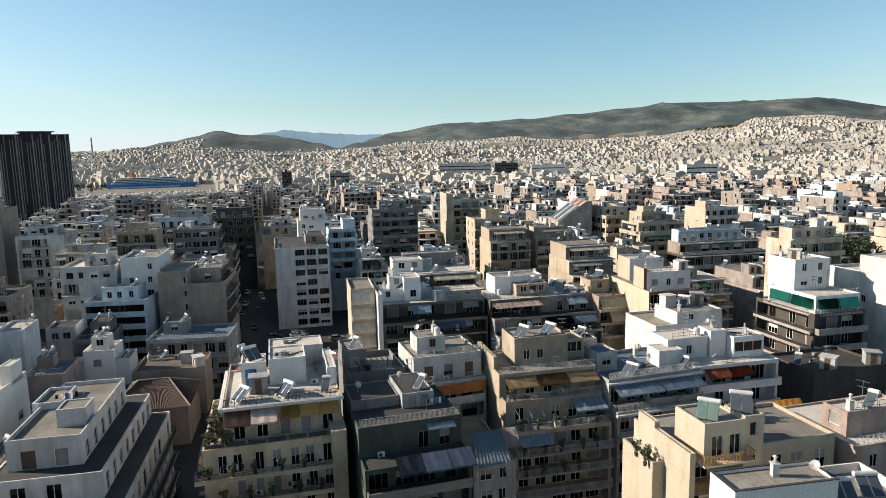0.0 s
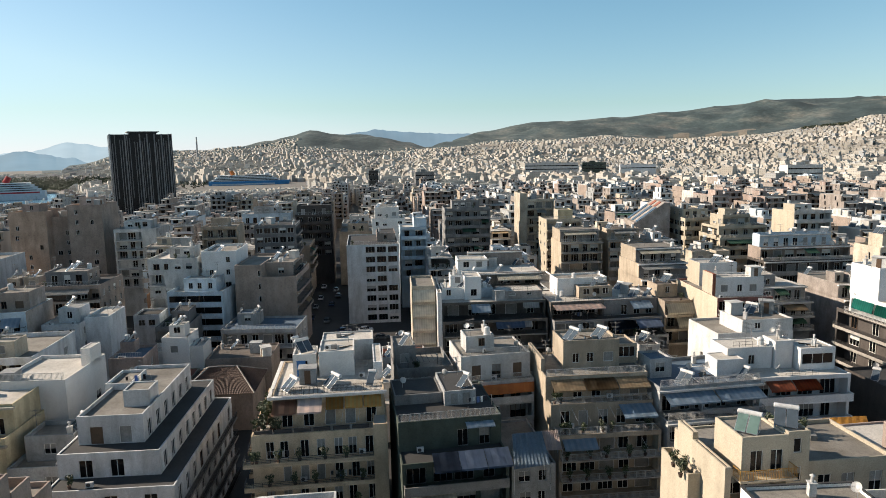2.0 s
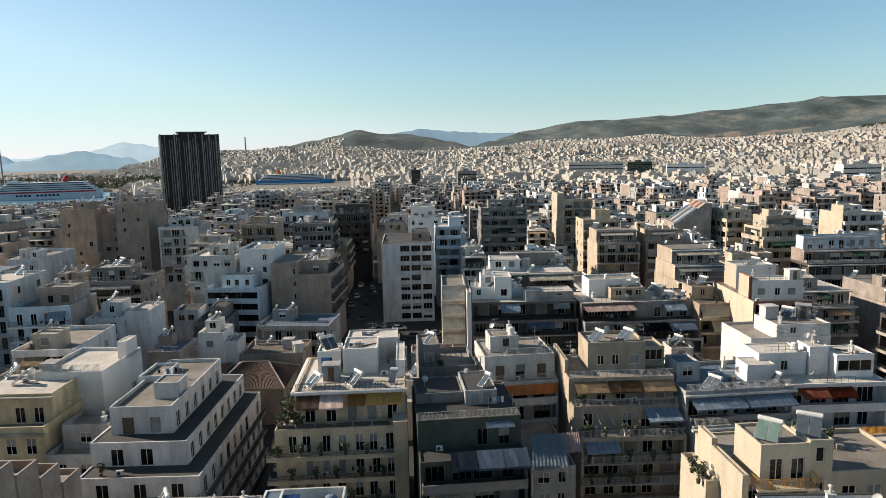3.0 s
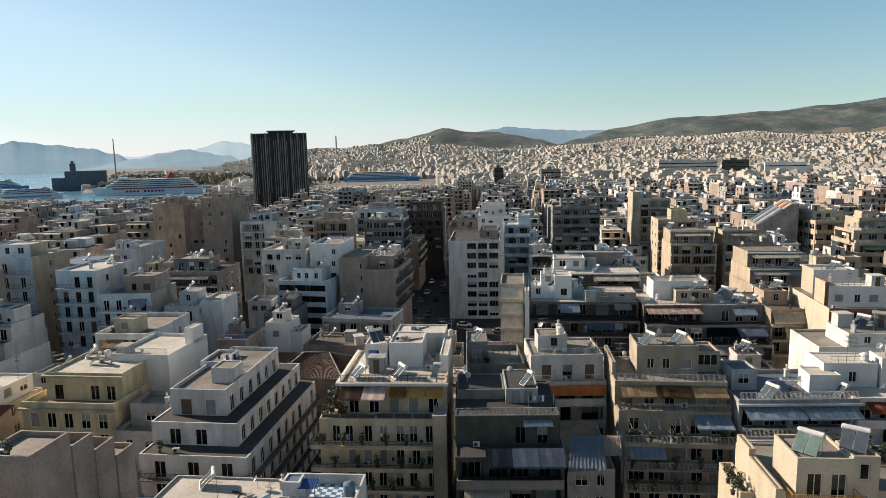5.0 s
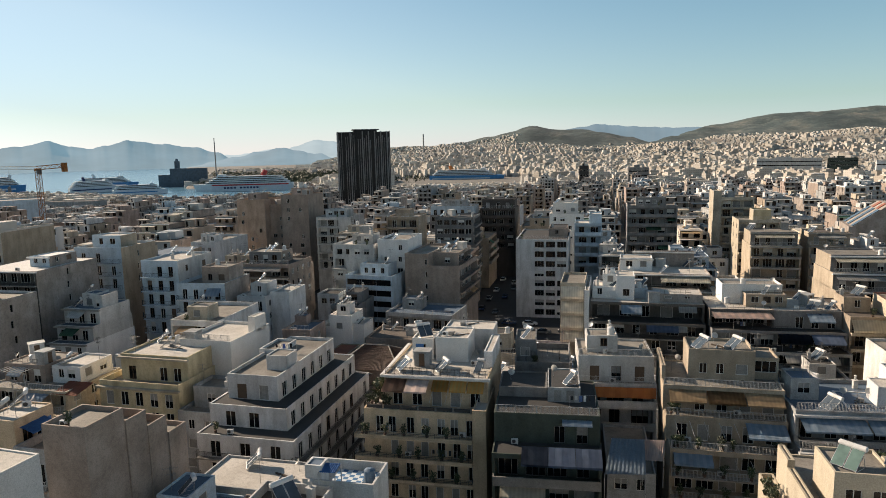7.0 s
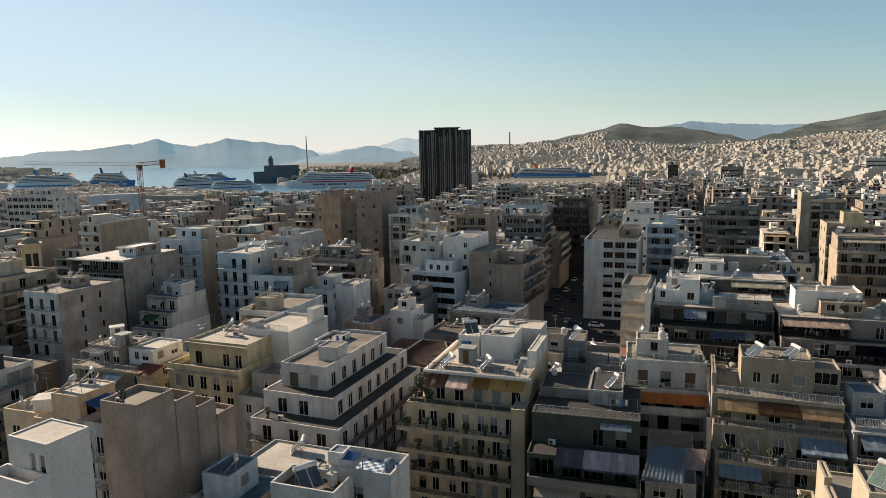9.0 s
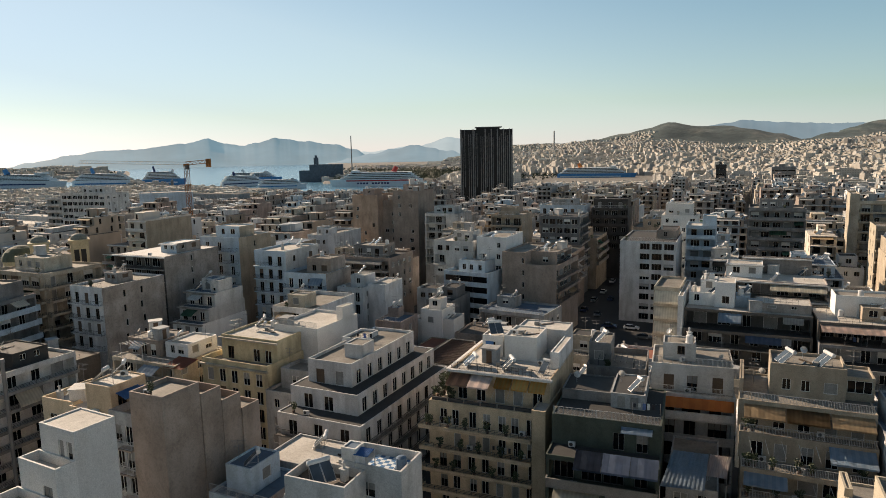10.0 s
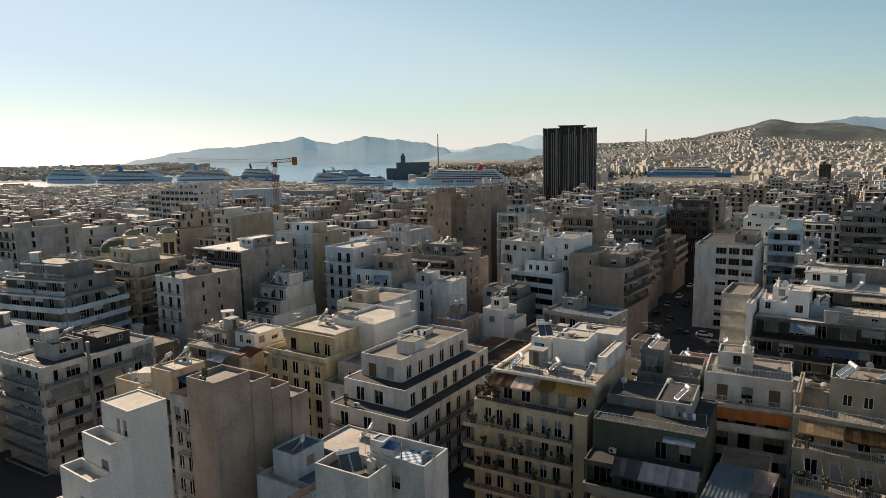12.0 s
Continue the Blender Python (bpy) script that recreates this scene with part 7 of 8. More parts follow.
for deck in DECKS:
    _, x, y, ang, x0, y0, w, d, z, lod = deck
    if deck[0] in (SOL, BEIGEB, GREENB, STEPB, TOWERH) or w < 2.6 or d < 2.6 or z < 9 or math.hypot(x - 16, y - 3) < 66:
        continue
    near = math.hypot(x - 16, y - 3) < 150
    na, nb = max(3, int(w / 2.6)), max(2, int(d / 3.2))
    spots = [(w * (i + 0.5) / na, d * (j + 0.5) / nb) for i in range(na) for j in range(nb)]
    rng.shuffle(spots)
    for kind, p in (1 if w * d < 70 else 2) * (("heater2", 0.42), ("heater1", 0.28), ("aerial", 0.5), ("aerial2", 0.4), ("dish", 0.4), ("ac", 0.22), ("tank", 0.14), ("flue", 0.2), ("shed", 0.22), ("shed2", 0.2)):
        if spots and rng.random() < p * (1.15 if near else 0.9):
            a, b = spots.pop()
            if kind.startswith("shed") and (w < 5.5 or d < 4):
                continue
            if w < 4.2 and kind == "heater2":
                kind = "heater1"
            a, b = min(max(a, 0.9), w - 0.9), min(max(b, 1.0), d - 1.2)
            put(kind, on_deck(deck, a, b, SOUTH + rng.uniform(-14, 14) if kind.startswith("heater") else rng.uniform(0, 360) if kind != "dish" else rng.uniform(-60, 10)))
    if near and w > 5.6 and rng.random() < 0.7:
        put("rrail", on_deck(deck, w / 2, 0.3, ang))
    if near and d > 6 and rng.random() < 0.4:
        put("rrail", on_deck(deck, w - 0.3, d / 2, ang + 90))
for root, spots in ((SOL, ((6.9, 13.6, 22.02, "dish"), (12.6, 13.8, 20.92, "aerial"), (1.2, 12.0, 18.22, "aerial2"), (2.2, 14.8, 18.22, "dish"))), (BEIGEB, ((12.0, 15.6, 22.82, "aerial"), (9.2, 12.4, 22.82, "ac"), (14.2, 12.6, 19.47, "dish"), (6.6, 9.0, 19.47, "shed2"), (13.8, 9.6, 19.47, "ac"), (11.5, 4.6, 19.47, "rrail"), (5.6, 4.6, 19.47, "rrail"))), (GREENB, ((7.4, 9.6, 18.85, "dish"), (9.6, 11.2, 18.85, "aerial"), (1.6, 9.2, 18.25, "dish")))):
    for px, py, z, kind in spots:
        put(kind, root.matrix_basis @ pose(px, py, z, 0, 0, 20 if kind == "dish" else 0))
# terraces left free by the set-back floors
for root, x, y, ang, tiers, lod in MAIN:
    lo, hi = tiers[0], tiers[1]
    if math.hypot(x - 16, y - 3) < 66:
        continue
    if hi[1] - lo[1] > 1.6 and lo[5] > 9:
        for k in range(rng.randrange(0, 3)):
            put(rng.choice(("shrub", "ac", "shrub")), world_of(x, y, ang, lo[0] + rng.uniform(0.8, lo[2] - 0.8), lo[1] + 0.8, lo[5] - lo[7] + 0.003, rng.uniform(0, 30)))
    elif lo[3] > hi[3] + hi[1] + 3:
        put(rng.choice(("heater2", "dish", "aerial", "tank")), world_of(x, y, ang, lo[2] * rng.uniform(0.3, 0.7), lo[3] - 1.8, lo[5] - lo[7] + 0.003, SOUTH))

# ---------------------------------------------------------------- lean-to roofs, tiled house, pink roof
def sheet_roof(label, pts, mat, ribs=10):
    """A sloping ribbed sheet on posts, given by its upper edge (two ends) and lower edge (two ends)."""
    a, b, c, d = (Vector(p) for p in pts)
    bm = bmesh.new()
    n = ribs * 2
    top = [bm.verts.new(a.lerp(b, k / n) + Vector((0, 0, 0.05 * (k % 2)))) for k in range(n + 1)]
    low = [bm.verts.new(d.lerp(c, k / n) + Vector((0, 0, 0.05 * (k % 2)))) for k in range(n + 1)]
    for k in range(n):
        bm.faces.new((low[k], low[k + 1], top[k + 1], top[k]))
    bmesh.ops.solidify(bm, geom=bm.faces[:], thickness=0.02)
    root = part("lean_to_roof", bm, mat)
    tagged(root, label, "roof")
    for p in (c, d, a, b):
        bm = bmesh.new()
        tube(bm, (p.x, p.y, p.z - 3.2), (p.x, p.y, p.z), 0.05, 6)
        part("post", bm, STEEL, root)
    return root


sheet_roof("grey sheet-metal lean-to roof in the gap between houses", ((3.2, 79.5, 14.6), (6.9, 80.6, 14.6), (7.9, 75.7, 12.6), (3.6, 74.0, 12.6)), surface("blue_grey_sheet", (0.22, 0.29, 0.36), stain=0.4, streak=0.2, bump=0))
sheet_roof("pale pink ribbed lean-to roof against the cream house", ((6.8, 81.6, 14.2), (9.0, 82.2, 14.2), (9.4, 78.6, 13.2), (7.2, 78.0, 13.2)), AWN_PINK)
building("beige low house between the green and cream buildings", 3.2, 77.2, 15, [(0, 0, 5.6, 14, 0, 11.4, {"front": win(2)}, 0.3)], PALEGREY, seed=70)
sheet_roof("long pink tiled lean-to roof along the street", ((-31.4, 103.5, 15.6), (-28.8, 88.0, 16.0), (-31.0, 87.4, 14.6), (-34.6, 103.0, 14.2)), surface("pink_sheet", (0.60, 0.30, 0.22)))

def tiled_house(x, y, ang, w, d, z, rise, wall, label):
    """Low house under a hipped roof of clay tiles laid in rows, with pale ridge caps."""
    root = new("tiled_house")
    root.matrix_basis = pose(x, y, 0, 0, 0, ang)
    tagged(root, label, "house")
    bm = bmesh.new()
    box(bm, 0, 0, 0, w, d, z)
    part("wall", bm, wall, root)
    e = 0.5
    c0, c1, c2, c3 = Vector((-e, -e, z - 0.1)), Vector((w + e, -e, z - 0.1)), Vector((w + e, d + e, z - 0.1)), Vector((-e, d + e, z - 0.1))
    r0, r1 = Vector((w * 0.3, d / 2, z + rise)), Vector((w * 0.7, d / 2, z + rise))
    for a, b, c, dd in ((c0, c1, r1, r0), (c1, c2, r1, r1), (c2, c3, r0, r1), (c3, c0, r0, r0)):
        n, rows = int((b - a).length / 0.3) * 2, int((dd - a).length / 0.55)
        bm = bmesh.new()
        grid = []
        for q in range(rows + 1):
            for lip in (0.0, 0.05):
                if q == 0 and lip == 0.0 or q == rows and lip:
                    continue
                l, r = a.lerp(dd, q / rows), b.lerp(c, q / rows)
                grid.append([bm.verts.new(l.lerp(r, i / n) + Vector((0, 0, lip + 0.08 * (i % 2)))) for i in range(n + 1)])
        for lo, hi in zip(grid, grid[1:]):
            for i in range(n):
                bm.faces.new((lo[i], lo[i + 1], hi[i + 1], hi[i]))
        part("roof_slope", bm, TILE, root)
    for a, b in ((c0, r0), (c1, r1), (c2, r1), (c3, r0), (r0, r1)):
        bm = bmesh.new()
        tube(bm, a + Vector((0, 0, 0.1)), b + Vector((0, 0, 0.1)), 0.14, 6)
        part("ridge_cap", bm, SLAB, root)
    return root


tiled_house(-57.5, 107.5, 12, 13, 12.5, 7.2, 3.0, BROWN, "old low house with a hipped clay tile roof")
tiled_house(-56.5, 95.0, 12, 9.5, 10, 7.0, 2.4, BROWN, "small low house with a mossy clay tile roof")

# ---------------------------------------------------------------- church with domed bell towers
church = new("church")
church.matrix_basis = pose(-157.5, 81.0, 0, 0, 0, 68)
tagged(church, "yellow stone church with two domed bell towers", "church")


def dome(bm, x, y, z, r, squash=0.8, mi=0):
    rows = []
    for i in range(6):
        a = i * math.pi / 10
        rows.append([bm.verts.new((x + r * math.cos(a) * math.cos(k * math.pi / 8), y + r * math.cos(a) * math.sin(k * math.pi / 8), z + r * squash * math.sin(a))) for k in range(16)] if i < 5 else [bm.verts.new((x, y, z + r * squash))])
    for i in range(4):
        for k in range(16):
            bm.faces.new((rows[i][k], rows[i][k - 15], rows[i + 1][k - 15], rows[i + 1][k])).material_index = mi
    for k in range(16):
        bm.faces.new((rows[4][k], rows[4][k - 15], rows[5][0])).material_index = mi


bm = bmesh.new()
box(bm, -16, 1.5, 0, 6, 16, 17)
part("nave", bm, YELLOW, church)
bm = bmesh.new()
tube(bm, (-9, 8, 17), (-9, 8, 23.4), 4.3, 16)
part("drum", bm, YELLOW, church)
bm = bmesh.new()
dome(bm, -9, 8, 23.4, 4.6, 0.85)
part("dome", bm, surface("green_dome", (0.13, 0.15, 0.10)), church)
for tx in (-4.5, 4.5):
    bm = bmesh.new()
    holes = [(0.7, 22.0, 1.9, 26.2), (2.3, 22.0, 3.5, 26.2)]
    for side in SIDES:
        (ox, oy), u, nn, rot = SIDES[side]
        o = (tx - 2.1 + ox * 4.2, -3 + oy * 4.2)
        holed(bm, o, u, nn, 4.2, 0, 28.2, holes, 0.7)
    box(bm, tx - 2.5, -3.4, 28.2, tx + 2.5, 1.6, 28.7)
    box(bm, tx - 2.4, -3.3, 20.6, tx + 2.4, 1.5, 21.0)
    # added black core, so the belfry openings look unlit inside
    box(bm, tx - 1.6, -2.5, 21.0, tx + 1.6, 0.7, 28.2, 1)
    tw = part("bell_tower", bm, [YELLOW, ROOFDARK], church)
    bm = bmesh.new()
    dome(bm, tx, -0.9, 28.7, 2.0)
    tube(bm, (tx, -0.9, 30.2), (tx, -0.9, 31.6), 0.07, 5)
    part("cupola", bm, surface("lead_cupola", (0.25, 0.26, 0.22)), tw)

# ---------------------------------------------------------------- ships in the harbour
HULLW, HULLB = surface("white_hull", (0.60, 0.66, 0.70), stain=0.1, streak=0.2, bump=0), surface("blue_hull", (0.05, 0.22, 0.45), stain=0.1, streak=0.2, bump=0)
REDP, NAVY, ORANGEP = surface("red_hull_paint", (0.50, 0.05, 0.05), bump=0), surface("navy_paint", (0.03, 0.05, 0.16), bump=0), surface("orange_funnel", (0.62, 0.20, 0.05), bump=0)


def ship(x, y, ang, ln, height, hull_mat, stripe, funnel_mat, label, decks=4, lettering=False):
    root = new("ship")
    root.matrix_basis = pose(x, y, -15, 0, 0, ang)
    tagged(root, label, "ship")
    w = ln * 0.13
    bm = bmesh.new()
    prof = [(-0.5, 0.8), (-0.46, 1.0), (0.3, 1.0), (0.42, 0.62), (0.5, 0.06)]
    rings = []
    for z, k in ((-1, 0.94), (height * 0.5, 1.0)):
        left = [(p * ln * (k if p > 0.3 else 1), -q * w / 2) for p, q in prof]
        rings.append([bm.verts.new((a, b, z)) for a, b in left] + [bm.verts.new((a, -b, z)) for a, b in reversed(left)])
    n = len(rings[0])
    for k in range(n):
        bm.faces.new((rings[0][k], rings[0][k - n + 1], rings[1][k - n + 1], rings[1][k]))
    bm.faces.new(rings[1])
    hull = part("hull", bm, hull_mat, root)
    lo, hi = (0.37, 0.46) if lettering else (0.2, 0.3)
    for sgn in (-1, 1):
        bm = bmesh.new()
        ya, yb = sorted((sgn * w / 2, sgn * (w / 2 + 0.15)))
        box(bm, -ln * 0.46, ya, height * lo, ln * 0.3, yb, height * hi)
        part("stripe", bm, stripe, hull)
    z = height * 0.5
    for k in range(decks):
        bm = bmesh.new()
        h = height * 0.5 / decks
        x0, x1 = -ln * (0.46 - 0.025 * k), ln * (0.36 - 0.035 * k)
        box(bm, x0, -w * (0.48 - 0.02 * k), z, x1, w * (0.48 - 0.02 * k), z + h - 0.4)
        box(bm, x0 - 1, -w * (0.5 - 0.02 * k), z + h - 0.4, x1 + 1, w * (0.5 - 0.02 * k), z + h)
        dk = part("deck", bm, HULLW, root)
        for sgn in (-1, 1):
            bm = bmesh.new()
            ya, yb = sorted((sgn * w * (0.48 - 0.02 * k), sgn * (w * (0.48 - 0.02 * k) + 0.12)))
            box(bm, x0 + 4, ya, z + h * 0.3, x1 - 3, yb, z + h * 0.65)
            part("window_band", bm, GLASS, dk)
        z += h
    bm = bmesh.new()
    box(bm, ln * 0.18, -w * 0.5, z, ln * 0.24, w * 0.5, z + height * 0.14)
    part("bridge", bm, HULLW, root)
    bm = bmesh.new()
    tube(bm, (-ln * 0.2, 0, z), (-ln * 0.23, 0, z + height * 0.36), w * 0.22, 10, 0, w * 0.17)
    part("funnel", bm, funnel_mat, root)
    bm = bmesh.new()
    tube(bm, (ln * 0.2, 0, z), (ln * 0.2, 0, z + height * 0.5), 0.4, 5, 0, 0.15)
    part("mast", bm, HULLW, root)
    if lettering:
        bm = bmesh.new()
        for k in range(11):
            if k != 6:
                box(bm, -ln * 0.16 + k * ln * 0.032, w / 2 + 0.002, height * 0.17, -ln * 0.16 + k * ln * 0.032 + ln * 0.022, w / 2 + 0.2, height * 0.29)
        part("lettering_bars", bm, NAVY, hull)
    return root


ship(-856, 947, 211, 182, 27, HULLW, REDP, REDP, "large white and red car ferry moored at the quay", 4, True)
ship(-561, 1300, 24, 160, 24, HULLB, HULLW, ORANGEP, "blue and white ferry with an orange funnel", 4)
ship(-990, 832, 48, 92, 17, HULLW, HULLB, HULLB, "small white ferry moored in the harbour", 3)
ship(-1160, 868, 75, 95, 22, HULLW, NAVY, NAVY, "white ferry with a navy stripe, seen from its stern", 4)
ship(-1310, 1010, 40, 130, 22, HULLB, HULLW, HULLW, "blue and white passenger ferry at the outer quay", 4)
ship(-1470, 735, 38, 150, 30, HULLW, HULLB, HULLB, "long white cruise ship at the far quay", 5)
ship(-1350, 800, 58, 90, 32, HULLB, HULLW, NAVY, "blue and white ferry moored end on at the quay", 5)
ship(-1872, 560, 30, 150, 34, HULLW, HULLB, HULLW, "white cruise ship at the outermost quay", 5)
ship(-1675, 645, 26, 225, 30, HULLW, NAVY, HULLB, "long white cruise ship behind the harbour houses", 5)
building("dark grain silo block with a lift tower", -1148, 1040, 42, [(0, 0, 76, 22, -16, 24, {}, 0.5), (10, 4, 10, 10, 23, 40, {}, 0.4), (12.5, 6, 5, 6, 39.6, 45, {}, 0.3), (-24, 2, 24, 16, -16, 11, {}, 0.3)], surface("blue_grey_silo", (0.10, 0.14, 0.18)), lod=1, seed=80, name="silo", category="silo")
for x, y, ang, w, d, zt, mt, lab in ((-4, 1250, -2, 96, 26, 24, WHITE, "long white slab building over the far roofs"), (100, 1246, -2, 42, 22, 24, GREENISH, "dark glass office block over the far roofs"), (160, 1190, -4, 60, 24, 20, BRIGHT, "white office block over the far roofs"),
                                      (-150, 900, 14, 26, 18, 22, GREY, "grey office block over the far roofs"), (-205, 860, 14, 12, 14, 26, ROOFDARK, "narrow dark tower block over the far roofs"), (330, 900, 10, 46, 20, 24, WHITE, "white institute block over the far roofs")):
    building(lab, x, y, ang, [(0, 0, w, d, -14, zt, {"front": ("ribbon", 1, {"margin": 1.0, "storey": 6.2, "from": 2})}, 0.4), (w * 0.3, 5, w * 0.25, 8, zt - 0.4, zt + 3, {}, 0.3)], mt, lod=1, seed=int(x) + 2000)

# ---------------------------------------------------------------- trees and cars
for k, (x, y, h) in enumerate(((115, 205, 17), (121, 201, 16), (126, 199, 18), (109, 209, 13), (132, 206, 15), (-176, 100, 12), (-184, 106, 13), (-190, 98, 12), (-172, 108, 11))):
    ob = street_tree(random.Random(k + 40), h, "broad dark green tree between the houses")
    ob.matrix_basis = pose(x, y, ground_z(x, y) - 0.1 + (0 if k > 4 else 6 if k < 3 else 5), 0, 0, 70 * k)
bm = bmesh.new()
rng = random.Random(77)
for a0, a1, r0, r1, n in ((31.5, 40.5, 1440, 2000, 620), (37.5, 46, 1440, 2300, 420), (63, 88, 2200, 2600, 220), (27, 33, 1300, 1700, 60), (-24, -20.5, 2860, 2935, 200), (-44, 36, 1500, 2880, 900), (52, 75, 520, 700, 40)):
    for _ in range(n):
        az, r = rng.uniform(a0, a1), rng.uniform(r0, r1)
        if is_sea(az, r):
            continue
        x, y = CX - math.sin(radians(az)) * r, CY + math.cos(radians(az)) * r
        h = rng.uniform(6, 12) if r1 < 2880 else rng.uniform(5, 9)
        leaves(bm, rng, (x, y, ground_z(x, y) + h * 0.55), (h * 0.5, h * 0.5, h * 0.5), 34, h * 0.17)
tagged(part("far_trees", bm, LEAF), "dark green trees along the harbour and between far houses", "trees", kind="stuff")


def car(paint, label):
    root = new("car")
    tagged(root, label, "car", "parked cars")
    bm = bmesh.new()
    prof = [(-2.1, 0.35), (-2.1, 0.85), (-1.75, 0.95), (1.1, 0.95), (2.0, 0.8), (2.1, 0.35)]
    a = [bm.verts.new((x, -0.85, z)) for x, z in prof]
    b = [bm.verts.new((x, 0.85, z)) for x, z in prof]
    n = len(prof)
    for k in range(n):
        bm.faces.new((a[k], a[k - n + 1], b[k - n + 1], b[k]))
    bm.faces.new(a[::-1]), bm.faces.new(b)
    part("body", bm, paint, root)
    bm = bmesh.new()
    lo = [bm.verts.new(p) for p in ((-1.75, -0.78, 0.95), (1.0, -0.78, 0.95), (1.0, 0.78, 0.95), (-1.75, 0.78, 0.95))]
    hi = [bm.verts.new(p) for p in ((-1.3, -0.62, 1.42), (0.25, -0.62, 1.42), (0.25, 0.62, 1.42), (-1.3, 0.62, 1.42))]
    for k in range(4):
        bm.faces.new((lo[k], lo[k - 3], hi[k - 3], hi[k])).material_index = 1
    bm.faces.new(hi)
    part("cabin", bm, [paint, GLASS], root)
    for x in (-1.3, 1.3):
        for y in (-0.86, 0.86):
            bm = bmesh.new()
            tube(bm, (x, y - 0.09, 0.31), (x, y + 0.09, 0.31), 0.31, 12)
            part("wheel", bm, RAILDARK, root)
    return root


cars = [car(shiny("white_car_paint", (0.75, 0.75, 0.75), 0.25), "white parked car at the kerb"), car(shiny("grey_car_paint", (0.20, 0.21, 0.22), 0.2, 0.4), "dark grey parked car at the kerb"), car(shiny("blue_car_paint", (0.04, 0.06, 0.12), 0.2), "dark blue parked car at the kerb"), car(shiny("silver_car_paint", (0.50, 0.51, 0.52), 0.25, 0.6), "silver parked car at the kerb")]
spots = [(-40.5, 177.5, 14), (-34.2, 170.4, 14), (-46.3, 176.2, 14), (-29, 173.5, 14), (-66.2, 217, 103), (-61.4, 221.5, 103)]
spots += [(-56.5 - 2.6 - 0.23 * k, 184 + k, 103) for k in (6, 20, 52)] + [(-56.5 + 2.4 - 0.23 * k, 184 + k, 103) for k in (3, 24, 47)]
for k, (x, y, a) in enumerate(spots):
    m = pose(x, y, 0.003, 0, 0, a)
    if k < 4:
        cars[k].matrix_basis = m
    else:
        copy_thing(cars[k % 4], m)

# ---------------------------------------------------------------- small things on the near houses
def laundry(rng, n, label):
    """A line between two short poles with cloths hung over it."""
    bm = bmesh.new()
    for x in (0, n * 0.55):
        tube(bm, (x, 0, 0), (x, 0, 1.5), 0.025, 5)
    tube(bm, (0, 0, 1.45), (n * 0.55, 0, 1.45), 0.008, 4)
    root = part("clothes_line", bm, STEEL)
    tagged(root, label, "laundry", "laundry lines")
    for k in range(n - 1):
        bm = bmesh.new()
        w, h = rng.uniform(0.3, 0.5), rng.uniform(0.5, 0.95)
        for a in range(4):
            x0, x1 = 0.1 + k * 0.55 + w * a / 4, 0.1 + k * 0.55 + w * (a + 1) / 4
            y0, y1 = 0.03 * math.sin(a * 1.9 + k), 0.03 * math.sin((a + 1) * 1.9 + k)
            quad(bm, (x0, y0, 1.46 - h), (x1, y1, 1.46 - h), (x1, 0.01, 1.46), (x0, 0.01, 1.46))
        bmesh.ops.solidify(bm, geom=bm.faces[:], thickness=0.01)
        part("cloth", bm, CLOTHS[rng.randrange(len(CLOTHS))], root)
    return root


CLOTHS = [surface("white_cloth", (0.7, 0.7, 0.68), bump=0), surface("blue_cloth", (0.12, 0.2, 0.42), bump=0), surface("red_cloth", (0.4, 0.06, 0.06), bump=0), surface("dark_cloth", (0.04, 0.04, 0.05), bump=0), surface("pale_cloth", (0.5, 0.55, 0.62), bump=0)]
rng = random.Random(31)
LINE = laundry(rng, 6, "clothes line with mixed washing on a terrace")
spots = [(-10.6, 75.6, 17, 9.4, 3.0, 17.06, 10), (-28.4, 72.4, 14.5, 2.0, 0.4, 12.45, 0), (-28.4, 72.4, 14.5, 9.5, 0.4, 9.35, 0), (-99.8, 107.2, 16, 2, -0.8, 14.4, 0), (-99.8, 107.2, 16, 6, -0.8, 17.5, 0), (-49.3, 63.8, 12, 3, 17.2, 18.6, 20), (9.8, 136.6, 15, 4, -1.4, 14.9, 0), (9.8, 136.6, 15, 12, -4.2, 11.7, 0), (-11.4, 155.4, 12, 3, -3.8, 14.1, 0)]
for k, (x, y, a, px, py, z, t) in enumerate(spots):
    m = world_of(x, y, a, px, py, z + 0.004, a + t)
    if k:
        copy_thing(LINE, m)
    else:
        LINE.matrix_basis = m

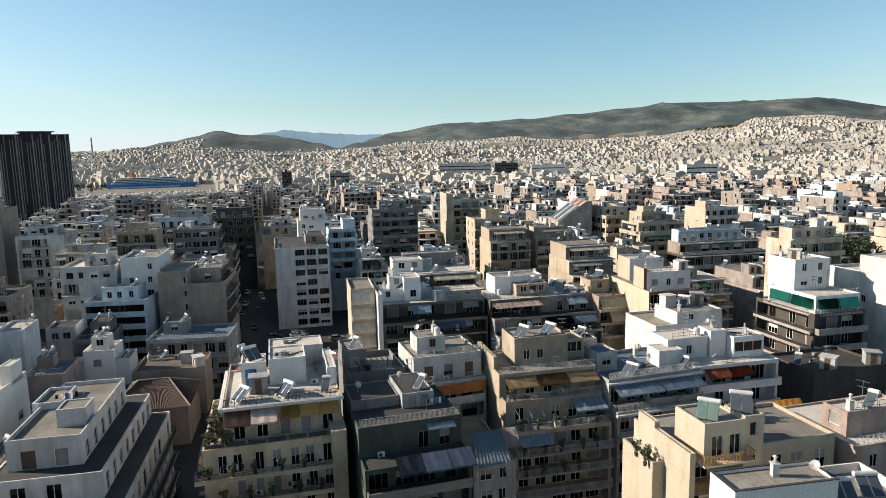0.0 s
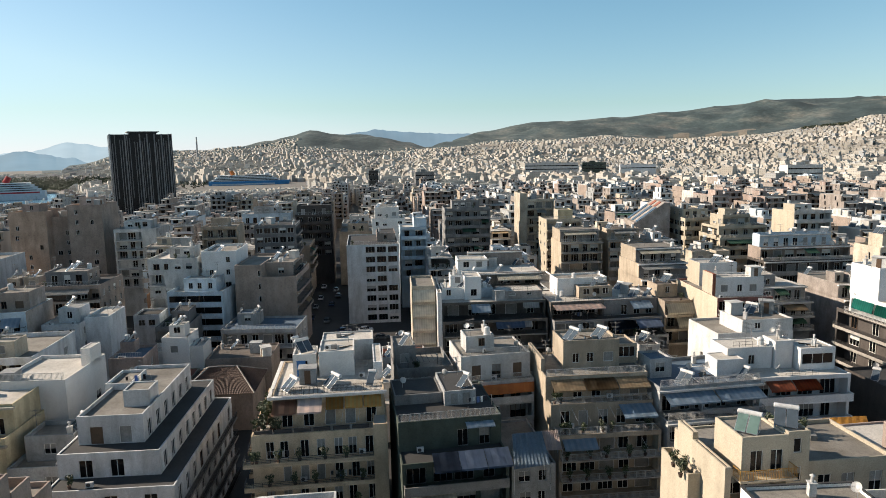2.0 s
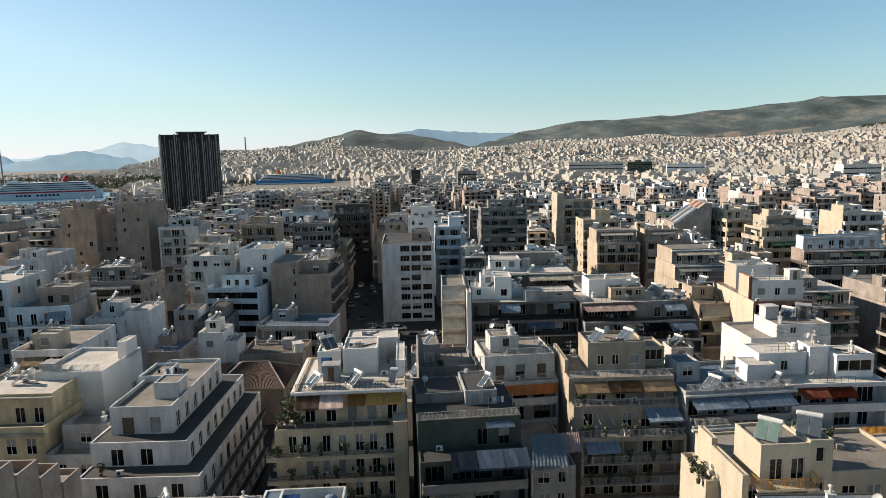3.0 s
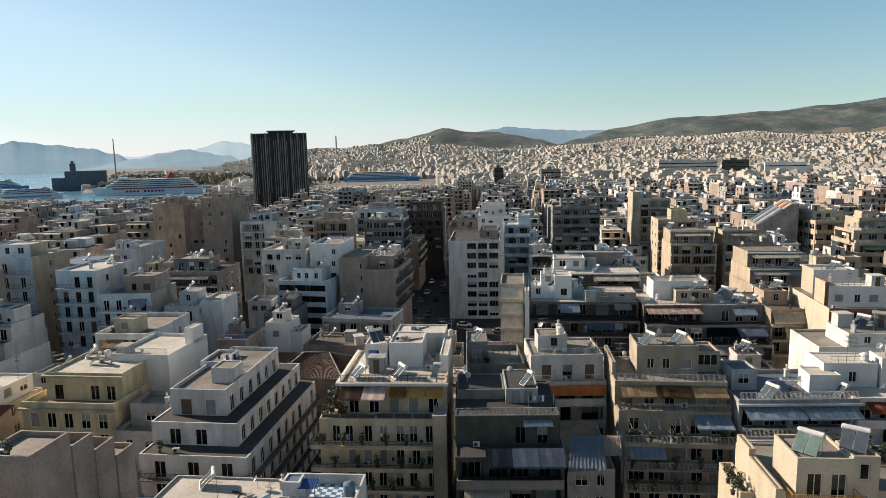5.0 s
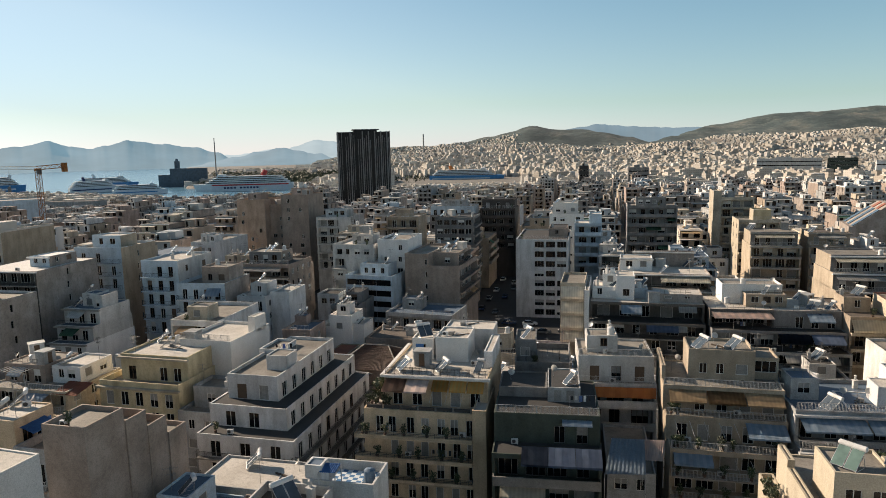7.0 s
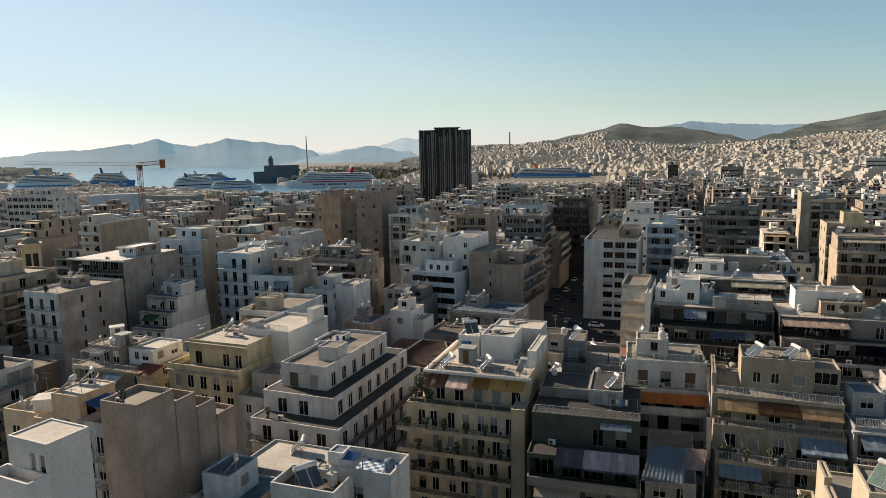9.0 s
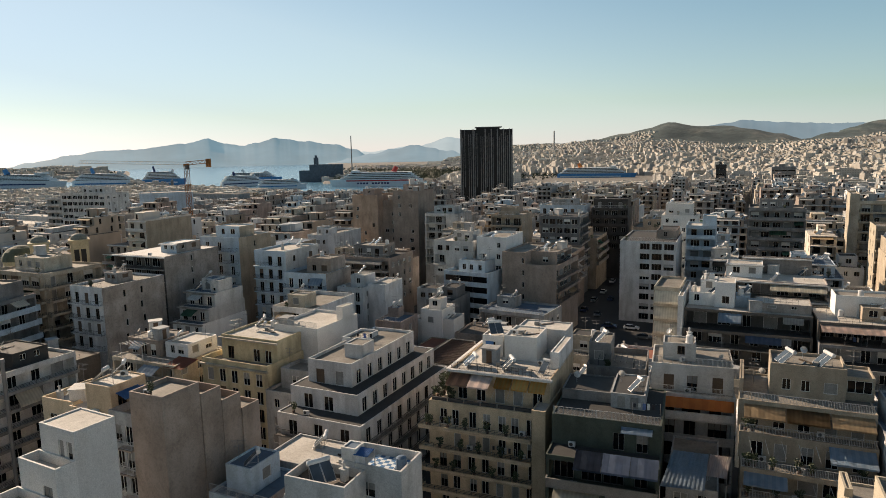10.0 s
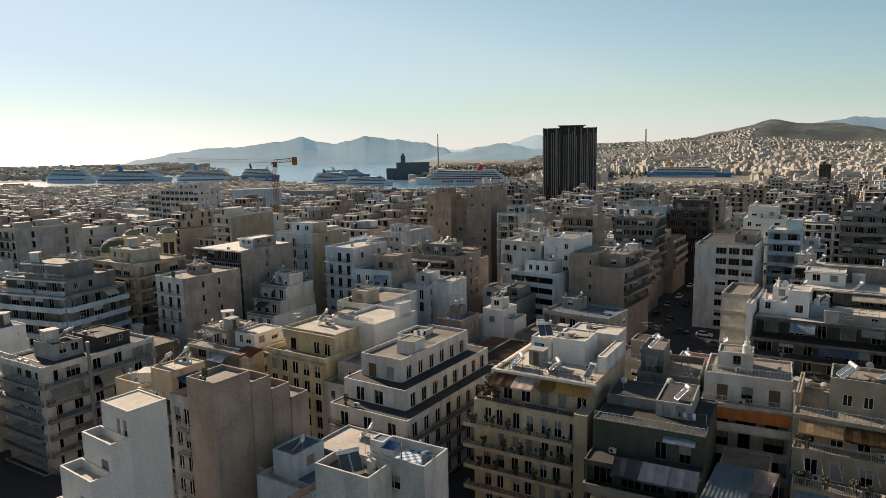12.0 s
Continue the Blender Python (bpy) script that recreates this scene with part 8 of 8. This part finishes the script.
# props that hold the awnings of the cream house, and boxes of air conditioners on its balconies
for x0, y0, z in ((0.8, 3.1, 12.9), (2.6, 3.1, 12.9), (4.4, 3.1, 12.9), (6.2, 3.1, 12.9), (8.0, 3.1, 12.9), (1.0, -0.1, 9.6), (3.2, -0.1, 9.6), (7.6, -0.1, 9.6), (9.4, -0.1, 9.6), (11.4, -0.1, 9.6)):
    bm = bmesh.new()
    tube(bm, (x0, y0, z + 1.6), (x0 + 0.5, y0 - 1.5, z + 0.2), 0.03, 5)
    part("awning_arm", bm, RAILING, SOL)
for x, y, a, px, py, z in ((9.3, 85.2, 13, 8.6, 4.8, 15.0), (9.3, 85.2, 13, 2.4, 2.6, 11.8), (9.3, 85.2, 13, 6.0, -0.5, 9.0), (-10.6, 75.6, 17, 2.6, -0.6, 13.4), (-10.6, 75.6, 17, 3.4, -4.4, 10.2), (-28.4, 72.4, 14.5, 13.6, 0.9, 12.48), (-28.4, 72.4, 14.5, 13.6, 0.9, 9.36), (-28.4, 72.4, 14.5, 6.2, 0.9, 9.36), (-4.4, 92.2, 18, 5, 0.8, 16.2),
                        (20.8, 60.0, 14, 8.6, -0.2, 16.5), (23.2, 90.6, 17, 4, -0.7, 12.9), (23.2, 90.6, 17, 11, -0.7, 12.9), (-54.4, 36.2, 14, 6.6, 0.9, 17.2), (-54.4, 36.2, 14, 5.2, 1.2, 20.4)):
    put("ac", world_of(x, y, a, px, py, z + 0.01, a))

# shrubs on the balconies
for k in range(16):
    put("shrub", world_of(-28.4, 72.4, 14.5, 0.2 + (k * 1.9) % 14, 0.05, (12.46, 9.34, 6.22)[k % 3], k * 50))
for k in range(9):
    put("shrub", world_of(9.3, 85.2, 13, 0.8 + (k * 2.7) % 13, -1.0, (9.0, 6.0)[k % 2] + 0.004, k * 33))
for k in range(7):
    put("shrub", world_of(20.8, 60.0, 14, 10.9 + k * 0.55, 8.2 - (k % 3) * 0.5, 20.004, k * 71))

# orange canopy and white balustrade beyond the cream house
sheet_roof("orange canvas canopy over a roof terrace", ((40.2, 80.7, 17.5), (45.6, 81.8, 17.5), (44.3, 77.6, 17.1), (38.0, 76.3, 17.1)), surface("orange_canopy_cloth", (0.62, 0.30, 0.04), stain=0.3), 6)
bal_root = new("balustrade")
bal_root.matrix_basis = pose(39.6, 72.2, 18.2, 0, 0, 16)
tagged(bal_root, "white concrete balustrade along a roof terrace", "balustrade")
bm = bmesh.new()
box(bm, 0, -0.1, 0.85, 6.4, 0.1, 0.98), box(bm, 0, -0.1, 0, 6.4, 0.1, 0.1)
part("coping", bm, BRIGHT, bal_root)
for k in range(18):
    bm = bmesh.new()
    tube(bm, (0.2 + k * 0.355, 0, 0.1), (0.2 + k * 0.355, 0, 0.5), 0.05, 8, 0, 0.085)
    tube(bm, (0.2 + k * 0.355, 0, 0.5), (0.2 + k * 0.355, 0, 0.85), 0.085, 8, 0, 0.05)
    part("baluster", bm, BRIGHT, bal_root)

# blue and white tiled terrace with its parapet screens
CHECK, nt, links, bsdf = nodes_of("blue_white_tiles")
tex = nt.new("ShaderNodeTexChecker")
tex.inputs["Scale"].default_value = 2.2
tex.inputs["Color1"].default_value, tex.inputs["Color2"].default_value = (0.62, 0.66, 0.68, 1), (0.06, 0.16, 0.30, 1)
links.new(nt.new("ShaderNodeTexCoord").outputs["Object"], tex.inputs["Vector"])
links.new(tex.outputs["Color"], bsdf.inputs["Base Color"])
bm = bmesh.new()
box(bm, 0, 0, 0, 4.2, 3.6, 0.02)
ob = part("terrace_tiles", bm, CHECK)
ob.matrix_basis = world_of(-18.3, 40.3, 14, 5.3, 3.9, 21.105, 14)
tagged(ob, "blue and white patterned tiles on a roof terrace", "floor", kind="structure")
sheet_roof("small bright blue sheet canopy on a roof terrace", ((-14.6, 46.2, 23.0), (-13.2, 46.6, 23.0), (-13.0, 45.4, 22.7), (-14.4, 45.0, 22.7)), BLUESHEET, 8)

# pergolas: open frames over roof terraces
def pergola(x, y, ang, w, d, z, h, mat, label):
    root = new("pergola")
    root.matrix_basis = pose(x, y, z, 0, 0, ang)
    tagged(root, label, "pergola", "pergolas")
    for px, py in ((0, 0), (w, 0), (w, d), (0, d)):
        bm = bmesh.new()
        box(bm, px - 0.05, py - 0.05, 0, px + 0.05, py + 0.05, h)
        part("post", bm, mat, root)
    for k in range(int(w / 0.8) + 1):
        bm = bmesh.new()
        box(bm, k * 0.8 - 0.04, -0.3, h, k * 0.8 + 0.04, d + 0.3, h + 0.1)
        part("slat", bm, mat, root)
    return root


pergola(-89.8, 61.6, 12, 5.4, 2.6, 14.22, 2.4, RAILING, "white metal pergola frame over a roof terrace")
pergola(-26.2, 77.0, 14.5, 3.0, 2.2, 15.42, 2.4, BARK, "dark wooden pergola frame over a planted terrace")
pergola(-12.6, 93.6, 18, 5.0, 3.2, 17.32, 1.6, RAILDARK, "dark slatted pergola over a narrow roof terrace")

# red-roofed gable hall between the far houses
gable = new("gable_hall")
gable.matrix_basis = pose(40.6, 232.0, 0, 0, 0, 4)
tagged(gable, "grey concrete hall with a steep red-edged roof slope", "building")
bm = bmesh.new()
prof = [(0, 0), (12, 0), (12, 31.2), (10, 31.2), (1.0, 24.6), (0, 24.6)]
a, c2 = [bm.verts.new((x, 0, z)) for x, z in prof], [bm.verts.new((x, 16, z)) for x, z in prof]
for k in range(len(prof)):
    bm.faces.new((a[k], a[k - 5], c2[k - 5], c2[k]))
bm.faces.new(a[::-1]), bm.faces.new(c2)
part("wall", bm, WEATHERED, gable)
bm = bmesh.new()
for k in range(5):
    box(bm, 0 if k % 2 == 0 else 8.4, 0.2 + k * 3.1, 0.05, 8.2 if k % 2 == 0 else 11.0, 2.9 + k * 3.1, 0.2, 1 - k % 2, Matrix.Translation((1.0, 0, 24.6)) @ Matrix.Rotation(radians(-36.3), 4, "Y"))
part("roof_panel", bm, [ROOFRED, SOLARGLASS], gable)

# dark sheet roofs and clutter over the workshops
sheet_roof("dark tarred sheet roof over a workshop yard", ((-83.0, 51.6, 14.2), (-71.0, 54.2, 14.2), (-70.0, 49.4, 12.6), (-82.0, 46.9, 12.6)), surface("tarred_sheet", (0.05, 0.055, 0.06)), 14)
sheet_roof("rusty red sheet roof beside the yellow house", ((-79.5, 66.6, 14.8), (-75.0, 67.6, 14.8), (-74.2, 63.9, 14.0), (-78.7, 62.9, 14.0)), ROOFRED, 8)


def steel_flue(x, y, z0, z1, label):
    bm = bmesh.new()
    tube(bm, (x, y, z0), (x, y, z1), 0.28, 12)
    tube(bm, (x, y, z1), (x, y, z1 + 0.5), 0.42, 12, 0, 0.3)
    for k in range(5):
        z = z0 + (z1 - z0) * (k + 0.5) / 5
        tube(bm, (x, y, z), (x, y, z + 0.12), 0.33, 12)
    return tagged(part("steel_flue", bm, AERIAL), label, "flue")


steel_flue(-82.6, 40.6, 0, 20.2, "tall dull steel kitchen flue against a house wall")


def junk(rng, label):
    """Planks, pipes and boxes stored on a roof."""
    root = new("roof_junk")
    tagged(root, label, "junk", "junk on the roofs")
    for k in range(3):
        bm = bmesh.new()
        m = Matrix.Translation((rng.uniform(-0.8, 0.8), rng.uniform(-0.6, 0.6), 0.03 + 0.06 * k)) @ Matrix.Rotation(rng.uniform(0, 3), 4, "Z")
        box(bm, -1.1, -0.1, 0, 1.1, 0.1, 0.05, 0, m)
        part("plank", bm, BARK, root)
    bm = bmesh.new()
    box(bm, 0.5, 0.3, 0, 1.2, 0.9, 0.55, 0, Matrix.Rotation(0.4, 4, "Z"))
    part("crate", bm, SHUTTER, root)
    bm = bmesh.new()
    tube(bm, (-1.2, -0.8, 0.06), (0.9, -0.5, 0.06), 0.06, 8)
    part("pipe", bm, STEEL, root)
    return root


JUNK = junk(random.Random(4), "old planks, a crate and a pipe stacked on a roof")
first = True
for deck in DECKS:
    _, x, y, ang, x0, y0, w, d, z, lod = deck
    if w < 4.5 or d < 4.5 or math.hypot(x - 16, y - 3) > 120 or rng.random() < 0.3:
        continue
    m = on_deck(deck, w * rng.uniform(0.3, 0.7), d * rng.uniform(0.3, 0.7), rng.uniform(0, 360))
    if first:
        JUNK.matrix_basis = m
        first = False
    else:
        copy_thing(JUNK, m)
